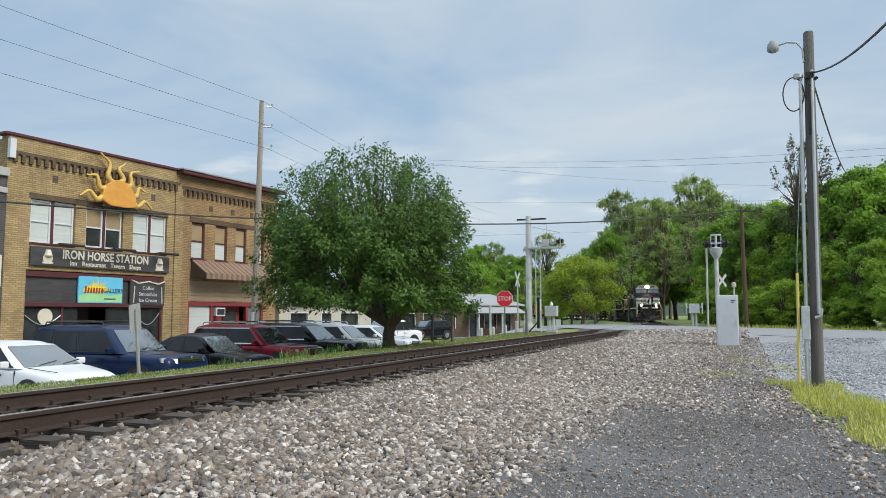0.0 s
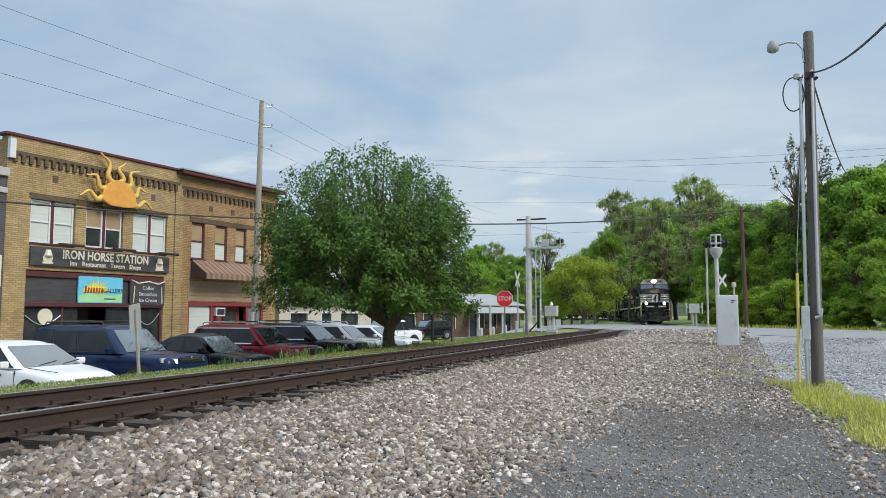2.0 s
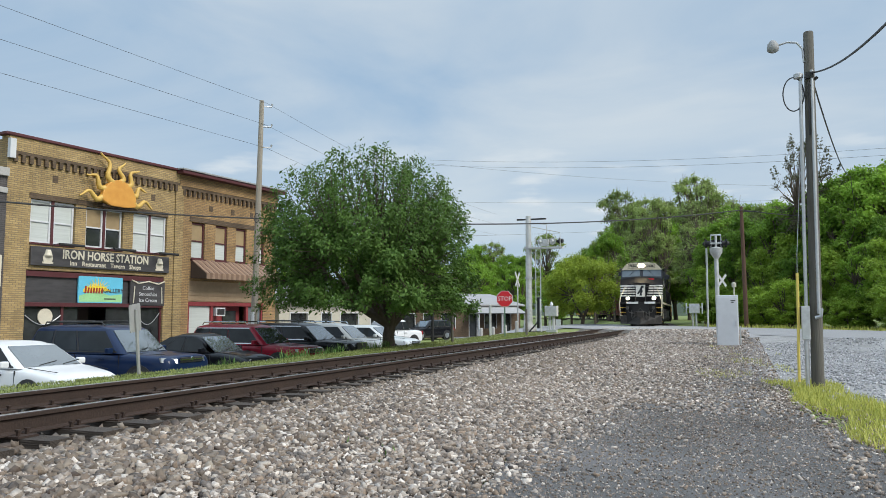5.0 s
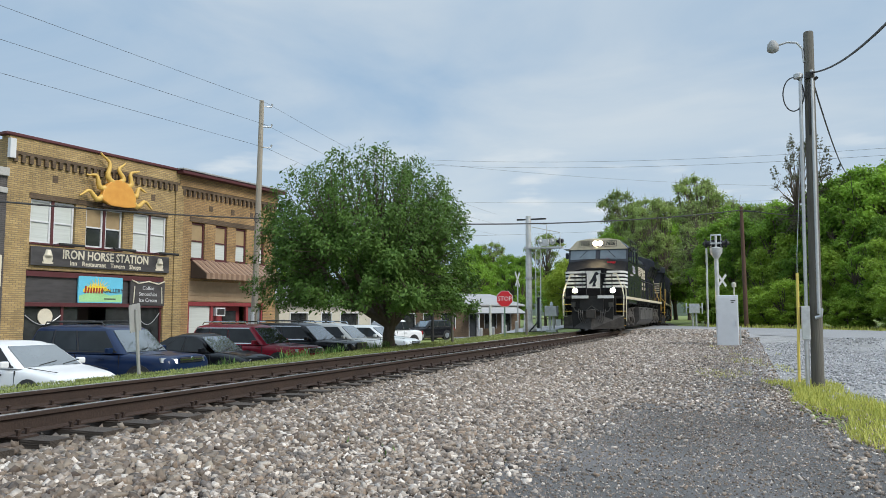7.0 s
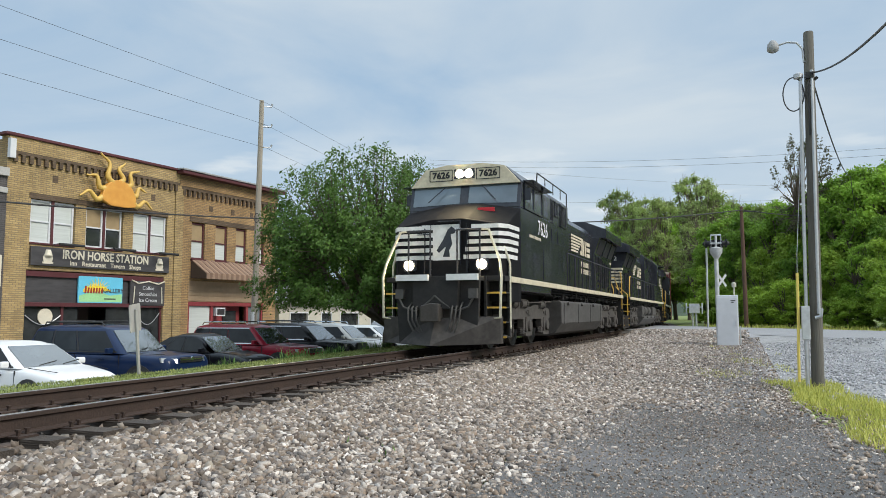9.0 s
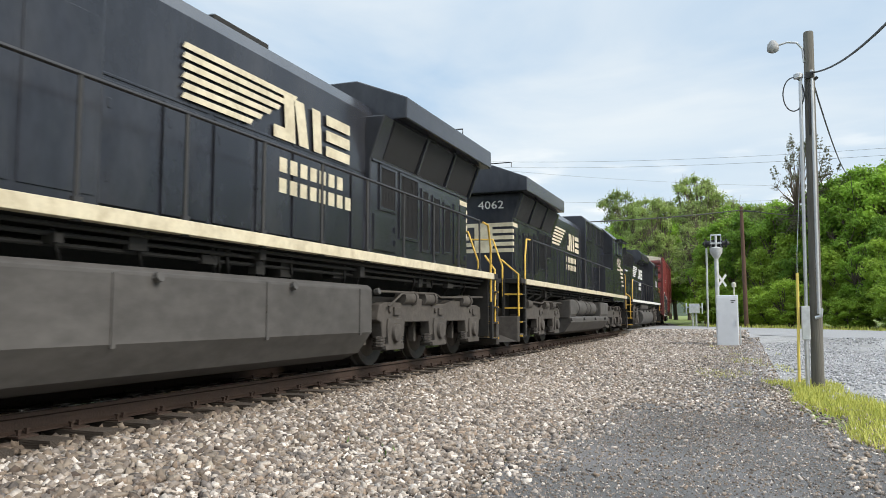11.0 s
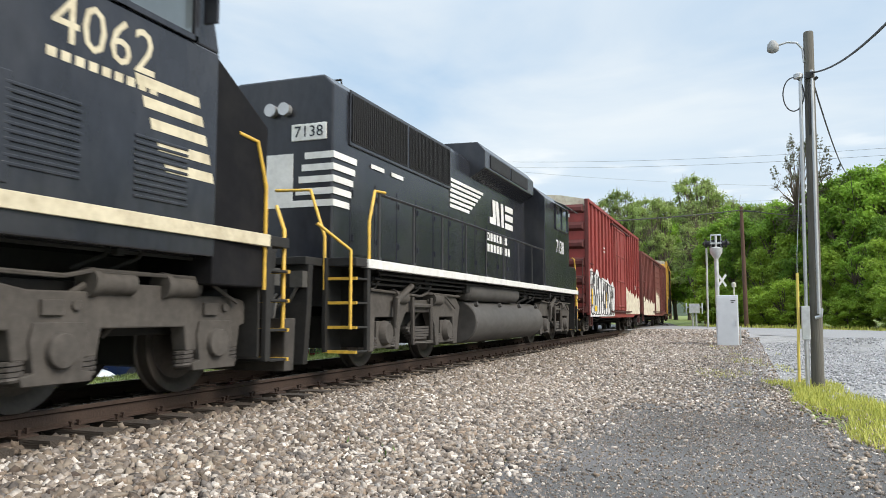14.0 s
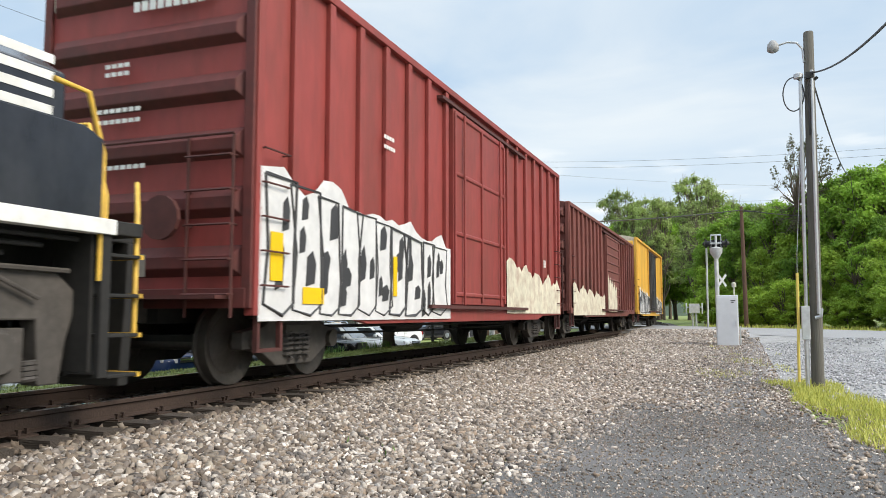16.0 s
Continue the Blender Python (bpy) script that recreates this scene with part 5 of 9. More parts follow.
M["taillamp"] = surface("tail_lamp", (0.35, 0.01, 0.012), 0.15, vary=0.1, bump=0)


# pale base stands in for sky reflection and the light interior behind the glass
M["windshield"] = surface("windshield_painted_reflection", (0.085, 0.10, 0.108), 0.05, vary=0.45, grain=1.5, blotch=0.9, bump=0, spec=0.8, coat=1.0)
M["seam"] = surface("door_seam_shadow_gap", (0.006, 0.006, 0.007), 0.8, vary=0.1, bump=0)


def paint(name, c):
    return surface(name, c, 0.45, vary=0.06, grain=3, blotch=0.8, bump=0, coat=0.45, spec=0.1)


def parked_car(m, label, colour, L=4.7, W=1.86, H=1.7, belt=1.05, hood=1.0, cowl=1.15, roof_f=0.35, roof_r=-1.9, rear=-2.2, nose_drop=0.12, wheel_r=0.36, rack=False,
               grille="bar", round_lamps=False, clad=None, bright=False):
    """cowl: x of the windshield's foot; roof_f, roof_r: front and rear end of the roof; rear: foot of the rear glass."""
    ob = thing("parked_car", m, label, "car", "cars parked along the street")
    hl, hw = L / 2, W / 2
    wf, wr = hl - 0.88, -hl + 0.92

    def ring(x, z0, z1, w):
        z1 = max(z1, z0 + 0.1)
        s = [(-w * 0.90, z0), (w * 0.90, z0), (w * 0.985, z0 + 0.12), (w, z0 + (z1 - z0) * 0.5), (w * 0.985, z1 - 0.10), (w * 0.90, z1 - 0.015), (w * 0.5, z1 + 0.012), (-w * 0.5, z1 + 0.012),
             (-w * 0.90, z1 - 0.015), (-w * 0.985, z1 - 0.10), (-w, z0 + (z1 - z0) * 0.5), (-w * 0.985, z0 + 0.12)]
        return [(x, y, z) for y, z in s]
    st = [(-hl, 0.42, belt - 0.32, hw * 0.86), (-hl + 0.05, 0.34, belt - 0.06, hw * 0.93), (-hl + 0.3, 0.27, belt, hw * 0.985), (wr, 0.25, belt, hw), (0, 0.24, belt, hw), (cowl - 0.1, 0.24, belt - 0.02, hw),
          (cowl + 0.15, 0.24, hood + 0.03, hw), (wf, 0.25, hood - 0.02, hw), (hl - 0.35, 0.27, hood - nose_drop * 0.5, hw * 0.965), (hl - 0.1, 0.3, hood - nose_drop, hw * 0.9), (hl, 0.36, hood - nose_drop - 0.2, hw * 0.8)]
    g = Geo().loft([ring(*s) for s in st])
    body = part("body", g, colour, ob, "glossy painted body", smooth=180)
    sub = body.modifiers.new("rounding", "SUBSURF")
    sub.levels = sub.render_levels = 2
    # greenhouse
    wb, wt = hw - 0.06, hw - 0.24
    low = [(rear, -wb), (rear, wb), (cowl, wb), (cowl, -wb)]
    top = [(roof_r, -wt), (roof_r, wt), (roof_f, wt), (roof_f, -wt)]
    zb = belt - 0.03
    g = Geo()
    ringz = lambda pts, z: [(x, y, z) for x, y in pts]
    mid = [((a[0] * 0.14 + b[0] * 0.86), (a[1] * 0.14 + b[1] * 0.86)) for a, b in zip(low, top)]
    tip = [((roof_r + roof_f) / 2 + (x - (roof_r + roof_f) / 2) * 0.86, y * 0.8) for x, y in top]

    def rounded(pts, z, r):
        """The rectangle pts with its corners rounded off."""
        out = []
        for i, (x, y) in enumerate(pts):
            for j, t in ((i - 1, 1.0), (None, 0.3), ((i + 1) % 4, 1.0)):
                if j is None:
                    cx, cy = sum(p[0] for p in pts) / 4, sum(p[1] for p in pts) / 4
                    d = Vector((cx - x, cy - y)).normalized() * r * 0.42
                else:
                    d = Vector((pts[j][0] - x, pts[j][1] - y)).normalized() * r
                out.append((x + d[0], y + d[1], z))
        return out
    crown = [((roof_r + roof_f) / 2 + (x - (roof_r + roof_f) / 2) * 0.6, y * 0.5) for x, y in top]
    g.loft([rounded(low, zb, 0.12), rounded(mid, zb + (H - zb) * 0.84, 0.16), rounded(top, H - 0.075, 0.2), rounded(tip, H - 0.018, 0.25), rounded(crown, H, 0.2)])
    cabin = part("cabin", g, colour, ob, "roof and pillars", smooth=65)
    if round_lamps:
        dome = cabin.modifiers.new("rounding", "SUBSURF")
        dome.levels = dome.render_levels = 2

    def face(i, j, s0, s1, t0, t1, off):
        """A patch of a cabin face between corners i and j."""
        def at(s, t):
            a = [low[i][0] * (1 - t) + mid[i][0] * t, low[i][1] * (1 - t) + mid[i][1] * t]
            b = [low[j][0] * (1 - t) + mid[j][0] * t, low[j][1] * (1 - t) + mid[j][1] * t]
            return Vector((a[0] * (1 - s) + b[0] * s, a[1] * (1 - s) + b[1] * s, zb + (H - zb) * 0.84 * t))
        q = [at(s0, t0), at(s1, t0), at(s1, t1), at(s0, t1)]
        nrm = (q[1] - q[0]).cross(q[3] - q[0]).normalized()
        if nrm.dot(q[0] - Vector(((rear + cowl) / 2, 0, zb + 0.3))) < 0:
            nrm = -nrm
        return Geo().add([p + nrm * off for p in q] + [p - nrm * 0.02 for p in q], [(0, 1, 2, 3), (4, 5, 6, 7), (0, 1, 5, 4), (1, 2, 6, 5), (2, 3, 7, 6), (3, 0, 4, 7)])
    part("windshield", face(2, 3, 0.07, 0.93, 0.05, 0.96, 0.014), M["windshield"], ob, "glossy windshield with pale sky reflection painted into its colour")
    part("rear_glass", face(0, 1, 0.1, 0.9, 0.15, 0.95, 0.012), M["carglass"], ob)
    for i, j in ((1, 2), (0, 3)):
        for s0, s1 in ((0.05, 0.27), (0.30, 0.55), (0.58, 0.93)):
            part("side_glass", face(i, j, s0, s1, 0.12, 0.93, 0.01), M["carglass"], ob)
        for s0, s1 in ((0.275, 0.295), (0.555, 0.575)):
            part("pillar_trim", face(i, j, s0, s1, 0.10, 0.95, 0.008), M["plastic"], ob)
        part("window_trim", face(i, j, 0.04, 0.94, 0.05, 0.11, 0.012), M["chrome"] if bright else M["plastic"], ob)
        if bright:
            part("window_trim", face(i, j, 0.04, 0.94, 0.935, 0.985, 0.013), M["chrome"], ob, "bright window moulding")
    for sy in (-1, 1):
        for x in (cowl - 0.12, (cowl + rear) / 2 + 0.12, rear + 0.75):
            part("door_seam", Geo().span(x - 0.008, x + 0.008, *sorted((sy * (hw - 0.03), sy * (hw - 0.004))), 0.36, belt - 0.06), M["seam"], ob)
        part("side_moulding", Geo().span(wr + 0.5, wf - 0.5, *sorted((sy * (hw - 0.03), sy * (hw + 0.006))), 0.52, 0.58), clad or colour, ob, bevel=0.008)
        part("sill", Geo().span(wr + 0.45, wf - 0.45, *sorted((sy * (hw - 0.14), sy * (hw - 0.03))), 0.2, 0.34), M["plastic"], ob, bevel=0.02)
    part("lower_intake", Geo().span(hl - 0.1, hl + 0.035, -hw * 0.62, hw * 0.62, 0.3, 0.42), M["plastic"], ob, bevel=0.015)
    part("hood_seam", Geo().tube([(hl - 0.3, -hw * 0.72, hood - nose_drop * 0.45 + 0.012), (cowl + 0.1, -hw * 0.82, hood + 0.012)], 0.008, 4), M["seam"], ob)
    part("hood_seam", Geo().tube([(hl - 0.3, hw * 0.72, hood - nose_drop * 0.45 + 0.012), (cowl + 0.1, hw * 0.82, hood + 0.012)], 0.008, 4), M["seam"], ob)
    # wheels in dark arches
    for x in (wf, wr):
        for sy in (-1, 1):
            y = sy * (hw - 0.02)
            part("wheel_arch", Geo().tube([(x, y - sy * 0.25, wheel_r + 0.02), (x, y + sy * 0.026, wheel_r + 0.02)], wheel_r + 0.07, 22), clad or M["plastic"], ob, smooth=40)
            wh = part("wheel", Geo().tube([(x, y - sy * 0.2, wheel_r), (x, y + sy * 0.02, wheel_r), (x, y + sy * 0.04, wheel_r)], [wheel_r, wheel_r, wheel_r - 0.03], 22), M["tyre"], ob, smooth=40)
            g = Geo().tube([(x, y, wheel_r), (x, y + sy * 0.05, wheel_r)], [wheel_r * 0.68, wheel_r * 0.62], 18)
            for k in range(5):
                a = TAU * k / 5
                g.tube([(x, y + sy * 0.05, wheel_r), (x + math.cos(a) * wheel_r * 0.6, y + sy * 0.055, wheel_r + math.sin(a) * wheel_r * 0.6)], 0.03, 5)
            part("rim", g, M["rim"], wh)
    # face
    zf = hood - nose_drop - 0.12
    for sy in (-1, 1):
        if round_lamps:
            part("headlight", Geo().lathe([(0.02, 0.05), (0.13, 0.035), (0.15, 0.0), (0.15, -0.1)], 16, Matrix.Translation((hl - 0.16, sy * hw * 0.66, zf)) @ Matrix.Rotation(radians(72), 4, "Y")), M["headlamp"], ob, "round headlamp", smooth=50)
        else:
            a = [(hl - 0.03, sy * hw * 0.56, zf + 0.06), (hl - 0.25, sy * hw * 0.93, zf + 0.09), (hl - 0.23, sy * hw * 0.945, zf - 0.02), (hl + 0.0, sy * hw * 0.58, zf - 0.05)]
            part("headlight", Geo().add(a + [(p[0] - 0.1, p[1] * 0.96, p[2]) for p in a], [(0, 1, 2, 3), (4, 5, 6, 7), (0, 1, 5, 4), (1, 2, 6, 5), (2, 3, 7, 6), (3, 0, 4, 7)]), M["headlamp"], ob, "clear headlamp")
        part("mirror", Geo().box(cowl - 0.35, sy * (hw + 0.08), belt + 0.06, 0.13, 0.2, 0.14), colour, ob, bevel=0.03)
        part("tail_light", Geo().box(-hl + 0.08, sy * hw * 0.84, belt - 0.18, 0.1, 0.2, 0.24), M["taillamp"], ob, bevel=0.02)
        part("fog_lamp", Geo().box(hl - 0.07, sy * hw * 0.68, 0.44, 0.08, 0.2, 0.1), M["plastic"], ob)
        for x in (-0.75, 0.35):
            part("door_handle", Geo().box(x, sy * (hw + 0.01), belt - 0.16, 0.18, 0.03, 0.03), M["plastic"] if rack is False else colour, ob)
    if grille == "bar":
        part("grille", Geo().box(hl - 0.015, 0, zf + 0.02, 0.05, W * 0.46, 0.13), M["plastic"], ob, bevel=0.01)
        part("grille_bar", Geo().box(hl + 0.012, 0, zf + 0.03, 0.03, W * 0.5, 0.03), M["chrome"], ob)
    elif grille == "slots":
        part("grille", Geo().box(hl - 0.01, 0, zf + 0.01, 0.05, W * 0.5, 0.17), M["chrome"], ob, bevel=0.01)
        for k in range(7):
            part("grille_slot", Geo().box(hl + 0.012, (k - 3) * W * 0.066, zf + 0.01, 0.02, W * 0.045, 0.14), M["plastic"], ob)
    elif grille == "wide":
        part("grille", Geo().box(hl - 0.01, 0, zf - 0.02, 0.06, W * 0.42, 0.24), M["plastic"], ob, bevel=0.01)
        part("grille_frame", Geo().box(hl + 0.008, 0, zf + 0.1, 0.03, W * 0.44, 0.025).box(hl + 0.008, 0, zf - 0.14, 0.03, W * 0.44, 0.025), M["chrome"], ob)
    part("badge", Geo().tube([(hl + 0.0, 0, zf + 0.04), (hl + 0.03, 0, zf + 0.04)], 0.055, 14), M["chrome"], ob, "round chrome badge")
    part("bumper", Geo().box(hl - 0.06, 0, 0.38, 0.2, W * 0.84, 0.2), M["plastic"] if clad else colour, ob, bevel=0.04)
    part("plate", Geo().box(hl + 0.055, 0, 0.46, 0.012, 0.32, 0.15), M["white"], ob, "plain pale plate")
    for sy in (-1, 1):
        part("wiper", Geo().tube([(cowl + 0.03, sy * 0.3 - 0.1, belt + 0.03), (cowl - 0.08, sy * 0.3 + 0.4, belt + 0.1)], 0.012, 5), M["plastic"], ob)
        if rack:
            part("roof_rail", Geo().tube([(roof_r + 0.2, sy * (wt - 0.06), H - 0.03), (roof_r + 0.25, sy * (wt - 0.06), H + 0.07), (roof_f - 0.25, sy * (wt - 0.06), H + 0.07), (roof_f - 0.15, sy * (wt - 0.06), H - 0.02)], 0.02, 6), rack, ob)
    if rack:
        for x in (roof_r + 0.6, roof_f - 0.6):
            part("cross_bar", Geo().tube([(x, -wt, H + 0.09), (x, wt, H + 0.09)], 0.02, 6), M["plastic"], ob)
    return ob


spot = lambda nose_x, y, L, turn=0: pose(nose_x - L / 2, y, gz(nose_x - 2, y), 0, 0, turn)
parked_car(spot(-12.9, 13.0, 4.27, -3), "white compact hatchback parked nose-in to the verge", paint("car_white", (0.66, 0.67, 0.68)), 4.27, 1.8, 1.5, 0.97, 0.95, 0.95, 0.05, -1.45, -1.95, 0.18, 0.33)
parked_car(spot(-13.15, 16.3, 4.88, 2), "dark blue SUV with chrome grille and roof rack", paint("car_blue", (0.006, 0.017, 0.055)), 4.88, 1.88, 1.82, 1.12, 1.1, 1.05, 0.35, -2.0, -2.28, 0.06, 0.37, M["plastic"], "bar")
parked_car(spot(-13.3, 19.95, 4.28, 2), "small black rounded coupe with round headlamps", paint("car_black", (0.004, 0.0045, 0.007)), 4.28, 1.8, 1.52, 0.97, 0.95, 0.85, 0.1, -0.7, -1.8, 0.2, 0.34, False, "none", True)
parked_car(spot(-13.4, 23.0, 4.82, 3), "dark red SUV with slotted grille and roof rails", paint("car_red", (0.20, 0.008, 0.02)), 4.82, 1.94, 1.76, 1.1, 1.07, 1.0, 0.3, -1.85, -2.2, 0.08, 0.38, M["chrome"], "slots", bright=True)
parked_car(spot(-13.5, 26.7, 4.95, 2), "black SUV with wide grille and roof rails", paint("car_black", (0.004, 0.0045, 0.007)), 4.95, 1.96, 1.77, 1.12, 1.09, 1.0, 0.25, -1.95, -2.3, 0.06, 0.38, M["plastic"], "wide", bright=True)
parked_car(spot(-13.8, 29.9, 4.6, 2), "silver grey crossover with roof bars", paint("car_silver", (0.36, 0.38, 0.38)), 4.6, 1.8, 1.68, 1.05, 1.0, 0.95, 0.2, -1.75, -2.1, 0.12, 0.35, M["chrome"], "bar")
parked_car(spot(-13.9, 33.2, 4.5, 0), "pale silver sedan parked nose-in", paint("car_pale", (0.5, 0.53, 0.54)), 4.5, 1.8, 1.5, 0.98, 0.95, 0.95, 0.15, -1.3, -1.8, 0.14, 0.33)
parked_car(pose(-24.3, 60.5, gz(-24.3, 60.5), 0, 0, 242), "black crossover parked along the far side of the street", paint("car_black", (0.004, 0.0045, 0.007)), 4.6, 1.85, 1.66, 1.05, 1.0, 0.95, 0.2, -1.75, -2.1, 0.12, 0.35)
parked_car(pose(-20.5, 44, gz(-20.5, 44), 0, 0, 250), "white pickup-sized car farther down the street", paint("car_white", (0.7, 0.71, 0.72)), 5.0, 1.95, 1.8, 1.1, 1.05, 1.0, 0.3, -1.0, -1.4, 0.1, 0.37)
# ---- poles, wires, signals and signs ----
def wire(name, pts, r, label, sag=0.0, material="wire", n=14):
    """A cable hung between points, with sag in each span."""
    out = []
    for a, b in zip(pts, pts[1:]):
        a, b = Vector(a), Vector(b)
        for k in range(n):
            t = k / n
            out.append(a.lerp(b, t) - Vector((0, 0, 4 * sag * t * (1 - t))))
    out.append(Vector(pts[-1]))
    return tagged(part(name, Geo().tube(out, r, 5), M[material], None, label), label, "cable")


up = thing("utility_pole", pose(1.46, 16.55, -0.66), "weathered wooden utility pole with conduits and a lamp", "utility pole")
part("shaft", Geo().tube([(0.03, 0, -0.3), (0.02, 0, 0.3), (0.06, 0, 3.5), (0.1, -0.02, 7.1), (0.1, -0.02, 7.12)], [0.122, 0.116, 0.105, 0.094, 0.082], 16), M["polewood"], up, "grey-brown weathered timber", smooth=40)
part("conduit", Geo().tube([(-0.16, -0.08, 0.05), (-0.09, -0.11, 5.9), (-0.08, -0.1, 6.2)], 0.034, 8).lathe([(0.03, 0), (0.09, 0.02), (0.09, 0.1), (0.03, 0.14)], 10, Matrix.Translation((-0.12, -0.1, 6.15))), M["galv"], up, "grey conduit with weather head", smooth=40)
part("conduit", Geo().tube([(0.07, -0.17, 1.5), (0.12, -0.15, 6.3)], 0.032, 8).tube([(0.0, -0.15, 1.42), (0.1, -0.16, 1.45), (0.12, -0.15, 1.6)], 0.035, 8), M["galv"], up, "grey conduit", smooth=40)
part("meter_box", Geo().span(-0.24, -0.09, -0.2, -0.09, 1.0, 1.65), M["silverpaint"], up, "grey service box", bevel=0.01)
part("conduit", Geo().tube([(-0.17, -0.14, -0.2), (-0.17, -0.14, 1.0)], 0.035, 8), M["galv"], up, smooth=40)
part("cable_coil", Geo().tube([(-0.22 + 0.19 * math.cos(a / 6), -0.12, 5.85 + 0.34 * math.sin(a / 6)) for a in range(0, 70)], 0.012, 5).tube([(0.05, -0.14, 5.0), (0.06, -0.16, 6.1), (0.12, -0.14, 6.3)], 0.018, 5), M["wire"], up, "loops of spare black cable")
part("lamp_arm", Geo().tube([(0.0, -0.05, 6.5), (-0.02, -0.05, 6.78), (-0.12, -0.05, 6.92), (-0.3, -0.05, 6.95), (-0.5, -0.05, 6.9)], 0.022, 7), M["galv"], up, "curved lamp bracket", smooth=60)
part("lamp_head", Geo().lathe([(0.03, 0.14), (0.06, 0.12), (0.1, 0.06), (0.115, -0.02), (0.105, -0.08), (0.06, -0.11)], 14, Matrix.Translation((-0.56, -0.05, 6.88))), M["roofing"], up, "small grey security lamp", smooth=50)
part("insulator", Geo().box(0.08, -0.14, 6.2, 0.14, 0.1, 0.12).tube([(0.16, -0.14, 6.1), (0.22, -0.16, 6.15)], 0.03, 6), M["black"], up)
guy = thing("guy_wire_guard", pose(1.12, 16.4, -0.62), "yellow plastic guard on the pole's guy wire", "guy wire")
part("guard", Geo().tube([(0.02, 0, 0.15), (0.03, 0, 0.7), (0.05, 0.02, 1.5), (0.06, 0.05, 2.25)], 0.027, 8), M["reflect_y"], guy, "bright yellow tube", smooth=50)
part("strand", Geo().tube([(0.0, 0, -0.1), (0.02, 0, 0.3), (0.07, 0.06, 2.6), (0.3, 0.1, 6.0)], 0.006, 5), M["galv"], guy)
wire("service_cable", [(1.6, 16.45, 5.6), (1.78, 10.0, 4.23), (2.0, 4, 3.6)], 0.017, "twisted black service cable", 0.12)
wire("service_cable", [(1.6, 16.55, 5.5), (5.9, 44.4, 8.0), (8.4, 60.5, 7.6)], 0.018, "black service cable to the wood", 0.5)

lp = thing("utility_pole", pose(-19, 27.7, -1.27), "tall grey weathered wooden utility pole by the street", "utility pole")
part("shaft", Geo().tube([(-0.12, 0, -0.3), (0, 0, 5), (0.1, 0, 11.3), (0.1, 0, 11.35)], [0.15, 0.13, 0.10, 0.09], 14), M["polegrey"], lp, "pale grey timber", smooth=40)
for z in (11.1, 10.2, 9.3):
    part("insulator", Geo().tube([(0.1, 0, z), (0.4, 0.3, z + 0.02), (0.42, 0.32, z + 0.14)], [0.03, 0.03, 0.05], 7), M["galv"], lp)
part("cable_coil", Geo().tube([(0.1 + 0.12 * math.cos(a), -0.2, 6.2 + 0.2 * math.sin(a)) for a in np.linspace(0, 12, 40)], 0.012, 5), M["wire"], lp)
part("marker", Geo().tube([(0.0, -0.19, 0.8), (0.0, -0.19, 2.2)], 0.07, 8), M["white"], lp, "white pole guard")
for z, z2 in ((10.02, 9.47), (9.05, 8.51), (8.04, 7.56)):
    dz = (z2 - z) / 12.6
    wire("street_wire", [(-18.8, 27.9, z), (-19, 15.1, z2), (-19, -12, z2 + dz * 27)], 0.006, "thin overhead street wire")
    wire("street_wire", [(-18.8, 27.9, z), (-21, 70, z + 0.4)], 0.006, "thin overhead street wire", 0.5)
wire("thick_cable", [(-19, -12, 3.2), (-19, 15.4, 3.96), (-18.9, 27.7, 4.93)], 0.03, "thick black communication cable", 0.06)
wire("thick_cable", [(-18.9, 27.7, 4.93), (0.76, 55.4, 7.9)], 0.035, "thick black communication cable", 0.55, n=24)
wire("thick_cable", [(0.76, 55.4, 7.9), (11.4, 68, 8.7), (22, 62, 9.5)], 0.035, "thick black communication cable", 0.35)
wire("high_wire", [(-27.4, 68.7, 15.9), (9.6, 56.3, 11.65), (30, 50, 10.2)], 0.009, "thin dark high wire above the crossing", 0.5)
wire("high_wire", [(-27.4, 68.8, 15.4), (9.6, 56.4, 11.2), (30, 50, 9.8)], 0.009, "thin dark high wire above the crossing", 0.5)
wire("high_wire", [(-25.6, 64.2, 14.6), (6, 86.9, 14.2)], 0.009, "thin dark high wire above the crossing", 0.4)
wire("high_wire", [(-30.6, 83.8, 14.0), (-11.9, 90.8, 14.0), (6, 97.5, 14.2)], 0.010, "thin dark high wire above the crossing", 0.1)
wire("high_wire", [(-34, 74, 9.0), (-9, 84, 9.9), (9, 90, 9.0)], 0.009, "thin dark high wire above the crossing", 0.1)
bp = thing("brown_pole", pose(0.78, 55.6, -0.2), "reddish-brown wooden pole at the edge of the wood", "utility pole")
part("shaft", Geo().tube([(0, 0, -0.3), (-0.05, 0, 4), (-0.1, 0, 8.35)], [0.15, 0.135, 0.11], 12), M["polebrown"], bp, smooth=40)
part("crossarm", Geo().box(0.3, 0, 8.0, 1.0, 0.08, 0.08), M["wire"], bp)


def crossbuck(ob, m, mat="white"):
    for a in (45, -45):
        part("crossbuck_blade", Geo().box(0, 0, 0, 1.22, 0.02, 0.2), M[mat], ob, "white crossbuck blade", m=m @ pose(0, 0.012 * (a > 0), 0, 0, a, 0))


def flasher(ob, m, shell="black"):
    """A hooded warning lamp, its lens along -y."""
    part("backing", Geo().lathe([(0.3, 0), (0.3, 0.02)], 20, Matrix.Rotation(radians(90), 4, "X")), M[shell], ob, "round backing disc", m=m)
    part("hood", Geo().tube([(0, 0, 0.0), (0, -0.3, 0.0)], [0.16, 0.17], 14), M["black"], ob, m=m, smooth=40)
    part("housing", Geo().tube([(0, 0.02, 0), (0, 0.2, 0)], [0.17, 0.1], 12), M[shell], ob, m=m, smooth=40)


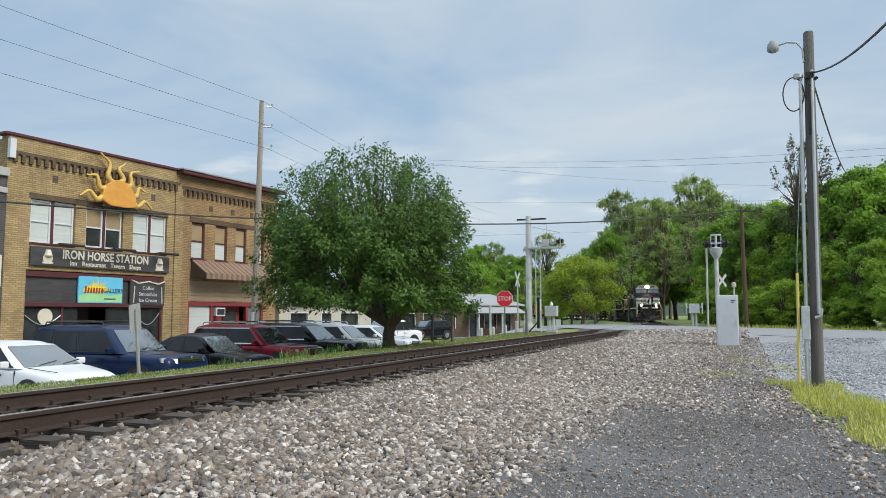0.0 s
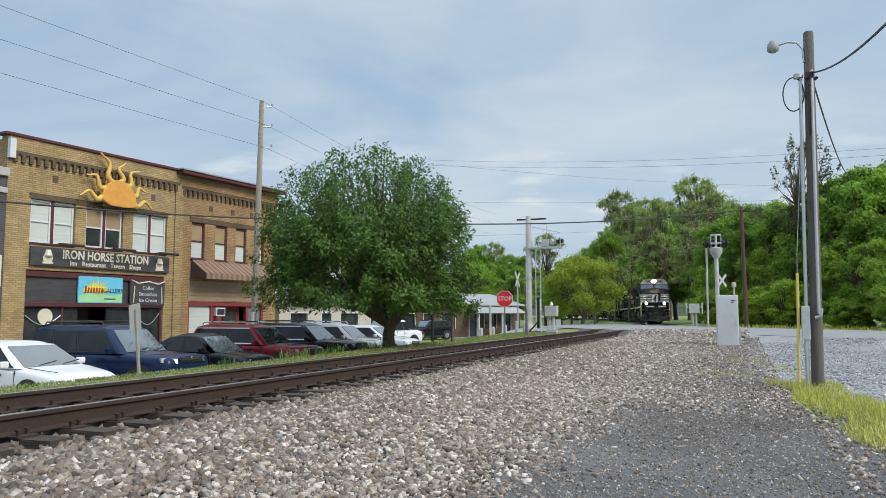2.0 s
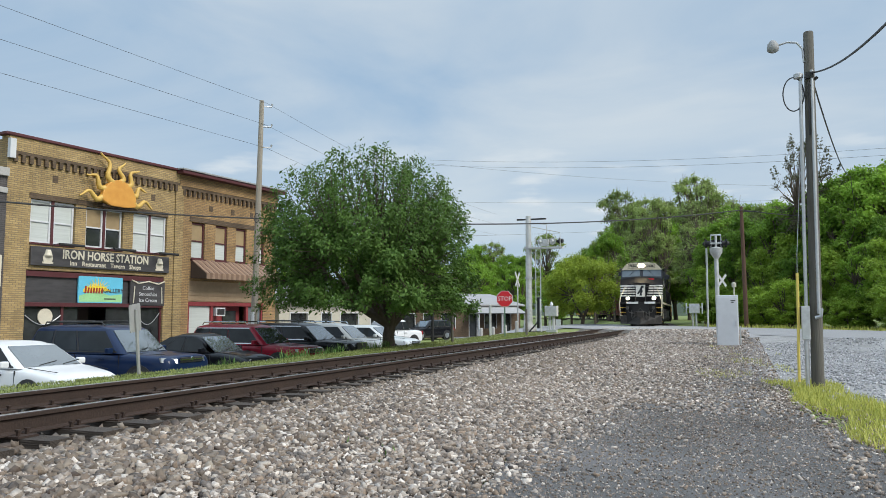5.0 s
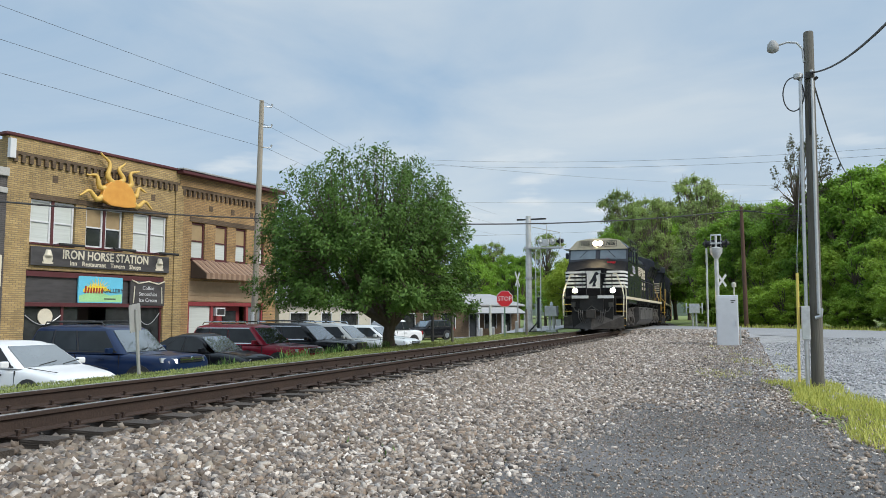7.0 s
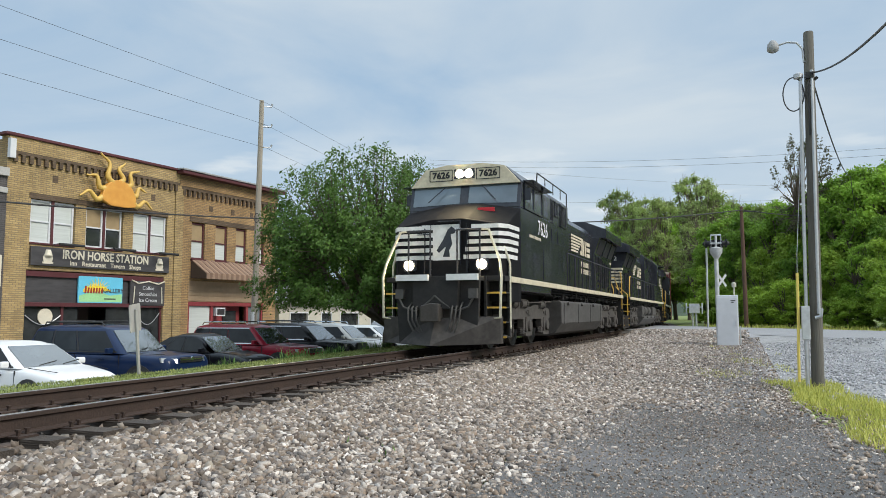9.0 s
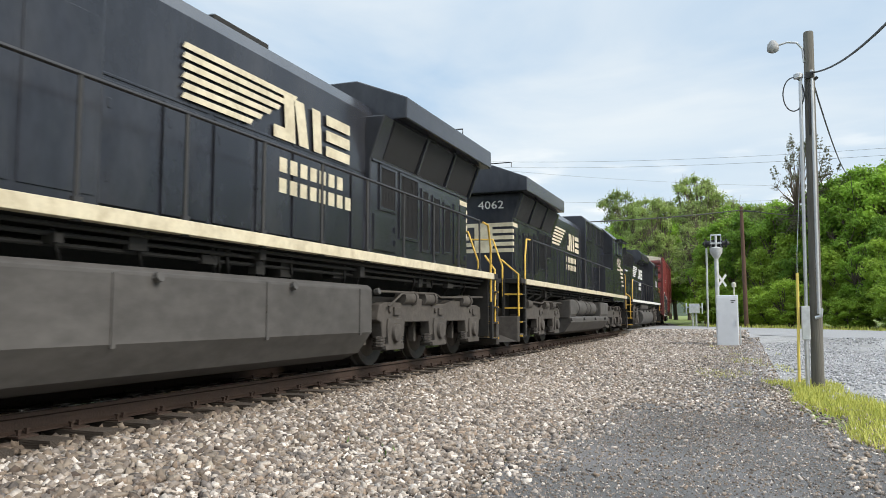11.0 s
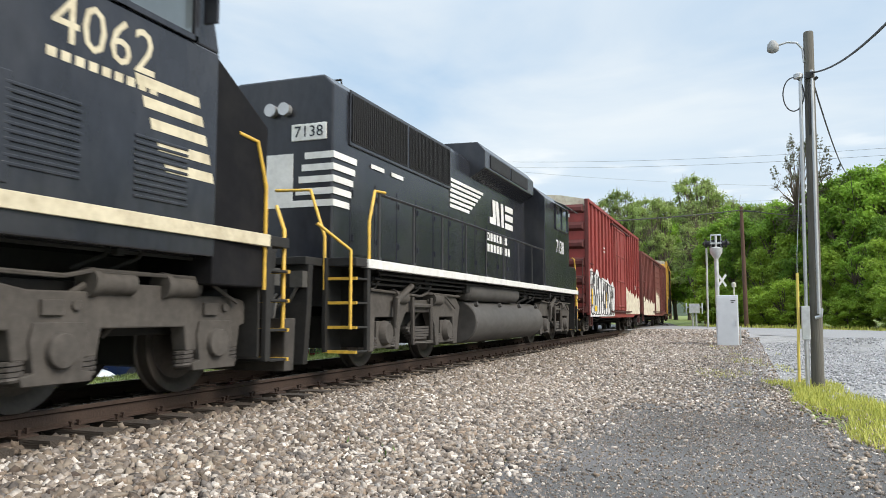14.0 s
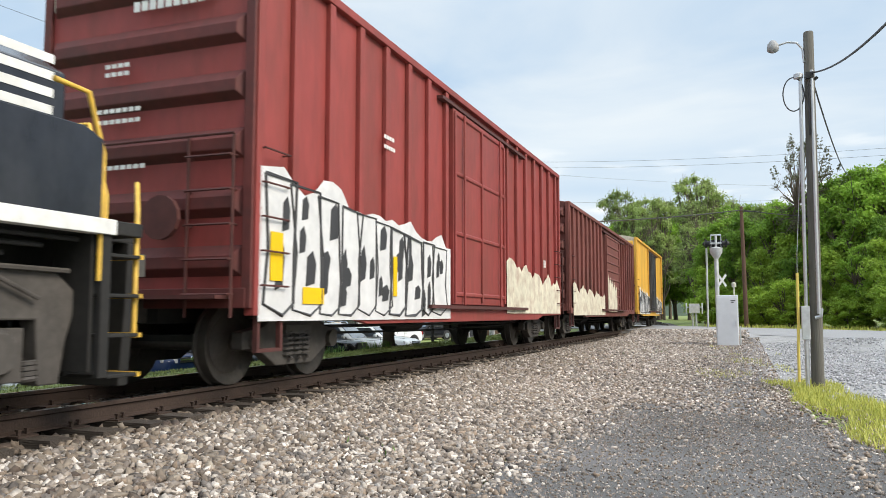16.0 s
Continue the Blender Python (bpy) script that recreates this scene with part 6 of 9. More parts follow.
sr = thing("crossing_signal", pose(-0.62, 34.0, gz(-0.62, 34.0)), "silver railway crossing signal mast with clustered lamps and crossbuck", "crossing signal")
part("mast", Geo().tube([(0, 0, -0.2), (0, 0, 3.6)], 0.085, 12), M["silverpaint"], sr, smooth=40)
part("collar", Geo().lathe([(0.09, 3.3), (0.24, 3.55), (0.26, 3.75), (0.12, 3.8)], 16), M["silverpaint"], sr, smooth=40)
part("crown", Geo().tube([(-0.45, 0, 3.95), (0.45, 0, 3.95)], 0.035, 8).tube([(0, -0.3, 3.95), (0, 0.3, 3.95)], 0.035, 8).tube([(0, 0, 3.6), (0, 0, 4.3)], 0.045, 8).tube([(-0.2, 0, 4.3), (0.2, 0, 4.3)], 0.03, 6)
     .tube([(-0.2, 0.1, 3.7), (-0.2, 0.1, 4.3)], 0.02, 6).tube([(0.2, 0.1, 3.7), (0.2, 0.1, 4.3)], 0.02, 6), M["silverpaint"], sr)
for x, y, r in ((-0.4, 0.05, 70), (0.4, 0.05, -70), (-0.12, 0.3, 180), (0.14, 0.3, 180)):
    flasher(sr, pose(x, y, 3.95, 0, 0, r) @ Matrix.Scale(0.62, 4))
crossbuck(sr, pose(0.2, 0.1, 2.4, 0, 0, 50) @ Matrix.Scale(0.56, 4), "silverpaint")
part("base", Geo().span(-0.2, 0.2, -0.2, 0.2, -0.2, 0.12), M["concrete"], sr)
part("gate_arm", Geo().tube([(-0.42, 0.6, 0.4), (-0.4, 0.6, 3.8)], 0.04, 8), M["silverpaint"], sr, "raised pale gate arm")
cb = thing("signal_cabinet", pose(-0.22, 29.7, -0.5), "tall white metal signal cabinet on a concrete pad", "cabinet")
part("case", Geo().span(-0.37, 0.37, -0.3, 0.35, 0.02, 2.02), M["white"], cb, "white painted steel case", bevel=0.02)
part("door", Geo().span(-0.34, 0.34, -0.315, -0.3, 0.1, 1.94), M["white"], cb, bevel=0.006)
part("handle", Geo().box(0.28, -0.33, 1.0, 0.03, 0.03, 0.18), M["galv"], cb)
part("label_bar", Geo().box(0.2, -0.318, 1.82, 0.16, 0.006, 0.03).box(0.18, -0.318, 1.76, 0.1, 0.006, 0.03), M["black"], cb)
part("pad", Geo().span(-0.5, 0.5, -0.4, 0.45, -0.3, 0.02), M["concrete"], cb)
part("antenna", Geo().tube([(0.25, 0.1, 2.0), (0.25, 0.1, 2.3)], 0.025, 8).lathe([(0.03, 2.3), (0.08, 2.33), (0.08, 2.45), (0.03, 2.5)], 12, Matrix.Translation((0.25, 0.1, 0))), M["cream_wall"], cb, "small antenna dome", smooth=40)
part("conduit", Geo().tube([(0.42, 0, 0.1), (0.42, 0, 0.9)], 0.03, 7), M["galv"], cb)
pd = thing("gate_mechanism", pose(-2.7, 59.1, gz(-2.7, 59.1)), "small silver gate mechanism on a twin post", "crossing gate")
part("post", Geo().tube([(-0.12, 0, -0.1), (-0.12, 0, 1.0)], 0.07, 8).tube([(0.12, 0, -0.1), (0.12, 0, 1.0)], 0.07, 8), M["silverpaint"], pd)
part("case", Geo().span(-0.36, 0.36, -0.25, 0.25, 0.95, 1.65), M["silverpaint"], pd, bevel=0.03)
part("side_arm", Geo().tube([(-0.55, -0.1, 0.9), (-0.55, -0.1, 1.7)], 0.05, 7).tube([(0.55, -0.1, 0.9), (0.55, -0.1, 1.7)], 0.05, 7).tube([(-0.55, -0.1, 1.4), (0.55, -0.1, 1.4)], 0.04, 7), M["white"], pd, "white counterweight arms")

sl = thing("cantilever_signal", pose(-11.5, 45.0, gz(-11.5, 45.0)), "tall silver cantilever crossing signal with ladder and lamp platform", "crossing signal")
part("mast", Geo().tube([(0, 0, -0.2), (0, 0, 5.2), (0, 0, 7.0)], [0.2, 0.18, 0.16], 14), M["silverpaint"], sl, "silver mast", smooth=40)
part("base", Geo().lathe([(0.42, -0.2), (0.4, 0.2), (0.24, 0.5), (0.2, 0.6)], 14), M["concrete"], sl)
part("collar", Geo().tube([(0, 0, 5.0), (0, 0, 5.12)], 0.26, 14).tube([(0, 0, 3.2), (0, 0, 3.3)], 0.24, 14), M["galv"], sl)
g = Geo().tube([(0.45, -0.1, 0), (0.45, -0.1, 5.7)], 0.03, 6).tube([(0.75, -0.1, 0), (0.75, -0.1, 5.7)], 0.03, 6)
for k in range(18):
    g.tube([(0.45, -0.1, 0.3 + 0.3 * k), (0.75, -0.1, 0.3 + 0.3 * k)], 0.014, 5)
part("ladder", g, M["silverpaint"], sl, "silver ladder")
part("platform", Geo().span(0.1, 2.1, -0.3, 0.3, 5.0, 5.08), M["silverpaint"], sl)
part("platform_rail", Geo().tube([(0.3, -0.3, 6.3), (2.0, -0.3, 5.9), (2.0, -0.3, 5.0)], 0.025, 6).tube([(0.0, 0, 6.6), (1.2, -0.3, 6.4), (1.2, -0.3, 5.0)], 0.025, 6), M["silverpaint"], sl)
part("crossarm", Geo().box(0.2, 0, 6.8, 1.8, 0.09, 0.09), M["black"], sl, "dark top crossarm")
for x, y, r in ((0.75, -0.1, 160), (1.12, 0.1, -75), (1.5, -0.12, 165), (1.85, 0.05, 95), (1.95, -0.15, 80)):
    flasher(sl, pose(x, y, 5.42, 0, 0, r) @ Matrix.Scale(0.68, 4), "silverpaint" if x < 1.8 else "black")
part("box", Geo().box(1.0, 0, 5.35, 0.5, 0.3, 0.4), M["silverpaint"], sl, bevel=0.02)
xb = thing("crossbuck_sign", pose(-14.1, 52, gz(-14.1, 52)), "white crossbuck seen beside the signal mast", "sign")
part("post", Geo().tube([(0, 0, 0), (0, 0, 3.6)], 0.05, 8), M["galv"], xb)
crossbuck(xb, pose(0, 0, 3.5, 0, 0, 88) @ Matrix.Scale(1.1, 4), "silverpaint")
cs = thing("relay_case", pose(-9.8, 43.5, gz(-9.8, 43.5)), "silver relay case on a pedestal beside the crossing", "cabinet")
part("pedestal", Geo().tube([(-0.1, 0, -0.1), (-0.1, 0, 0.9)], 0.08, 8).tube([(0.12, 0, -0.1), (0.12, 0, 0.9)], 0.08, 8).span(-0.3, 0.3, -0.2, 0.2, -0.1, 0.15), M["silverpaint"], cs)
part("case", Geo().span(-0.35, 0.35, -0.25, 0.25, 0.9, 1.5), M["silverpaint"], cs, bevel=0.03)
part("finial", Geo().lathe([(0.05, 1.5), (0.11, 1.58), (0.06, 1.7), (0.02, 1.74)], 10), M["silverpaint"], cs)
part("gate_arm", Geo().tube([(-0.85, 0.3, 0.2), (-0.82, 0.3, 2.0)], 0.09, 6), M["black"], cs, "dark folded gate arm")
part("brace", Geo().tube([(-1.4, 0.3, 0.0), (-0.85, 0.3, 0.6)], 0.05, 6), M["black"], cs)
part("gate_stripe", Geo().tube([(-0.72, 0.2, 0.2), (-0.7, 0.2, 1.9)], 0.035, 6), M["white"], cs)
part("notice", Geo().box(0.45, -0.3, 0.55, 0.3, 0.02, 0.35), M["white"], cs, "small white notice")


def octagon(r, y0, y1):
    return Geo().extrude([(r * math.cos(radians(22.5 + 45 * k)), r * math.sin(radians(22.5 + 45 * k))) for k in range(8)], "y", y0, y1)


ss = thing("stop_sign", pose(-10.07, 34.8, gz(-10.2, 34.8), 0, 0, 20), "red octagonal stop sign on a green metal post", "stop sign")
zc = 1.56 - gz(-10.2, 34.8)
part("post", Geo().span(-0.03, 0.03, 0.0, 0.04, -0.1, zc + 0.3), surface("green_post", (0.10, 0.17, 0.12), 0.6, vary=0.2, bump=0.05), ss)
part("border", octagon(0.41, -0.004, 0.0), M["white"], ss, m=pose(0, 0, zc))
part("plate", octagon(0.385, -0.012, -0.004), M["red"], ss, m=pose(0, 0, zc))
lettering("lettering", "STOP", 0.29, M["white"], ss, pose(0, -0.013, zc, 90, 0, 0), "white capital letters", squeeze=0.95)
pg = thing("parking_sign", pose(-10.93, 12.06, -0.36, 0, -8, 100), "small sign seen from behind on a leaning steel post", "sign")
part("post", Geo().span(-0.035, 0.035, -0.02, 0.02, -0.1, 1.3), M["roofing"], pg, bevel=0.005)
part("plate", Geo().extrude([(-0.17, 0.86), (0.17, 0.86), (0.19, 0.9), (0.19, 1.36), (0.17, 1.4), (-0.17, 1.4), (-0.19, 1.36), (-0.19, 0.9)], "y", 0.022, 0.032), M["roofing"], pg, "grey back of the plate")
for x, y, h, mt, lb in ((-10.4, 28.5, 1.9, "polewood", "short grey wooden post by the verge"), (-11.9, 30.2, 2.3, "black", "dark metal sign post by the verge"), (-11.0, 35.5, 1.5, "silverpaint", "pale marker post beside the track"), (-9.6, 37.0, 1.3, "polewood", "weathered marker post beside the track")):
    po = thing("post", pose(x, y, gz(x, y)), lb, "post")
    part("shaft", Geo().tube([(0, 0, -0.2), (0, 0, h)], 0.06, 8), M[mt], po)
for k in range(4):
    x, y = -13.4 + 0.5 * k, 41.5 + 0.7 * k
    bl = thing("bollard", pose(x, y, gz(x, y)), "small pale bollard near the crossing", "bollard", "bollards near the crossing")
    part("shaft", Geo().tube([(0, 0, -0.1), (0, 0, 0.75), (0, 0, 0.8)], [0.1, 0.1, 0.06], 10), M["concrete"], bl)
# ---- train: in each unit's own space the front looks along -y and z = 0 is the rail top ----
M["loco"] = surface("locomotive_black_paint", (0.019, 0.021, 0.028), 0.24, vary=0.35, grain=9, blotch=0.7, bump=0.025, spec=0.55, dirt=(0.062, 0.062, 0.066), dirt_amount=0.35, stretch=(1, 1, 0.5))
M["matte"] = surface("anti_glare_black", (0.008, 0.008, 0.0095), 0.75, vary=0.3, grain=9, blotch=0.9, bump=0.03, spec=0.12, dirt=(0.03, 0.028, 0.027), dirt_amount=0.3)
M["plow"] = surface("grimy_black_plow", (0.04, 0.036, 0.033), 0.65, vary=0.35, grain=10, blotch=1.2, bump=0.05, spec=0.3, dirt=(0.10, 0.09, 0.08), dirt_amount=0.5)
M["grille"] = surface("radiator_grille", (0.010, 0.010, 0.011), 0.7, vary=0.4, grain=60, blotch=2, bump=0.3)
M["frame"] = surface("dusty_underframe", (0.011, 0.0105, 0.010), 0.8, vary=0.4, grain=14, blotch=1.6, bump=0.2, dirt=(0.035, 0.032, 0.029), dirt_amount=0.3)
M["truck"] = surface("dusty_truck_casting", (0.065, 0.058, 0.052), 0.85, vary=0.35, grain=12, blotch=2.0, bump=0.25, dirt=(0.035, 0.031, 0.028), dirt_amount=0.6)
M["tank"] = surface("dusty_fuel_tank", (0.07, 0.066, 0.063), 0.75, vary=0.3, grain=8, blotch=1.0, bump=0.08, dirt=(0.03, 0.028, 0.026), dirt_amount=0.5, stretch=(1, 0.5, 1))
M["cream"] = surface("cream_stripe", (0.60, 0.54, 0.40), 0.55, vary=0.12, grain=14, blotch=2, bump=0.03, dirt=(0.25, 0.19, 0.11), dirt_amount=0.45)
M["loco_white"] = surface("white_stripe", (0.70, 0.70, 0.68), 0.5, vary=0.1, grain=14, blotch=2, bump=0.03, dirt=(0.3, 0.29, 0.27), dirt_amount=0.3)
M["wheel"] = surface("wheel_steel", (0.065, 0.057, 0.05), 0.55, metal=0.4, vary=0.3, grain=20, blotch=3, bump=0.1)
M["spring"] = surface("coil_spring", (0.06, 0.054, 0.05), 0.7, vary=0.3, bump=0.1)
# cab glass: lightened base imitates reflected sky and light from the far windows
M["glass"] = surface("cab_glass_painted_reflection", (0.13, 0.16, 0.18), 0.06, metal=0.3, vary=0.2, grain=2, blotch=1, bump=0, spec=0.9)
M["railyel"] = surface("yellow_handrail", (0.66, 0.41, 0.06), 0.5, vary=0.2, grain=14, blotch=4, bump=0.03, dirt=(0.25, 0.15, 0.06), dirt_amount=0.4)
M["hose"] = surface("dusty_rubber_hose", (0.06, 0.057, 0.052), 0.7, vary=0.3, bump=0.05)
M["raildark"] = surface("black_handrail", (0.025, 0.025, 0.027), 0.5, vary=0.2, bump=0.03)
M["railcream"] = surface("pale_handrail", (0.55, 0.52, 0.40), 0.5, vary=0.2, bump=0.03)
M["lamp_warm"] = glow("headlamp_lit", (1.0, 0.80, 0.48), 420)
M["lamp_off"] = surface("lamp_glass", (0.5, 0.5, 0.5), 0.1, metal=0.6, vary=0.1, bump=0)
M["boxred"] = surface("boxcar_red", (0.25, 0.041, 0.036), 0.6, vary=0.22, grain=7, blotch=0.5, bump=0.08, dirt=(0.12, 0.035, 0.025), dirt_amount=0.5, stretch=(1, 1, 0.35))
M["boxred_old"] = surface("boxcar_brown", (0.15, 0.042, 0.033), 0.7, vary=0.3, grain=7, blotch=0.5, bump=0.1, dirt=(0.07, 0.028, 0.022), dirt_amount=0.6, stretch=(1, 1, 0.3))
# boxcar red for the ends: their shade painted into the base, plus grime
M["boxred_end"] = surface("boxcar_red_shaded_grimy", (0.11, 0.022, 0.019), 0.7, vary=0.3, grain=7, blotch=0.7, bump=0.1, dirt=(0.05, 0.018, 0.015), dirt_amount=0.6)
M["boxyel"] = surface("boxcar_yellow", (0.62, 0.34, 0.045), 0.6, vary=0.18, grain=7, blotch=0.5, bump=0.08, dirt=(0.25, 0.14, 0.05), dirt_amount=0.4, stretch=(1, 1, 0.35))
M["boxend_dark"] = surface("boxcar_dark_brown", (0.075, 0.022, 0.019), 0.7, vary=0.3, grain=7, blotch=0.8, bump=0.1)
M["paintwhite"] = surface("sprayed_silver_paint", (0.62, 0.62, 0.62), 0.6, vary=0.14, grain=5, blotch=1.4, bump=0.02, dirt=(0.42, 0.42, 0.44), dirt_amount=0.4)
M["paintcream"] = surface("sprayed_cream_paint", (0.62, 0.58, 0.46), 0.6, vary=0.2, grain=5, blotch=1.4, bump=0.02, dirt=(0.3, 0.16, 0.12), dirt_amount=0.6)
M["paintblack"] = surface("sprayed_black_paint", (0.035, 0.035, 0.038), 0.6, vary=0.25, grain=5, blotch=2, bump=0.02)
M["reflector"] = surface("reflector_yellow", (0.75, 0.48, 0.01), 0.4, vary=0.08, bump=0)

R_LOCO, R_CAR = 0.52, 0.48
WHEELS = []      # wheelset, its unit, place along the unit, radius


def wheelset_mesh(r, gauge_off=0.7525):
    g = Geo()
    for sx in (-1, 1):
        prof = [(0.10, -0.09), (0.12, -0.07), (r * 0.72, -0.02), (r * 0.86, -0.06), (r, -0.065), (r, 0.055), (r + 0.028, 0.065), (r + 0.028, 0.09), (r * 0.84, 0.085), (r * 0.5, 0.03), (0.14, 0.09)]
        g.lathe([(a, b) for a, b in prof], 28, Matrix.Translation((sx * gauge_off, 0, 0)) @ Matrix.Rotation(radians(-90 * sx), 4, "Y"))
    g.tube([(-1.05, 0, 0), (1.05, 0, 0)], 0.085, 10)
    return g


def wheelset(unit, y, r, cache={}):
    if r not in cache:
        cache[r] = wheelset_mesh(r).mesh("wheelset", 40)
    ob = part("wheelset", cache[r], M["wheel"], unit, "worn steel wheelset", m=pose(0, y, r))
    WHEELS.append((ob, unit, y, r))
    return ob


def coil(g, x, y, z0, z1, r, turns=5, wire=0.022):
    n = turns * 8
    g.tube([(x + r * math.cos(TAU * k / 8), y + r * math.sin(TAU * k / 8), z0 + (z1 - z0) * k / n) for k in range(n + 1)], wire, 5)


def loco_truck(unit, y, axles, r, wheelbase):
    """A cast truck: two side frames with drop pedestals, springs, journal boxes, brake cylinders; the wheels roll under it."""
    ys = [y + wheelbase * (k - (axles - 1) / 2) for k in range(axles)]
    for a in ys:
        wheelset(unit, a, r)
    lo, hi = ys[0] - 0.62, ys[-1] + 0.62
    for sx in (-1, 1):
        x0, x1 = sorted((sx * 1.06, sx * 1.24))
        g = Geo()
        # frame beam: arched between the axles
        prof = [(lo, 0.74), (lo + 0.1, 0.98)]
        for i, a in enumerate(ys):
            prof += [(a - 0.30, 1.02), (a + 0.30, 1.02)]
            if i < axles - 1:
                prof += [(a + wheelbase / 2 - 0.25, 1.10), (a + wheelbase / 2 + 0.25, 1.10)]
        prof += [(hi - 0.1, 0.98), (hi, 0.74)]
        for i, a in reversed(list(enumerate(ys))):
            prof += [(a + 0.46, 0.70), (a + 0.42, 0.46), (a + 0.27, 0.46), (a + 0.25, 0.72), (a - 0.25, 0.72), (a - 0.27, 0.46), (a - 0.42, 0.46), (a - 0.46, 0.70)]
        if axles == 2:
            # an arched frame with a leg on each side of every axle
            a, b = ys
            prof = [(a - 0.78, 0.98), (a - 0.55, 1.16), (a + 0.2, 1.2), (a + 0.75, 1.08), (b - 0.75, 1.08), (b - 0.2, 1.2), (b + 0.55, 1.16), (b + 0.78, 0.98),
                    (b + 0.66, 0.62), (b + 0.6, 0.26), (b + 0.4, 0.26), (b + 0.36, 0.78), (b - 0.36, 0.78), (b - 0.4, 0.26), (b - 0.54, 0.26), (b - 0.6, 0.62), (b - 0.82, 0.86),
                    (a + 0.82, 0.86), (a + 0.6, 0.62), (a + 0.54, 0.26), (a + 0.4, 0.26), (a + 0.36, 0.78), (a - 0.36, 0.78), (a - 0.4, 0.26), (a - 0.6, 0.26), (a - 0.66, 0.62)]
        g.extrude(prof, "x", x0, x1)
        fr = part("side_frame", g, M["truck"], unit, "dusty cast side frame", bevel=0.015)
        if axles == 2:
            h, c = Geo(), (ys[0] + ys[1]) / 2
            h.tube([(sx * 1.3, c - 0.42, 1.12), (sx * 1.31, c - 0.42, 0.34), (sx * 1.31, c + 0.42, 0.34), (sx * 1.3, c + 0.42, 1.12)], 0.04, 6)
            h.tube([(sx * 1.3, c - 0.42, 0.98), (sx * 1.3, c + 0.42, 0.98)], 0.035, 6)
            part("swing_hanger", h, M["truck"], fr, "U-shaped swing hanger")
            h = Geo()
            for q in range(5):
                h.box(sx * 1.2, c, 0.42 + 0.045 * q, 0.14, 0.6 + 0.16 * q, 0.036)
            part("leaf_spring", h, M["spring"], fr, "stack of leaf springs")
            h = Geo().tube([(sx * 1.34, c + 0.55, 1.3), (sx * 1.34, c + 1.15, 1.05), (sx * 1.34, c + 1.2, 0.62)], [0.05, 0.06, 0.04], 8)
            part("damper", h, M["truck"], fr, "slanted damper strut", smooth=40)
            h = Geo()
            for q in ys:
                h.lathe([(0.02, 0.1), (0.15, 0.1), (0.19, 0.04), (0.2, 0.0)], 18, Matrix.Translation((sx * 1.22, q, 0.53)) @ Matrix.Rotation(radians(90 * sx), 4, "Y"))
            part("axle_cover", h, M["truck"], fr, "round bearing covers", smooth=40)
        j = Geo()
        for a in ys:
            if axles == 2:
                j.span(*sorted((sx * 1.04, sx * 1.22)), a - 0.27, a + 0.27, 0.3, 0.72)
                continue
            j.extrude([(a - 0.25, 0.76), (a + 0.25, 0.76), (a + 0.29, 0.62), (a + 0.24, 0.36), (a + 0.36, 0.34), (a + 0.34, 0.26), (a - 0.34, 0.26), (a - 0.36, 0.34), (a - 0.24, 0.36), (a - 0.29, 0.62)], "x", *sorted((sx * 1.02, sx * 1.27)))
            j.tube([(sx * 1.25, a, 0.53), (sx * 1.33, a, 0.53), (sx * 1.34, a, 0.53)], [0.155, 0.145, 0.05], 16)
            j.tube([(sx * 1.22, a - 0.17, 0.9), (sx * 1.27, a - 0.17, 0.9)], 0.05, 8)
            j.box(sx * 1.25, a + 0.08, 0.88, 0.05, 0.22, 0.13)
        part("journal_box", j, M["truck"], fr, bevel=0.008, smooth=35)
        s = Geo()
        for i, a in enumerate(ys):
            for e in (-0.36, 0.36):
                coil(s, sx * 1.15, a + e, 0.30, 0.47, 0.085, 4)
        part("spring", s, M["spring"], fr, "coil springs")
        b = Geo()
        for i, a in enumerate(ys):
            e = a + (0.55 if i == 0 else -0.55)
            b.tube([(sx * 1.22, e - 0.25, 1.10), (sx * 1.22, e + 0.18, 1.10)], 0.11, 14)
            b.tube([(sx * 1.22, e + 0.18, 1.10), (sx * 1.22, e + 0.26, 1.10)], [0.13, 0.13], 14)
            b.tube([(sx * 1.2, e + 0.26, 1.08), (sx * 1.16, e + 0.6, 0.88), (sx * 1.0, e + 0.75, 0.62)], 0.03, 6)
            b.box(sx * 0.95, a - 0.56, 0.55, 0.1, 0.09, 0.4)
        b.tube([(sx * 1.28, lo, 1.18), (sx * 1.28, (lo + hi) / 2 - 0.3, 1.20), (sx * 1.28, (lo + hi) / 2, 1.14), (sx * 1.28, hi, 1.2)], 0.022, 6)
        b.tube([(sx * 1.3, lo + 0.3, 0.95), (sx * 1.3, lo + 0.8, 1.16), (sx * 1.26, lo + 1.4, 1.2)], 0.018, 6)
        part("brake_gear", b, M["truck"], fr, "brake cylinders and pipes", smooth=40)
    core = Geo()
    core.span(-0.95, 0.95, lo + 0.4, hi - 0.4, 0.62, 1.12)
    for a in ys:
        core.span(-0.6, 0.6, a - 0.35, a + 0.45, 0.3, 0.8)
    part("truck_bolster", core, M["frame"], unit, bevel=0.02)


def panel(g, sx, xw, y0, y1, z0, z1, t=0.012):
    """A thin raised panel on a side wall."""
    g.span(*sorted((sx * xw, sx * (xw + t))), y0, y1, z0, z1)


def slanted(g, sx, xw, y0, y1, z0, z1, slant, t=0.005):
    """A raised parallelogram on a side wall, its upper edge pushed along by slant."""
    a, b = sorted((sx * xw, sx * (xw + t)))
    g.extrude([(y0, z0), (y1, z0), (y1 + slant, z1), (y0 + slant, z1)], "x", a, b)


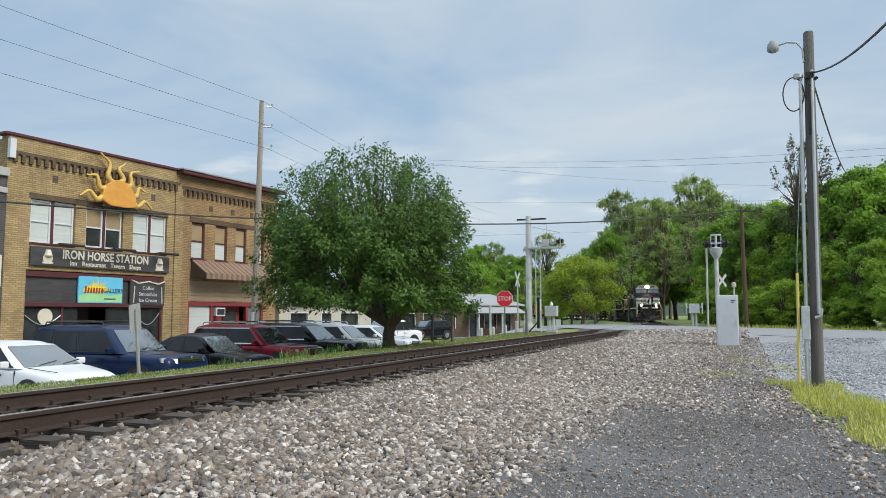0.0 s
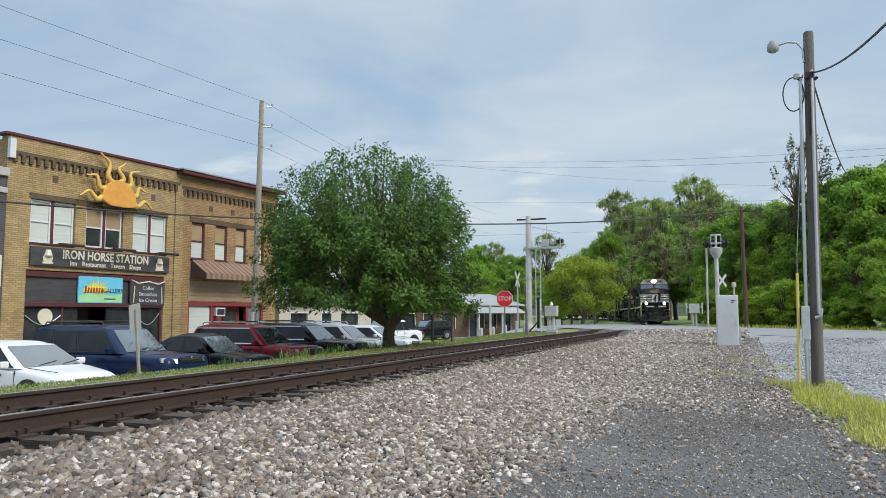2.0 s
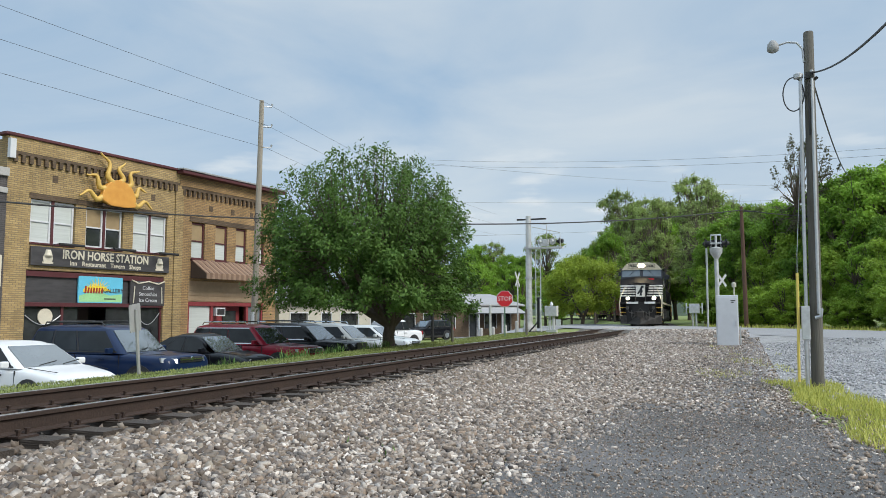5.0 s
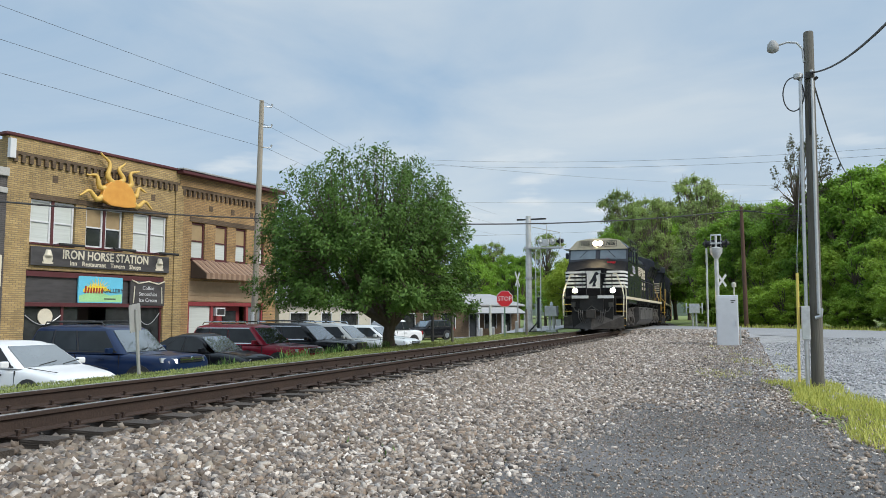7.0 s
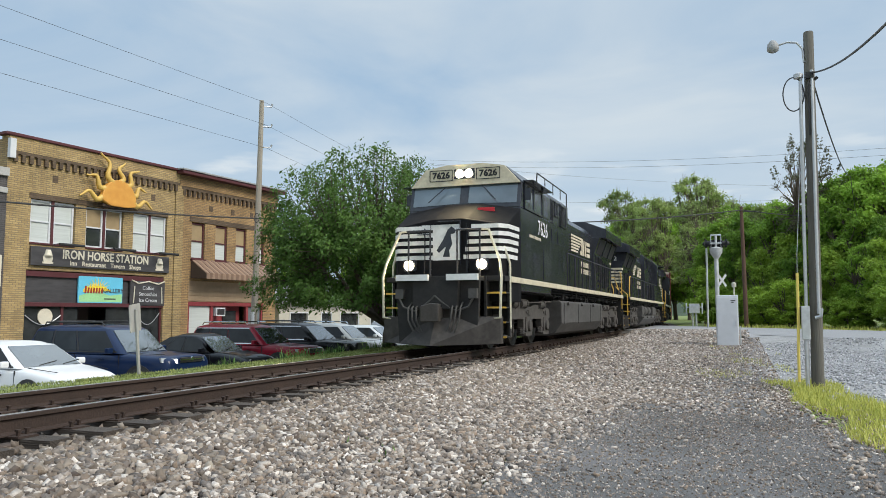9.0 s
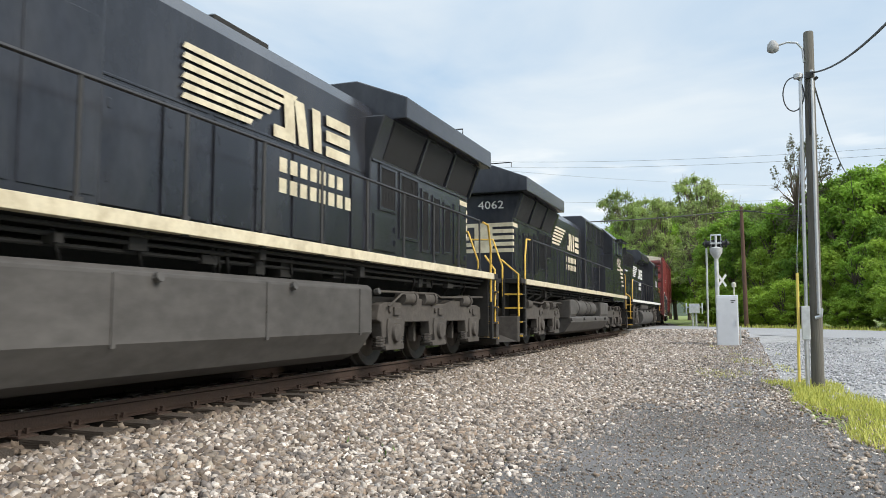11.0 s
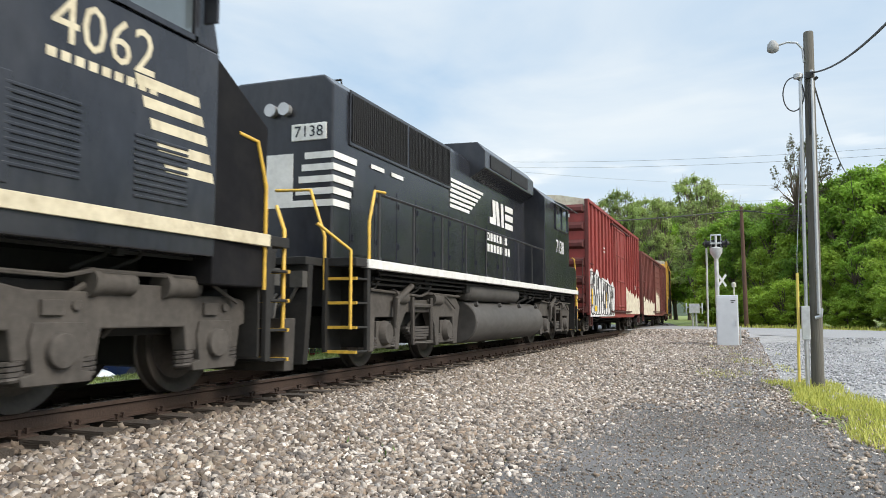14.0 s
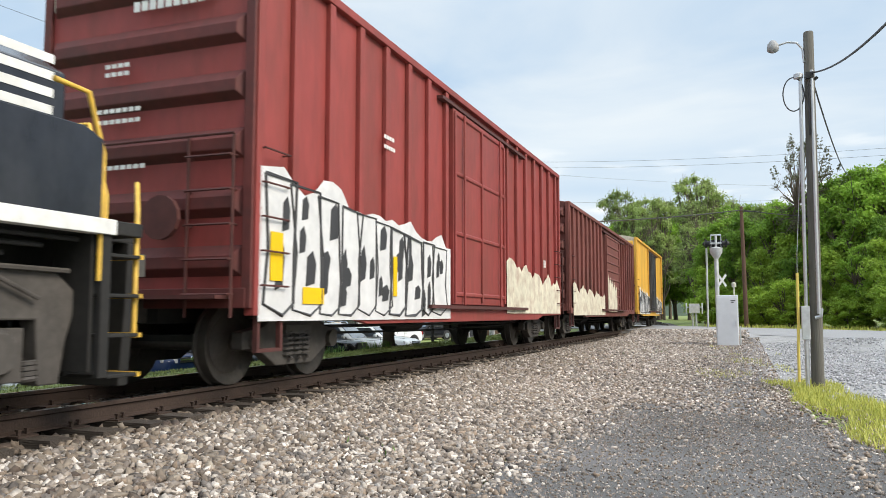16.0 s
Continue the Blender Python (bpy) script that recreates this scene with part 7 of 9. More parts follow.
def side_marks(unit, sx, xw, y_stripe, y_logo, y_words, forward, z=3.12, mat="cream"):
    """Six tapering speed stripes, a block emblem and two rows of word bars on the hood side. forward: +1 where the words run towards +y."""
    g = Geo()
    for k in range(6):
        z0 = z + 0.11 * k
        a = y_stripe
        b = y_stripe + forward * (1.75 - 0.1 * (5 - k) + 0.1 * k)
        slanted(g, sx, xw, min(a, b), max(a, b), z0, z0 + 0.07, 0.05 * forward)
    st = part("side_stripes", g, M[mat], unit, "pale horizontal speed stripes")
    g = Geo()
    for k, (o, w, h0, h1, sl) in enumerate(((0.0, 0.42, 0, 0.16, 0), (0.28, 0.24, 0, 0.6, 0.1), (0.62, 0.24, 0.0, 0.6, 0.24), (1.0, 0.22, 0, 0.6, 0.1),
                                            (1.34, 0.72, 0, 0.15, 0), (1.34, 0.72, 0.22, 0.38, 0), (1.34, 0.72, 0.45, 0.6, 0))):
        a, b = y_logo + forward * o, y_logo + forward * (o + w)
        slanted(g, sx, xw, min(a, b), max(a, b), z - 0.03 + h0, z - 0.03 + h1, sl * -forward * 0.6)
    part("emblem", g, M[mat], unit, "pale block emblem")
    g = Geo()
    for row, n in ((0, 7), (1, 8)):
        for k in range(n):
            a = y_words + forward * k * 0.255
            b = a + forward * 0.17
            z0 = z - 0.46 - 0.27 * row
            slanted(g, sx, xw, min(a, b), max(a, b), z0, z0 + 0.19, 0)
    part("word_bars", g, M[mat], unit, "two rows of plain pale bars")


def handrails(unit, ys, sx, x, z_walk, z_top, mat):
    g = Geo()
    for y in ys:
        g.tube([(sx * x, y, z_walk - 0.12), (sx * x, y, z_top)], 0.022, 6)
        g.box(sx * x, y, z_walk - 0.05, 0.05, 0.09, 0.2)
    g.tube([(sx * x, ys[0], z_top), (sx * x, ys[-1], z_top)], 0.022, 6)
    part("handrail", g, mat, unit, "long side handrail on stanchions", smooth=60)


def end_platform(unit, ye, d, z_walk, w=1.5, step_x=1.12, yellow=True, plow=True, bright=False):
    """Platform, pilot, steps, coupler, hoses and grab rails at one end; d is +1 where the end lies towards +y."""
    hoodend = ye - d * 1.35
    g = Geo()
    g.span(-w, w, *sorted((hoodend, ye - d * 0.96)), z_walk - 0.12, z_walk)
    g.span(-1.0, 1.0, *sorted((ye - d * 0.96, ye - d * 0.45)), z_walk - 0.12, z_walk - 0.01)
    part("end_platform", g, M["frame"], unit, bevel=0.01)
    g = Geo()
    y0, y1 = sorted((ye - d * 0.62, ye - d * 0.5))
    g.extrude([(-0.95, 0.15), (0.95, 0.15), (1.0, 0.9), (1.02, z_walk - 0.12), (-1.02, z_walk - 0.12), (-1.0, 0.9)], "y", y0, y1)
    part("pilot", g, M["frame"], unit, "black pilot plate", bevel=0.01)
    g = Geo()
    if plow:
        g.add([(-1.45, ye - d * 0.75, 0.16), (1.45, ye - d * 0.75, 0.16), (0.0, ye - d * 0.02, 0.12), (-1.45, ye - d * 0.72, 0.78), (1.45, ye - d * 0.72, 0.78), (0, ye - d * 0.38, 0.74),
               (-1.45, ye - d * 0.95, 0.16), (1.45, ye - d * 0.95, 0.16), (-1.45, ye - d * 0.95, 0.78), (1.45, ye - d * 0.95, 0.78)],
              [(0, 2, 5, 3), (2, 1, 4, 5), (3, 5, 4, 9, 8), (0, 3, 8, 6), (1, 7, 9, 4), (6, 8, 9, 7), (0, 6, 7, 1, 2)])
        part("plow", g, M["plow"], unit, "dusty black snow plow", bevel=0.01)
    for sx in (-1, 1):
        g, yel = Geo(), Geo()
        for k in range(4):
            z = 0.32 + k * 0.34
            g.span(*sorted((sx * 0.98, sx * 1.5)), *sorted((ye - d * 1.32, ye - d * 0.98)), z - 0.03, z)
            yel.span(*sorted((sx * 1.0, sx * 1.51)), *sorted((ye - d * 0.985, ye - d * 0.955)), z - 0.035, z + 0.006)
        g.span(*sorted((sx * 1.44, sx * 1.5)), *sorted((ye - d * 1.42, ye - d * 1.32)), 0.3, z_walk)
        g.span(*sorted((sx * 1.0, sx * 1.06)), *sorted((ye - d * 1.36, ye - d * 0.9)), 0.3, z_walk)
        g.span(*sorted((sx * 1.0, sx * 1.42)), *sorted((ye - d * 1.46, ye - d * 1.42)), 0.35, z_walk - 0.12)
        st = part("step_well", g, M["frame"], unit, "black boarding steps", bevel=0.006)
        part("step_edge", yel, M["railyel"] if yellow else M["frame"], st, "yellow step edges")
        g = Geo()
        xo, rr = sx * 1.47, 0.03 if bright else 0.024
        g.tube([(xo, ye - d * 1.42, 1.1), (xo, ye - d * 1.42, z_walk + 0.55), (xo, ye - d * 1.6, z_walk + 1.03), (xo, ye - d * 1.95, z_walk + 1.05)], rr, 7)
        g.tube([(sx * 1.02, ye - d * 0.92, z_walk - 0.45), (sx * 1.02, ye - d * 0.92, z_walk + 0.3), (sx * 0.78, ye - d * 0.92, z_walk + 0.98), (sx * 0.2, ye - d * 0.92, z_walk + 1.0)], rr, 7)
        g.tube([(sx * 1.42, ye - d * 0.95, 0.62), (sx * 1.42, ye - d * 0.95, z_walk + 0.1), (sx * 1.08, ye - d * 0.6, z_walk + 0.45)], rr, 7)
        if bright:
            g = Geo()
            g.tube([(sx * 1.1, ye - d * 0.7, 0.72), (sx * 1.45, ye - d * 0.7, 0.75), (sx * 1.48, ye - d * 0.72, z_walk), (sx * 1.42, ye - d * 0.8, z_walk + 0.35), (sx * 1.12, ye - d * 0.92, z_walk + 1.08), (sx * 0.95, ye - d * 0.92, z_walk + 1.1)], rr, 8)
            g.tube([(sx * 1.5, ye - d * 1.36, 0.5), (sx * 1.5, ye - d * 1.36, z_walk + 0.3), (sx * 1.3, ye - d * 1.3, z_walk + 0.95), (sx * 1.1, ye - d * 1.3, z_walk + 1.05)], rr, 8)
            k = Geo().tube([(sx * 0.95, ye - d * 0.92, z_walk + 1.1), (sx * 0.32, ye - d * 0.92, z_walk + 1.1)], 0.024, 6)
            for q in (0.34, 0.9):
                k.tube([(sx * q, ye - d * 0.92, z_walk - 0.1), (sx * q, ye - d * 0.92, z_walk + 1.1)], 0.024, 6)
            part("front_rail", k, M["raildark"], unit, "black front handrail", smooth=60)
        part("grab_rail", g, M["railcream"] if bright else (M["railyel"] if yellow else M["raildark"]), unit, "bent end handrail", smooth=60)
    g = Geo()
    g.box(0, ye - d * 0.3, 0.86, 0.34, 0.7, 0.26)
    g.extrude([(-0.2, 0.66), (0.24, 0.66), (0.24, 1.06), (0.05, 1.08), (-0.2, 1.02)], "y", *sorted((ye - d * 0.12, ye + d * 0.05)))
    g.box(0, ye - d * 0.55, 0.86, 0.9, 0.14, 0.55)
    part("coupler", g, M["wheel"], unit, "rusty knuckle coupler", bevel=0.02)
    g = Geo()
    for sx in (-1, 1):
        for k in range(3):
            x = sx * (0.42 + 0.1 * k)
            g.tube([(x, ye - d * 0.5, 1.1), (x + sx * 0.02, ye - d * 0.3, 0.98), (x, ye - d * 0.25, 0.7), (x - sx * 0.12, ye - d * 0.3, 0.42)], 0.02, 6)
        g.tube([(sx * 0.95, ye - d * 0.4, 1.28), (sx * 0.8, ye - d * 0.38, 1.0), (sx * 0.5, ye - d * 0.38, 0.9), (sx * 0.15, ye - d * 0.36, 1.12), (0, ye - d * 0.36, 1.25)], 0.024, 7)
        g.box(sx * 0.9, ye - d * 0.45, 1.3, 0.2, 0.16, 0.22)
    part("hoses", g, M["hose"], unit, "black air hoses and jumper cables", smooth=50)


def fuel_tank(unit, y0, y1, z0, z1, barrel=False):
    g = Geo()
    prof = [(-1.25, z0 + 0.1), (-1.0, z0), (1.0, z0), (1.25, z0 + 0.1), (1.47, z0 + 0.4), (1.47, z1 - 0.05), (1.4, z1), (-1.4, z1), (-1.47, z1 - 0.05), (-1.47, z0 + 0.4)]
    if barrel:
        zc, h = (z0 + z1) / 2, (z1 - z0) / 2
        prof = [(1.0 + 0.48 * math.cos(a), zc + h * math.sin(a)) for a in np.linspace(-math.pi / 2, math.pi / 2, 11)]
        prof += [(-x, z) for x, z in reversed(prof)]
    g.extrude(prof, "y", y0, y1)
    t = part("fuel_tank", g, M["tank"], unit, "big dusty grey fuel tank", bevel=0.03, smooth=30 if barrel else 0)
    g = Geo()
    for a in np.linspace(y0 + 0.4, y1 - 0.4, 4):
        for sx in (-1, 1):
            if not barrel and z1 - z0 > 0.8:
                g.box(sx * 1.475, a, (z0 + z1) / 2 + 0.15, 0.02, 0.05, (z1 - z0) * 0.6)
            g.tube([(sx * 1.46, a + 0.5, z1 - 0.1), (sx * 1.53, a + 0.5, z1 - 0.08)], 0.05, 10)
    part("tank_strap", g, M["tank"], t)
    return t


def underframe(unit, y0, y1, z_walk):
    g = Geo()
    g.span(-0.55, 0.55, y0 + 0.4, y1 - 0.4, 0.95, z_walk - 0.1)
    g.span(-1.42, 1.42, y0 + 1.4, y1 - 1.4, z_walk - 0.12, z_walk - 0.06)
    part("underframe", g, M["frame"], unit)
    g = Geo()
    r = random.Random(int(y1 * 100))
    for sx in (-1, 1):
        for k, z in enumerate((z_walk - 0.18, z_walk - 0.25, z_walk - 0.33)):
            g.tube([(sx * (1.36 - 0.06 * k), y0 + 1.6 + 0.3 * k, z), (sx * (1.36 - 0.06 * k), y1 - 1.7, z)], 0.022, 6)
        for k in range(22):
            y = r.uniform(y0 + 1.7, y1 - 1.7)
            g.box(sx * r.uniform(1.1, 1.36), y, z_walk - r.uniform(0.2, 0.36), r.uniform(0.06, 0.18), r.uniform(0.06, 0.35), r.uniform(0.06, 0.2))
            g.tube([(sx * 1.3, y, z_walk - 0.2), (sx * 1.26, y + 0.1, z_walk - 0.38), (sx * 1.1, y + 0.3, z_walk - 0.5)], 0.018, 5)
    part("pipework", g, M["frame"], unit, "pipes and small gear under the walkway")


def digits(unit, text, size, mat, x, y, z, sx, name="road_number"):
    """Numbers on a side wall."""
    m = Matrix.Translation((sx * x, y, z)) @ Matrix.Rotation(radians(90 * sx), 4, "Z") @ Matrix.Rotation(radians(90), 4, "X")
    lettering(name, text, size, mat, unit, m, "painted road number")


def ge_loco(name, label, number, lead):
    u = thing(name, pose(0, 0, 0), label, "locomotive", "diesel locomotives of the train")
    zw = 1.72
    underframe(u, -11.15, 11.15, zw)
    # walkway edge with the pale sill stripe
    for sx in (-1, 1):
        g = Geo().span(*sorted((sx * 1.40, sx * 1.53)), -9.7, 9.75, zw - 0.135, zw)
        part("sill_stripe", g, M["cream"], u, "dirty cream stripe along the walkway edge", bevel=0.006)
        g = Geo().span(*sorted((sx * 0.9, sx * 1.40)), -9.7, 9.75, zw - 0.05, zw - 0.01)
        part("walkway", g, M["frame"], u)
    # engine hood with rounded top edges
    hw = 0.95
    g = Geo()
    g.extrude([(-hw, zw), (hw, zw), (hw, 4.05), (hw - 0.12, 4.26), (hw - 0.4, 4.38), (-hw + 0.4, 4.38), (-hw + 0.12, 4.26), (-hw, 4.05)], "y", -1.0, 5.0)
    hood = part("engine_hood", g, M["loco"], u, "black engine hood with access doors", bevel=0.02)
    d = Geo()
    for sx in (-1, 1):
        for k in range(7):
            y = -0.9 + 0.83 * k
            panel(d, sx, hw, y + 0.03, y + 0.77, zw + 0.12, 3.02, 0.028)
            d.box(sx * (hw + 0.02), y + 0.12, 2.1, 0.03, 0.05, 0.1)
            d.box(sx * (hw + 0.02), y + 0.12, 2.8, 0.03, 0.05, 0.1)
            if k % 2 == 0:
                panel(d, sx, hw, y + 0.03, y + 1.6, 3.06, 3.09)
    part("hood_door", d, M["loco"], hood, "black hood doors with latches", bevel=0.006)
    # radiator house with overhanging wings
    g = Geo().extrude([(-1.05, zw), (1.05, zw), (1.05, 3.3), (1.3, 4.0), (-1.3, 4.0), (-1.05, 3.3)], "y", 4.6, 9.3)
    rad = part("radiator_house", g, M["loco"], u, "black radiator house", bevel=0.02)
    g = Geo().extrude([(-1.52, 4.0), (1.52, 4.0), (1.52, 4.36), (0.6, 4.72), (-0.6, 4.72), (-1.52, 4.36)], "y", 4.95, 9.6)
    part("radiator_wing", g, M["loco"], rad, "wide overhanging radiator roof", bevel=0.02)
    g, fr = Geo(), Geo()
    for sx in (-1, 1):
        for y0, y1, z0, z1 in ((7.9, 8.2, zw + 0.35, 3.0), (7.3, 7.6, zw + 0.3, 3.05), (6.75, 7.0, zw + 0.3, 3.1), (5.75, 6.5, zw + 0.45, 3.22), (4.95, 5.5, zw + 0.85, 3.22)):
            panel(g, sx, 1.05, y0, y1, z0, z1, 0.012)
            for q in np.arange(y0 + 0.05, y1 - 0.02, 0.06):
                panel(g, sx, 1.062, q, q + 0.018, z0, z1, 0.01)
            for q in ((y0 - 0.05, y0, z0 - 0.05, z1 + 0.05), (y1, y1 + 0.05, z0 - 0.05, z1 + 0.05), (y0, y1, z1, z1 + 0.05), (y0, y1, z0 - 0.05, z0)):
                panel(fr, sx, 1.05, *q, 0.03)
        for y0, y1, z1 in ((8.45, 8.75, 3.1), (8.8, 9.2, 3.1), (4.7, 5.55, zw + 0.72)):
            panel(fr, sx, 1.05, y0, y1, zw + 0.14, z1, 0.022)
            for q in (zw + 0.3, z1 - 0.2):
                fr.box(sx * 1.085, y1 - 0.08, q, 0.03, 0.05, 0.09)
        panel(fr, sx, 1.05, 4.62, 9.28, 3.28, 3.32, 0.03)
        for k in range(3):
            y = 5.0 + 1.45 * k
            a = [(sx * 1.08, y, 3.36), (sx * 1.08, y + 1.3, 3.36), (sx * 1.315, y + 1.3, 3.96), (sx * 1.315, y, 3.96)]
            b = [(sx * 1.05 + sx * -0.02, q[1], q[2]) for q in a]
            g.add(a + b, [(0, 1, 2, 3), (4, 5, 6, 7), (0, 1, 5, 4), (2, 3, 7, 6), (0, 3, 7, 4), (1, 2, 6, 5)])
            fr.tube([(sx * 1.1, y + 1.37, 3.34), (sx * 1.33, y + 1.37, 3.98)], 0.04, 4)
    for sx in (-1, 1):
        half = Geo()
        for q in g.islands():
            if q.v[0][0] * sx > 0:
                half.add(q.v, q.f)
        part("grille", half, M["grille"], rad, "dark louvred intake screens")
    part("door_frame", fr, M["loco"], rad, bevel=0.006)
    # dynamic brake box and air intakes behind the cab
    g = Geo().extrude([(-1.12, zw), (1.12, zw), (1.12, 4.5), (0.95, 4.66), (-0.95, 4.66), (-1.12, 4.5)], "y", -5.4, -1.0)
    aux = part("equipment_house", g, M["loco"], u, "black equipment house behind the cab", bevel=0.025)
    g, fr = Geo(), Geo()
    for sx in (-1, 1):
        for k, (a, b, z0) in enumerate(((-5.2, -4.3, 3.75), (-4.1, -3.3, 3.75), (-3.1, -2.6, 4.0), (-2.3, -1.3, 3.75))):
            panel(g, sx, 1.12, a, b, z0, 4.4, 0.01)
            for q in range(5):
                w = (b - a) / 5
                panel(fr, sx, 1.12, a + w * q, a + w * q + 0.035, z0, 4.4, 0.03)
            panel(fr, sx, 1.12, a - 0.04, b + 0.04, 4.4, 4.45, 0.04)
            panel(fr, sx, 1.12, a - 0.04, b + 0.04, z0 - 0.05, z0, 0.04)
        for k in range(5):
            panel(fr, sx, 1.12, -5.3 + 0.86 * k, -4.52 + 0.86 * k, zw + 0.15, 3.5, 0.012)
    part("intake_grille", g, M["grille"], aux, "dark air intakes")
    part("louvre", fr, M["loco"], aux, bevel=0.004)
    # cab: wide, with a sloped windshield and chamfered roof
    roof = [(-1.5, 3.5), (1.5, 3.5), (1.5, 4.18), (1.05, 4.62), (0.5, 4.72), (-0.5, 4.72), (-1.05, 4.62), (-1.5, 4.18)]
    g = Geo()
    back = [(x, -5.4, z) for x, z in roof]
    front = [(x, -8.75 + (z - 3.5) * 0.28, z) for x, z in roof]
    g.loft([front, back])
    g.span(-1.5, 1.5, -8.75, -5.4, zw - 0.32, 3.5)
    cab = part("cab", g, M["loco"], u, "black wide cab", bevel=0.02)
    g = Geo()
    nz = [(-1.5, zw - 0.6), (1.5, zw - 0.6), (1.5, 2.95), (0.45, 3.12), (-0.45, 3.12), (-1.5, 2.95)]
    n0 = [(x * 0.86, -9.95, z) for x, z in nz]
    n1 = [(x * 0.97, -9.7, z + (0.02 if z > 2 else 0)) for x, z in nz]
    n2 = [(x, -8.72, z + (0.52 if z > 2 else 0)) for x, z in nz]
    g.loft([n0, n1, n2])
    nose = part("nose", g, M["matte"], u, "blunt black nose", bevel=0.02)
    # cab glazing
    w = Geo()
    for sx in (-1, 1):
        f = lambda z: -8.75 + (z - 3.5) * 0.28 - 0.012
        a = [(sx * 0.12, f(3.66), 3.66), (sx * 1.40, f(3.62), 3.62), (sx * 1.40, f(4.12), 4.12), (sx * 0.12, f(4.2), 4.2)]
        w.add(a + [(p[0], p[1] + 0.02, p[2]) for p in a], [(0, 1, 2, 3), (4, 5, 6, 7), (0, 1, 5, 4), (1, 2, 6, 5), (2, 3, 7, 6), (3, 0, 4, 7)])
        for y0, y1 in ((-8.3, -7.45), (-7.35, -6.5), (-6.2, -5.8)):
            panel(w, sx, 1.5, y0, y1, 3.56, 4.12, 0.006)
    part("window", w, M["glass"], cab, "glossy cab windows with reflected light put into their colour")
    fr = Geo()
    for sx in (-1, 1):
        for y0, y1 in ((-8.38, -7.4), (-7.4, -6.42)):
            for q in ((y0, y1, 4.12, 4.18), (y0, y1, 3.5, 3.56), (y0, y0 + 0.06, 3.5, 4.18), (y1 - 0.06, y1, 3.5, 4.18)):
                panel(fr, sx, 1.5, *q, 0.03)
        fr.span(*sorted((sx * 1.5, sx * 1.78)), -8.5, -6.3, 4.18, 4.205)
        fr.box(sx * 1.62, -8.45, 3.85, 0.16, 0.04, 0.3)
        fr.tube([(sx * 0.9, -8.9, 3.7), (sx * 0.5, -8.72, 4.1)], 0.015, 5)
    part("window_frame_split", fr, M["loco"], cab, bevel=0.005)
    # face markings
    g, blk = Geo(), Geo()
    if lead:
        yn = -9.955
        g.span(-0.36, 0.36, yn - 0.006, yn, 2.12, 2.98)
        g.extrude([(-0.66, 2.98), (0.36, 2.98), (0.36, 2.88), (-0.58, 2.88)], "y", yn - 0.006, yn)
        for k in range(5):
            z0 = 2.14 + 0.18 * k
            for sx in (-1, 1):
                inner = 0.36 if sx < 0 else 0.42 + 0.05 * k
                g.span(*sorted((sx * inner, sx * 1.285)), yn - 0.006, yn, z0, z0 + 0.1)
                a = [(sx * 1.285, yn, z0), (sx * 1.46, -9.70, z0), (sx * 1.46, -9.70, z0 + 0.1), (sx * 1.285, yn, z0 + 0.1)]
                g.add(a + [(p[0] + sx * 0.006, p[1] - 0.006, p[2]) for p in a], [(0, 1, 2, 3), (4, 5, 6, 7), (0, 1, 5, 4), (1, 2, 6, 5), (2, 3, 7, 6), (3, 0, 4, 7)])
                e = -9.05 + 0.05 * k
                a = [(sx * 1.462, -9.70, z0), (sx * 1.493, e, z0), (sx * 1.493, e, z0 + 0.1), (sx * 1.462, -9.70, z0 + 0.1)]
                g.add(a + [(p[0] + sx * 0.006, p[1], p[2]) for p in a], [(0, 1, 2, 3), (4, 5, 6, 7), (0, 1, 5, 4), (1, 2, 6, 5), (2, 3, 7, 6), (3, 0, 4, 7)])
        part("nose_stripes", g, M["loco_white"], nose, "white stripes across the nose")
        blk.extrude([(-0.1, 2.2), (-0.02, 2.45), (-0.2, 2.3), (-0.26, 2.36), (-0.1, 2.6), (0.02, 2.85), (0.12, 2.93), (0.24, 2.84), (0.2, 2.76), (0.1, 2.74), (0.14, 2.5), (0.06, 2.35), (0.08, 2.2)], "y", yn - 0.014, yn - 0.007)
        part("nose_emblem", blk, M["loco"], nose, "dark rearing figure emblem")
        g = Geo()
        g.extrude([(-1.48, 4.14), (1.48, 4.14), (1.06, 4.6), (0.5, 4.69), (-0.5, 4.69), (-1.06, 4.6)], "y", -8.66, -8.5)
        part("forehead", g, M["cream"], cab, "pale panel above the windshield")
        for sx in (-1, 1):
            lettering("number_board", number, 0.23, M["black"], cab, pose(sx * 0.64, -8.665, 4.42, 90, 0, 0), "dark number on a pale board", squeeze=1.05, bold=0.01)
        g = Geo()
        for z in (4.28, 4.56):
            for sx in (-1, 1):
                g.box(sx * 0.64, -8.668, z, 0.62, 0.014, 0.018)
        for sx in (-1, 1):
            for e in (-0.31, 0.31):
                g.box(sx * 0.64 + e, -8.668, 4.42, 0.018, 0.014, 0.29)
        part("board_frame", g, M["loco"], cab)
        lamp = Geo()
        for x in (-0.12, 0.12):
            lamp.tube([(x, -8.665, 4.44), (x, -8.69, 4.44)], 0.105, 18)
        part("headlight", lamp, M["lamp_warm"], cab, "twin lit headlights")
        g = Geo()
        for x in (-0.12, 0.12):
            g.tube([(x + 0.118 * math.cos(TAU * k / 16), -8.69, 4.44 + 0.118 * math.sin(TAU * k / 16)) for k in range(17)], 0.014, 6)
        g.box(0, -8.664, 4.44, 0.56, 0.01, 0.26)
        part("headlight_bezel", g, M["loco"], cab, "dark headlight surround")
        lamp, hs = Geo(), Geo()
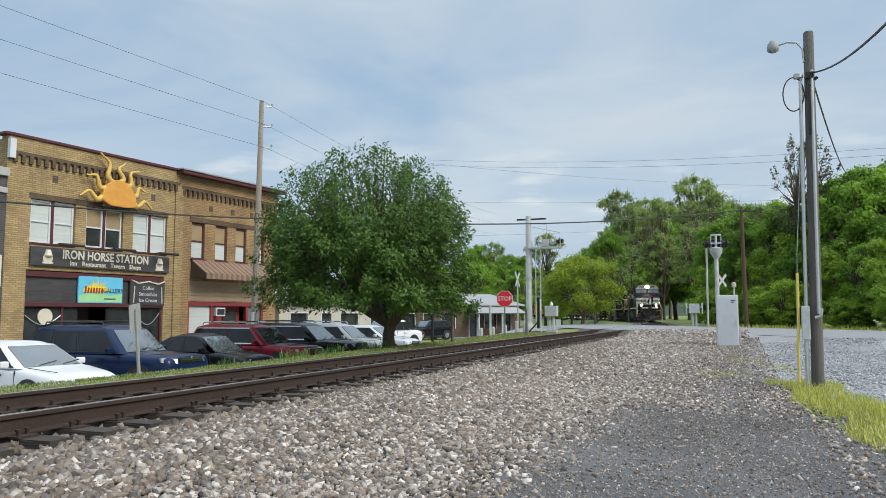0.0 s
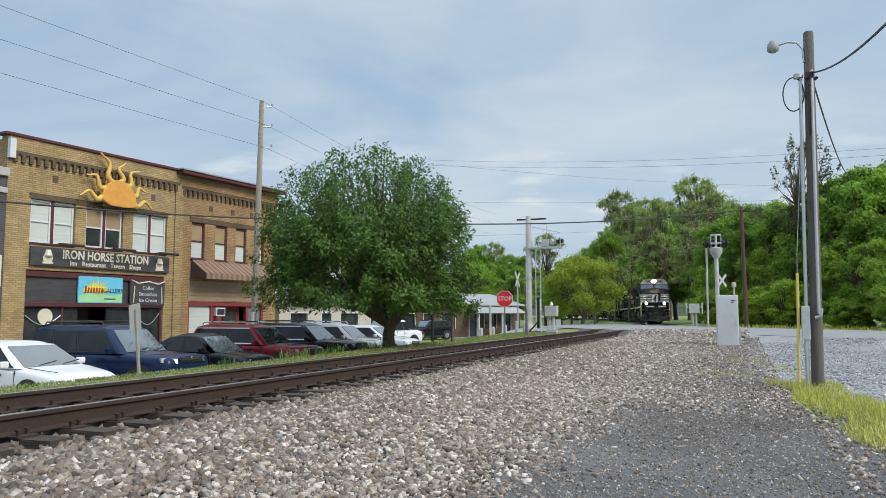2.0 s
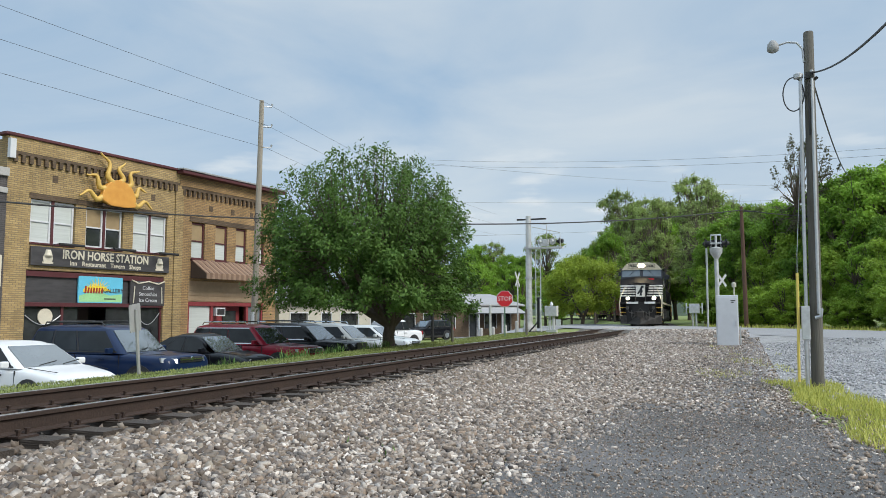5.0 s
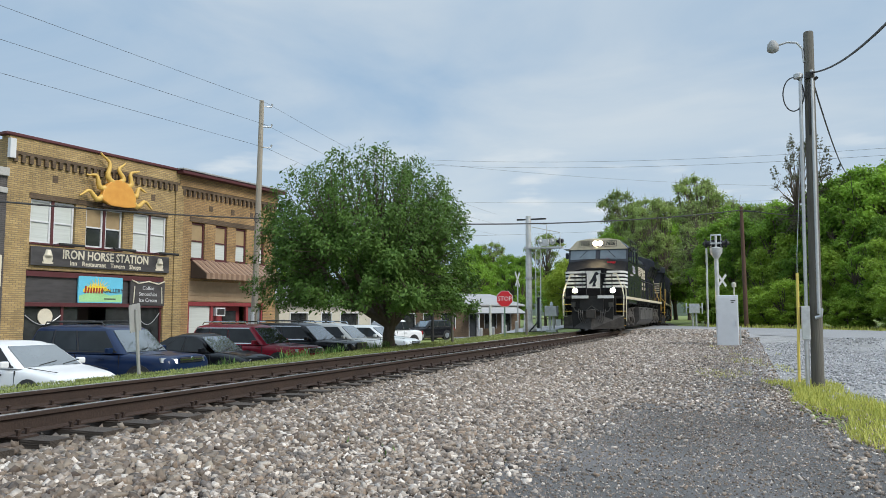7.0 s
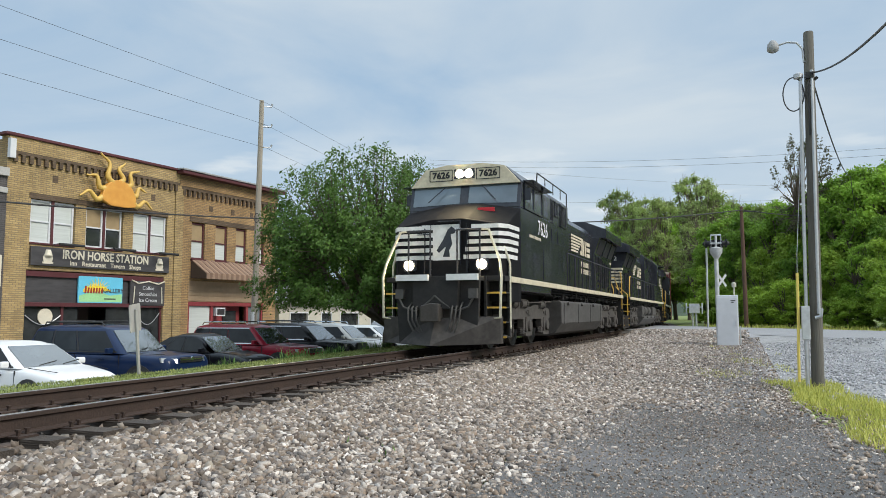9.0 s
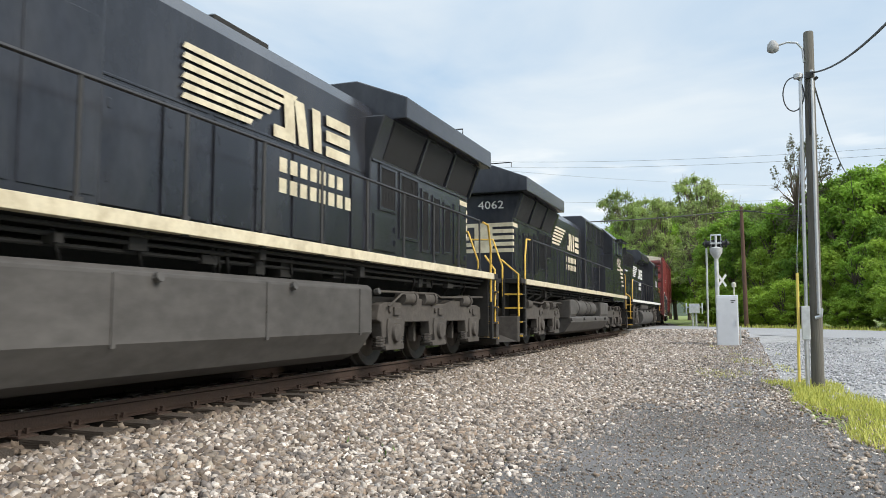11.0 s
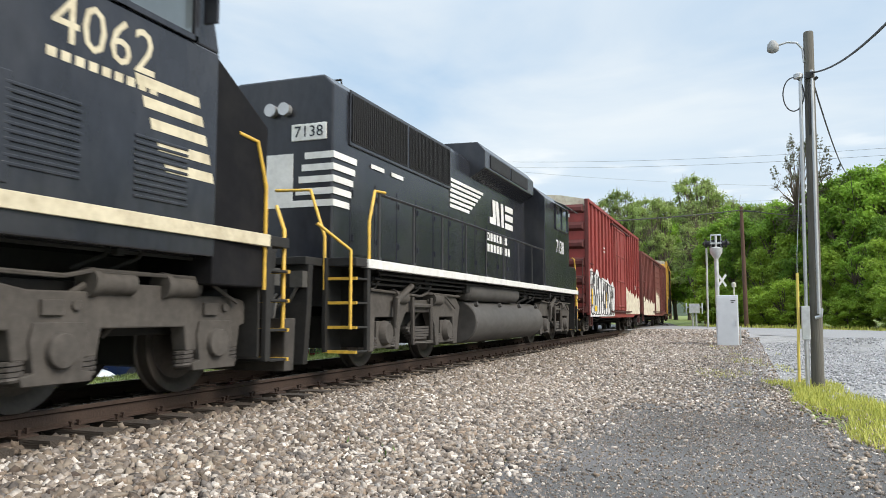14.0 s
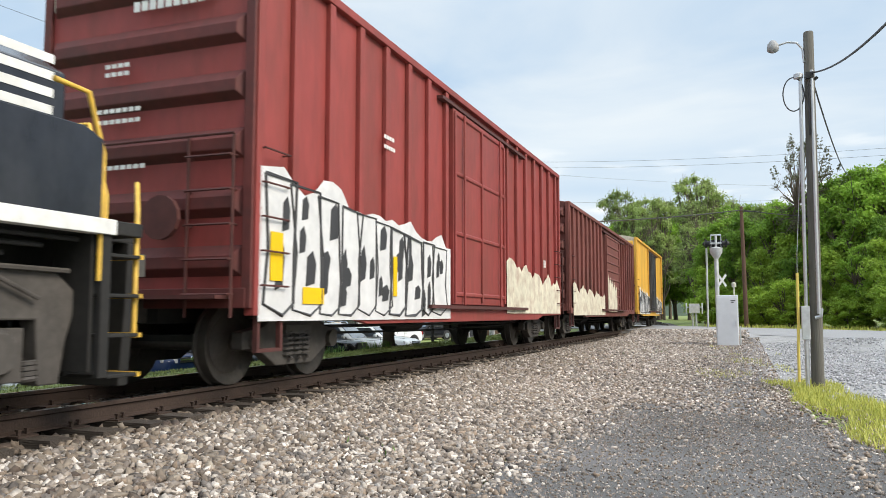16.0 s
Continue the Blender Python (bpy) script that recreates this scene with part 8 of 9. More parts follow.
        for sx in (-1, 1):
            hs.box(sx * 0.92, -10.02, 2.0, 0.3, 0.16, 0.28)
            lamp.tube([(sx * 0.92, -10.09, 2.0), (sx * 0.92, -10.12, 2.0)], 0.112, 18)
            hs.span(*sorted((sx * 0.55, sx * 0.56)), -10.03, -9.95, 1.75, 2.9)
        part("ditch_housing", hs, M["loco"], nose, bevel=0.01)
        part("ditch_light", lamp, M["lamp_warm"], nose, "lit ditch lights")
        g = Geo()
        g.box(0.72, -9.1, 3.42, 0.42, 0.05, 0.1)
        part("warning_sticker", g, M["red"], nose, "small red sticker")
        g = Geo()
        g.span(0.5, 0.515, -9.97, -9.94, 1.8, 3.0)
        g.span(-0.42, -0.405, -9.97, -9.94, 1.8, 3.0)
        for z in (2.25, 2.75):
            g.tube([(-0.75, -9.96, z), (-0.75, -10.0, z), (-0.45, -10.0, z), (-0.45, -9.96, z)], 0.014, 5)
        g.tube([(-0.2, -9.99, 3.05), (0.35, -9.99, 3.05), (0.35, -9.96, 2.0)], 0.02, 6)
        part("nose_door", g, M["loco"], nose)
        g = Geo().span(-0.95, -0.15, -10.82, -10.74, 1.6, 1.74).span(0.3, 1.05, -10.82, -10.74, 1.6, 1.74)
        part("step_tread", g, M["loco_white"], u, "pale non-slip tread at the front")
    else:
        for k in range(5):
            for sx in (-1, 1):
                slanted(g, sx, 1.5, -8.7 + 0.06 * k, -8.0 + 0.1 * k, 2.14 + 0.18 * k, 2.24 + 0.18 * k, 0.03)
        part("cab_stripes", g, M["cream"], cab, "cream stripes on the cab side")
    for sx in (-1, 1):
        digits(cab, number, 0.58, M["cream"] if not lead else M["loco_white"], 1.5, -7.25 if not lead else -6.35, 3.15, sx)
        g = Geo()
        for k in range(9):
            a = -7.85 + 0.14 * k
            panel(g, sx, 1.5, a, a + 0.09, 2.82, 2.9, 0.004)
        part("small_bars", g, M["cream"], cab, "row of small pale bars")
        g = Geo()
        for y0, y1, z0, z1 in ((-7.0, -6.3, 1.9, 2.6), (-4.6, -4.1, 2.15, 2.45), (-8.3, -7.6, 1.85, 2.5)):
            if lead:
                y0, y1 = y0 + 0.8, y1 + 0.8
            for k in range(int((z1 - z0) / 0.06)):
                panel(g, sx, 1.5 if y0 < -5.4 else 1.5, y0, y1, z0 + 0.06 * k, z0 + 0.06 * k + 0.03, 0.014)
        # battery and control boxes beside the walkway
        g.span(*sorted((sx * 1.1, sx * 1.5)), -5.4, -3.2, zw, 2.75 if not lead else 2.95)
        panel(g, sx, 1.5, -6.35, -5.6, zw + 0.05, 2.6, 0.012)
        part("side_cabinet", g, M["loco"], u, "black cabinets with louvres", bevel=0.01)
    # rear end face
    g = Geo()
    ye = 9.305
    for k in range(5):
        z0 = 2.45 + 0.17 * k
        g.span(-1.05 if k % 4 == 0 else 0.0 + 0.08 * k, 1.052, ye, ye + 0.006, z0, z0 + 0.1)
        g.span(-1.056, -0.5, ye, ye + 0.006, z0, z0 + 0.1)
        for sx in (-1, 1):
            slanted(g, sx, 1.052, 9.0 - 0.04 * k, 9.305, z0, z0 + 0.1, 0)
    g.span(-0.5, 0.0, ye, ye + 0.005, 2.45, 3.23)
    part("end_stripes", g, M["cream"], rad, "cream stripes across the hood end")
    lettering("end_number", number, 0.3, M["loco_white"], rad, Matrix.Translation((-0.46, 9.31, 3.70)) @ Matrix.Rotation(radians(180), 4, "Z") @ Matrix.Rotation(radians(90), 4, "X"), "white road number", squeeze=1.2)
    g = Geo()
    for z in (3.86, 4.1):
        g.tube([(0.3, 9.28, z), (0.3, 9.42, z)], 0.1, 14)
    part("rear_lamp", g, M["lamp_off"], rad, "unlit rear lamps", smooth=40)
    for sx in (-1, 1):
        side_marks(u, sx, hw + 0.03, 4.5, 1.9, 2.1, -1) if sx < 0 else side_marks(u, sx, hw + 0.03, 0.2, 1.95, 2.1, 1)
        ys = list(np.linspace(-4.9 if not lead else -2.9, 8.9, 10))
        handrails(u, ys, sx, 1.47, zw, 2.78, M["raildark"])
        g = Geo()
        if lead:
            g.tube([(sx * 1.1, -5.4, 4.62), (sx * 1.12, -5.4, 4.95), (sx * 1.12, -1.2, 4.95), (sx * 1.12, -1.2, 4.5)], 0.02, 6)
            for y in (-4.4, -3.3, -2.2):
                g.tube([(sx * 1.12, y, 4.6), (sx * 1.12, y, 4.95)], 0.016, 5)
        g.tube([(sx * 1.0, 9.2, 4.72), (sx * 1.0, 9.2, 4.84), (sx * 0.4, 9.2, 4.84), (sx * 0.4, 9.2, 4.72)], 0.016, 6)
        part("roof_rail", g, M["raildark"], u)
    # air reservoirs above the fuel tank
    t = fuel_tank(u, -3.85, 3.85, 0.17, 1.25 if lead else 0.76)
    if not lead:
        g = Geo()
        for sx in (-1, 1):
            for y0, y1, q in ((-1.75, 0.25, 0.27), (0.55, 2.75, 0.31)):
                g.tube([(sx * 1.15, y0, 1.05), (sx * 1.15, y0 + 0.05, 1.05), (sx * 1.15, y0 + 0.16, 1.05), (sx * 1.15, y1 - 0.16, 1.05), (sx * 1.15, y1 - 0.05, 1.05), (sx * 1.15, y1, 1.05)],
                       [q * 0.5, q * 0.85, q, q, q * 0.85, q * 0.5], 22)
                for e in (y0 + 0.35, y1 - 0.35):
                    g.tube([(sx * 1.15 + (q + 0.012) * math.cos(t), e, 1.05 + (q + 0.012) * math.sin(t)) for t in np.linspace(0, TAU, 19)], 0.014, 5)
                    g.tube([(sx * 1.15, e, 1.05 + q - 0.02), (sx * 1.15, e, 1.62)], 0.025, 6)
        part("air_reservoir", g, M["tank"], u, "pair of grey air reservoirs", smooth=40)
        g = Geo()
        for y0, y1 in ((-3.95, -2.05), (2.9, 3.9)):
            g.extrude([(-1.4, 0.7), (1.4, 0.7), (1.47, 0.85), (1.47, 1.3), (-1.47, 1.3), (-1.47, 0.85)], "y", y0, y1)
        part("tank_end", g, M["tank"], t, bevel=0.04)
    else:
        g = Geo()
        g.box(0, 0, 1.35, 1.6, 6, 0.25)
        part("tank_saddle", g, M["frame"], t)
    for y in (-7.1, 7.1):
        loco_truck(u, y, 3, R_LOCO, 2.0)
    end_platform(u, -11.1, -1, zw, yellow=True, bright=lead)
    end_platform(u, 11.1, 1, zw)
    # roof gear
    g = Geo()
    g.box(0, 2.0, 4.46, 0.9, 1.2, 0.22)
    g.tube([(0, 0.2, 4.35), (0, 0.2, 4.6)], 0.2, 12)
    g.box(0, -4.2, 4.72, 1.2, 1.4, 0.14)
    part("exhaust", g, M["frame"], u, bevel=0.02)
    return u


def gp_loco(name, label, number):
    """A four-axle road switcher with a short low nose."""
    u = thing(name, pose(0, 0, 0), label, "locomotive", "diesel locomotives of the train")
    zw, hw = 1.62, 0.92
    underframe(u, -9.1, 9.1, zw)
    for sx in (-1, 1):
        part("sill_stripe", Geo().span(*sorted((sx * 1.40, sx * 1.53)), -7.75, 8.05, zw - 0.13, zw), M["loco_white"], u, "dirty white stripe along the walkway edge", bevel=0.006)
        part("walkway", Geo().span(*sorted((sx * 0.9, sx * 1.40)), -7.75, 8.05, zw - 0.05, zw - 0.01), M["frame"], u)
    top = 4.42
    g = Geo().extrude([(-hw, zw), (hw, zw), (hw, top - 0.16), (hw - 0.16, top), (-hw + 0.16, top), (-hw, top - 0.16)], "y", -3.1, 8.05)
    hood = part("engine_hood", g, M["loco"], u, "long black engine hood with access doors", bevel=0.03)
    d, gr, fr = Geo(), Geo(), Geo()
    for sx in (-1, 1):
        for k in range(12):
            y = -2.9 + 0.87 * k
            panel(d, sx, hw, y + 0.03, y + 0.82, zw + 0.12, 2.95, 0.012)
            for z in (2.0, 2.7):
                d.box(sx * (hw + 0.02), y + 0.75, z, 0.03, 0.05, 0.1)
        panel(fr, sx, hw, 3.05, 7.55, 3.42, 4.3, 0.03)
        for a, b in ((3.12, 5.25), (5.35, 7.5)):
            panel(gr, sx, hw + 0.02, a, b, 3.48, 4.24, 0.02)
            for q in np.arange(a + 0.05, b, 0.07):
                panel(gr, sx, hw + 0.04, q, q + 0.022, 3.5, 4.22, 0.018)
        # dynamic brake blister
        fr.extrude([(sx * 0.85, 3.85), (sx * 1.28, 4.1), (sx * 1.28, 4.5), (sx * 1.1, 4.7), (sx * 0.3, 4.72), (sx * 0.3, 4.2)], "y", -2.7, 1.75)
        for k in range(2):
            panel(gr, sx, 1.285, -2.0 + 1.75 * k, -0.4 + 1.75 * k, 4.16, 4.46, 0.012)
    part("hood_door", d, M["loco"], hood, "black hood doors with latches", bevel=0.006)
    part("radiator_grille", gr, M["grille"], hood, "dark radiator screens")
    part("brake_blister", fr, M["loco"], hood, "flared box over the hood", bevel=0.02)
    g = Geo()
    for y in (3.9, 5.4, 6.9):
        g.lathe([(0.5, 0), (0.55, 0.05), (0.5, 0.1), (0.1, 0.12)], 18, Matrix.Translation((0, y, top)))
    for y in (-3.5, -2.2):
        g.box(0.3, y, top + 0.12, 0.5, 0.7, 0.18)
    for x in (-0.4, -0.2, 0.0):
        g.tube([(x, -4.6, 4.55), (x, -5.1, 4.6)], [0.04, 0.09], 8)
    g.tube([(-0.7, 7.4, top), (-0.7, 7.4, top + 0.1), (0.7, 7.4, top + 0.1), (0.7, 7.4, top)], 0.018, 6)
    part("roof_fan", g, M["frame"], hood, "roof fans and horn", smooth=40)
    # cab
    rf = [(-1.5, zw), (1.5, zw), (1.5, 4.12), (1.2, 4.42), (0.5, 4.55), (-0.5, 4.55), (-1.2, 4.42), (-1.5, 4.12)]
    g = Geo().loft([[(x, -6.45, z) for x, z in rf], [(x, -3.1 if z > 4 else -3.1, z) for x, z in rf]])
    cab = part("cab", g, M["loco"], u, "black driver's cab", bevel=0.02)
    g = Geo().extrude([(-0.9, zw), (0.9, zw), (0.9, 2.95), (0.6, 3.12), (-0.6, 3.12), (-0.9, 2.95)], "y", -7.75, -6.4)
    nose = part("nose", g, M["loco"], u, "short low black nose", bevel=0.03)
    w, fr = Geo(), Geo()
    for sx in (-1, 1):
        panel(w, sx, 1.5, -6.1, -4.5, 3.42, 4.06, 0.006)
        for q in ((-6.2, -4.4, 4.06, 4.12), (-6.2, -4.4, 3.36, 3.42), (-6.2, -6.12, 3.36, 4.12), (-4.48, -4.4, 3.36, 4.12), (-5.35, -5.29, 3.42, 4.06)):
            panel(fr, sx, 1.5, *q, 0.035)
        a = [(sx * 1.5, -6.3, 4.16), (sx * 1.5, -4.3, 4.16), (sx * 1.82, -4.3, 4.02), (sx * 1.82, -6.3, 4.02)]
        fr.add(a + [(p[0], p[1], p[2] + 0.025) for p in a], [(0, 1, 2, 3), (4, 5, 6, 7), (0, 1, 5, 4), (1, 2, 6, 5), (2, 3, 7, 6), (3, 0, 4, 7)])
        # stepped cabinet beside the cab and nose
        fr.extrude([(-7.6, zw), (-3.55, zw), (-3.55, 2.2), (-3.75, 2.36), (-7.4, 2.36), (-7.6, 2.28)], "x", *sorted((sx * 0.9, sx * 1.5)))
        for k in range(4):
            w.span(*sorted((sx * 0.12, sx * 1.36)), -6.47, -6.45, 3.55, 4.1) if k == 0 else None
    part("window", w, M["glass"], cab, "glossy cab windows with reflected light put into their colour")
    part("window_frame_split", fr, M["loco"], cab, bevel=0.008)
    g = Geo()
    for sx in (-1, 1):
        for k in range(2):
            g.box(sx * 1.3, -3.35, 1.95 + 0.28 * k, 0.3, 0.36, 0.025)
    part("cab_step", g, M["railyel"], cab, "yellow cab steps")
    g = Geo()
    for sx in (-1, 1):
        for k in range(5):
            slanted(g, sx, 0.902, -7.6, -6.7 + 0.08 * k, 2.4 + 0.15 * k, 2.48 + 0.15 * k, 0)
            slanted(g, sx, hw + 0.016, 7.55 - 0.06 * k, 8.052, 2.42 + 0.18 * k, 2.52 + 0.18 * k, 0)
        for y in (6.3, 5.5):
            panel(g, sx, hw + 0.016, y, y + 0.5, 3.2, 3.27, 0.004)
    ye = 8.052
    for k in range(5):
        z0 = 2.42 + 0.18 * k
        g.span(-hw - 0.02, -0.25 - 0.05 * k, ye, ye + 0.006, z0, z0 + 0.1)
        g.span(0.3, hw + 0.02, ye, ye + 0.006, z0, z0 + 0.1)
    g.span(-0.25, 0.3, ye, ye + 0.005, 2.42, 3.24)
    part("end_stripes", g, M["loco_white"], hood, "white stripes across the hood end")
    g = Geo()
    for x in (-0.52, 0.52):
        g.span(x - 0.3, x + 0.3, ye, ye + 0.02, 3.42, 3.68)
    part("number_board", g, M["loco_white"], hood, "white number boards", bevel=0.02)
    for x in (-0.52, 0.52):
        lettering("end_number", number, 0.24, M["loco"], hood, Matrix.Translation((x, ye + 0.022, 3.55)) @ Matrix.Rotation(radians(180), 4, "Z") @ Matrix.Rotation(radians(90), 4, "X"), "dark road number", squeeze=1.05)
    g = Geo()
    for x in (-0.12, 0.12):
        g.tube([(x, ye - 0.02, 3.92), (x, ye + 0.1, 3.92)], 0.1, 14)
    part("rear_lamp", g, M["lamp_off"], hood, "unlit rear lamps", smooth=40)
    for sx in (-1, 1):
        digits(cab, number, 0.56, M["loco_white"], 1.5, -5.08, 2.84, sx)
        side_marks(u, sx, hw + 0.014, 3.1, 0.3, 0.5, -1, 3.06, "loco_white") if sx < 0 else side_marks(u, sx, hw + 0.014, -1.7, 0.1, 0.2, 1, 3.06, "loco_white")
        handrails(u, list(np.linspace(-3.0, 7.6, 9)), sx, 1.47, zw, 2.62, M["raildark"])
    t = fuel_tank(u, -2.85, 2.95, 0.22, 1.12, True)
    g = Geo()
    for sx in (-1, 1):
        g.tube([(sx * 1.2, -0.8, 1.3), (sx * 1.2, -0.7, 1.3), (sx * 1.2, 3.0, 1.3), (sx * 1.2, 3.1, 1.3)], [0.1, 0.19, 0.19, 0.1], 16)
    part("air_reservoir", g, M["tank"], u, "long grey air reservoir", smooth=40)
    for y in (-5.5, 5.5):
        loco_truck(u, y, 2, R_LOCO, 2.75)
    end_platform(u, -9.05, -1, zw, plow=False)
    end_platform(u, 9.35, 1, zw, plow=False)
    return u


def car_truck(unit, y):
    wb = 1.78
    for a in (y - wb / 2, y + wb / 2):
        wheelset(unit, a, R_CAR)
    for sx in (-1, 1):
        g = Geo()
        x0, x1 = sorted((sx * 0.98, sx * 1.14))
        g.extrude([(y - 1.12, 0.42), (y - 1.12, 0.62), (y - 0.7, 0.68), (y - 0.45, 0.82), (y + 0.45, 0.82), (y + 0.7, 0.68), (y + 1.12, 0.62), (y + 1.12, 0.42),
                   (y + 0.82, 0.42), (y + 0.42, 0.2), (y - 0.42, 0.2), (y - 0.82, 0.42)], "x", x0, x1)
        fr = part("side_frame", g, M["truck"], unit, "dusty cast freight truck frame", bevel=0.015)
        s = Geo()
        for e in (-0.2, 0, 0.2):
            coil(s, sx * 1.12, y + e, 0.28, 0.6, 0.09, 5, 0.02)
        s.box(sx * 1.1, y, 0.64, 0.2, 0.6, 0.1)
        part("spring", s, M["spring"], fr, "nest of coil springs")
        j = Geo()
        for a in (y - wb / 2, y + wb / 2):
            j.tube([(sx * 1.08, a, 0.5), (sx * 1.2, a, 0.5)], 0.11, 14)
        part("bearing_cap", j, M["wheel"], fr, smooth=40)
    g = Geo().span(-1.0, 1.0, y - 0.22, y + 0.22, 0.4, 0.72)
    g.span(-0.5, 0.5, y - 1.0, y + 1.0, 0.5, 0.58)
    part("bolster", g, M["frame"], unit)


def boxcar(name, label, mat, end_mat, half, sill, eave, door, ribs, seed, top_mat=None, curved=0.0, arch=0.24, door_mat=None, plug=True):
    u = thing(name, pose(0, 0, 0), label, "boxcar", "boxcars of the train")
    w = 1.5
    g = Geo()
    g.extrude([(-w, sill + 0.25), (w, sill + 0.25), (w, eave), (0.6, eave + arch * 0.75), (0, eave + arch), (-0.6, eave + arch * 0.75), (-w, eave)], "y", -half, half)
    body = part("body", g, mat, u, "ribbed steel car body", bevel=0.01)
    for sx in (-1, 1):
        g = Geo()
        for y in ribs:
            g.extrude([(y - 0.07, sill + 0.2), (y + 0.07, sill + 0.2), (y + 0.07, eave - 0.1), (y - 0.07, eave - 0.1)], "x", *sorted((sx * w, sx * (w + 0.075))))
        g.span(*sorted((sx * (w - 0.05), sx * (w + 0.09))), -half, half, eave - 0.1, eave + 0.02)
        g.extrude([(-half, sill + 0.3), (half, sill + 0.3), (half, sill + 0.12), (half - 2.2, sill + 0.1), (half - 2.8, sill), (-half + 2.8, sill), (-half + 2.2, sill + 0.1), (-half, sill + 0.12)], "x",
                  *sorted((sx * (w - 0.04), sx * (w + 0.06))))
        g.span(*sorted((sx * (w - 0.05), sx * (w + 0.085))), -half, -half + 0.12, sill + 0.12, eave)
        g.span(*sorted((sx * (w - 0.05), sx * (w + 0.085))), half - 0.12, half, sill + 0.12, eave)
        part("side_rib", g, mat, body, "vertical side posts", bevel=0.012)
        # door with tracks, panels and lock bars
        a, b = door
        g = Geo()
        g.span(*sorted((sx * w, sx * (w + 0.1))), a, b, sill + 0.32, eave - 0.32)
        slab, g = g, Geo()
        for k in range(9 if not plug else 4):
            n = 9 if not plug else 4
            z = sill + 0.45 + (eave - sill - 0.9) * k / (n - 0.99)
            g.extrude([(sx * (w + 0.09), z), (sx * (w + 0.13), z + 0.03), (sx * (w + 0.13), z + 0.08), (sx * (w + 0.09), z + 0.11)], "y", a + 0.06, b - 0.06)
        for y in ((a + b) / 2, a + 0.05, b - 0.05) if plug else (a + 0.05, b - 0.05):
            g.span(*sorted((sx * (w + 0.1), sx * (w + 0.14))), y - 0.035, y + 0.035, sill + 0.36, eave - 0.4)
        for y in (a + 0.5, b - 0.45) if plug else ():
            g.tube([(sx * (w + 0.15), y, sill + 0.3), (sx * (w + 0.15), y, eave - 0.36)], 0.025, 6)
        dr = part("sliding_door", slab, door_mat or mat, u, "steel side door with lock bars", bevel=0.01)
        part("door_bar", g, door_mat or mat, dr, bevel=0.01)
        g = Geo()
        g.span(*sorted((sx * w, sx * (w + 0.16))), a - 1.2, b + 1.9, sill + 0.24, sill + 0.3)
        g.span(*sorted((sx * w, sx * (w + 0.12))), a - 0.6, b + 1.9, eave - 0.3, eave - 0.24)
        part("door_track", g, end_mat, u)
        # corner ladders
        g = Geo()
        for y0 in (-half + 0.1, half - 0.6):
            for k in range(5):
                z = sill + 0.45 + 0.38 * k
                g.tube([(sx * (w + 0.02), y0, z), (sx * (w + 0.13), y0, z), (sx * (w + 0.13), y0 + 0.5, z), (sx * (w + 0.02), y0 + 0.5, z)], 0.012, 5)
            g.span(*sorted((sx * w, sx * (w + 0.06))), y0, y0 + 0.05, sill - 0.25, sill + 0.4)
            g.span(*sorted((sx * w, sx * (w + 0.06))), y0 + 0.45, y0 + 0.5, sill - 0.25, sill + 0.4)
            g.span(*sorted((sx * w, sx * (w + 0.06))), y0, y0 + 0.5, sill - 0.28, sill - 0.24)
        part("side_ladder", g, end_mat, u, "rung ladder and stirrup step")
    for d in (-1, 1):
        g = Geo()
        n = 6
        for k in range(n):
            z = sill + 0.55 + (eave - sill - 1.05) * k / (n - 1)
            ya, yb = d * half, d * (half + 0.09)
            g.add([(-w + 0.08, ya, z), (w - 0.08, ya, z), (w - 0.08, ya, z + 0.34), (-w + 0.08, ya, z + 0.34),
                   (-w + 0.16, yb, z + 0.09), (w - 0.16, yb, z + 0.09), (w - 0.16, yb, z + 0.22), (-w + 0.16, yb, z + 0.22)],
                  [(0, 1, 5, 4), (1, 2, 6, 5), (2, 3, 7, 6), (3, 0, 4, 7), (4, 5, 6, 7)])
        g.span(-w, w, *sorted((d * half, d * (half + 0.06))), sill + 0.2, sill + 0.42)
        g.span(-w - 0.06, -w + 0.06, *sorted((d * half, d * (half + 0.05))), sill + 0.2, eave)
        g.span(w - 0.06, w + 0.06, *sorted((d * half, d * (half + 0.05))), sill + 0.2, eave)
        # the red car's ends take the copy with shade in its colour
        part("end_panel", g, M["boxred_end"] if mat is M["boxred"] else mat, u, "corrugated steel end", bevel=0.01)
        if top_mat:
            g = Geo().extrude([(-w, eave - 0.42), (w, eave - 0.42), (w, eave), (0.6, eave + arch * 0.75), (0, eave + arch), (-0.6, eave + arch * 0.75), (-w, eave)], "y",
                              *sorted((d * (half + 0.004), d * (half + 0.012))))
            part("end_band", g, top_mat, u, "pale band at the top of the end")
        g = Geo()
        for sx in (-1, 1):
            for k in range(5):
                z = sill + 0.35 + 0.38 * k
                g.tube([(sx * 0.75, d * (half + 0.02), z), (sx * 0.75, d * (half + 0.16), z), (sx * 1.35, d * (half + 0.16), z), (sx * 1.35, d * (half + 0.02), z)], 0.014, 5)
            for x in (0.75, 1.35):
                g.tube([(sx * x, d * (half + 0.1), sill + 0.1), (sx * x, d * (half + 0.1), sill + 2.1)], 0.02, 5)
        g.tube([(-1.4, d * (half + 0.16), sill + 2.1), (1.4, d * (half + 0.16), sill + 2.1)], 0.016, 6)
        g.span(-1.3, 1.3, *sorted((d * (half + 0.05), d * (half + 0.3))), sill + 0.3, sill + 0.34)
        g.tube([(0.5, d * (half + 0.2), sill + 1.2), (0.5, d * (half + 0.26), sill + 1.2)], 0.25, 14)
        part("end_ladder", g, end_mat, u, "end ladder, crossover platform and hand brake")
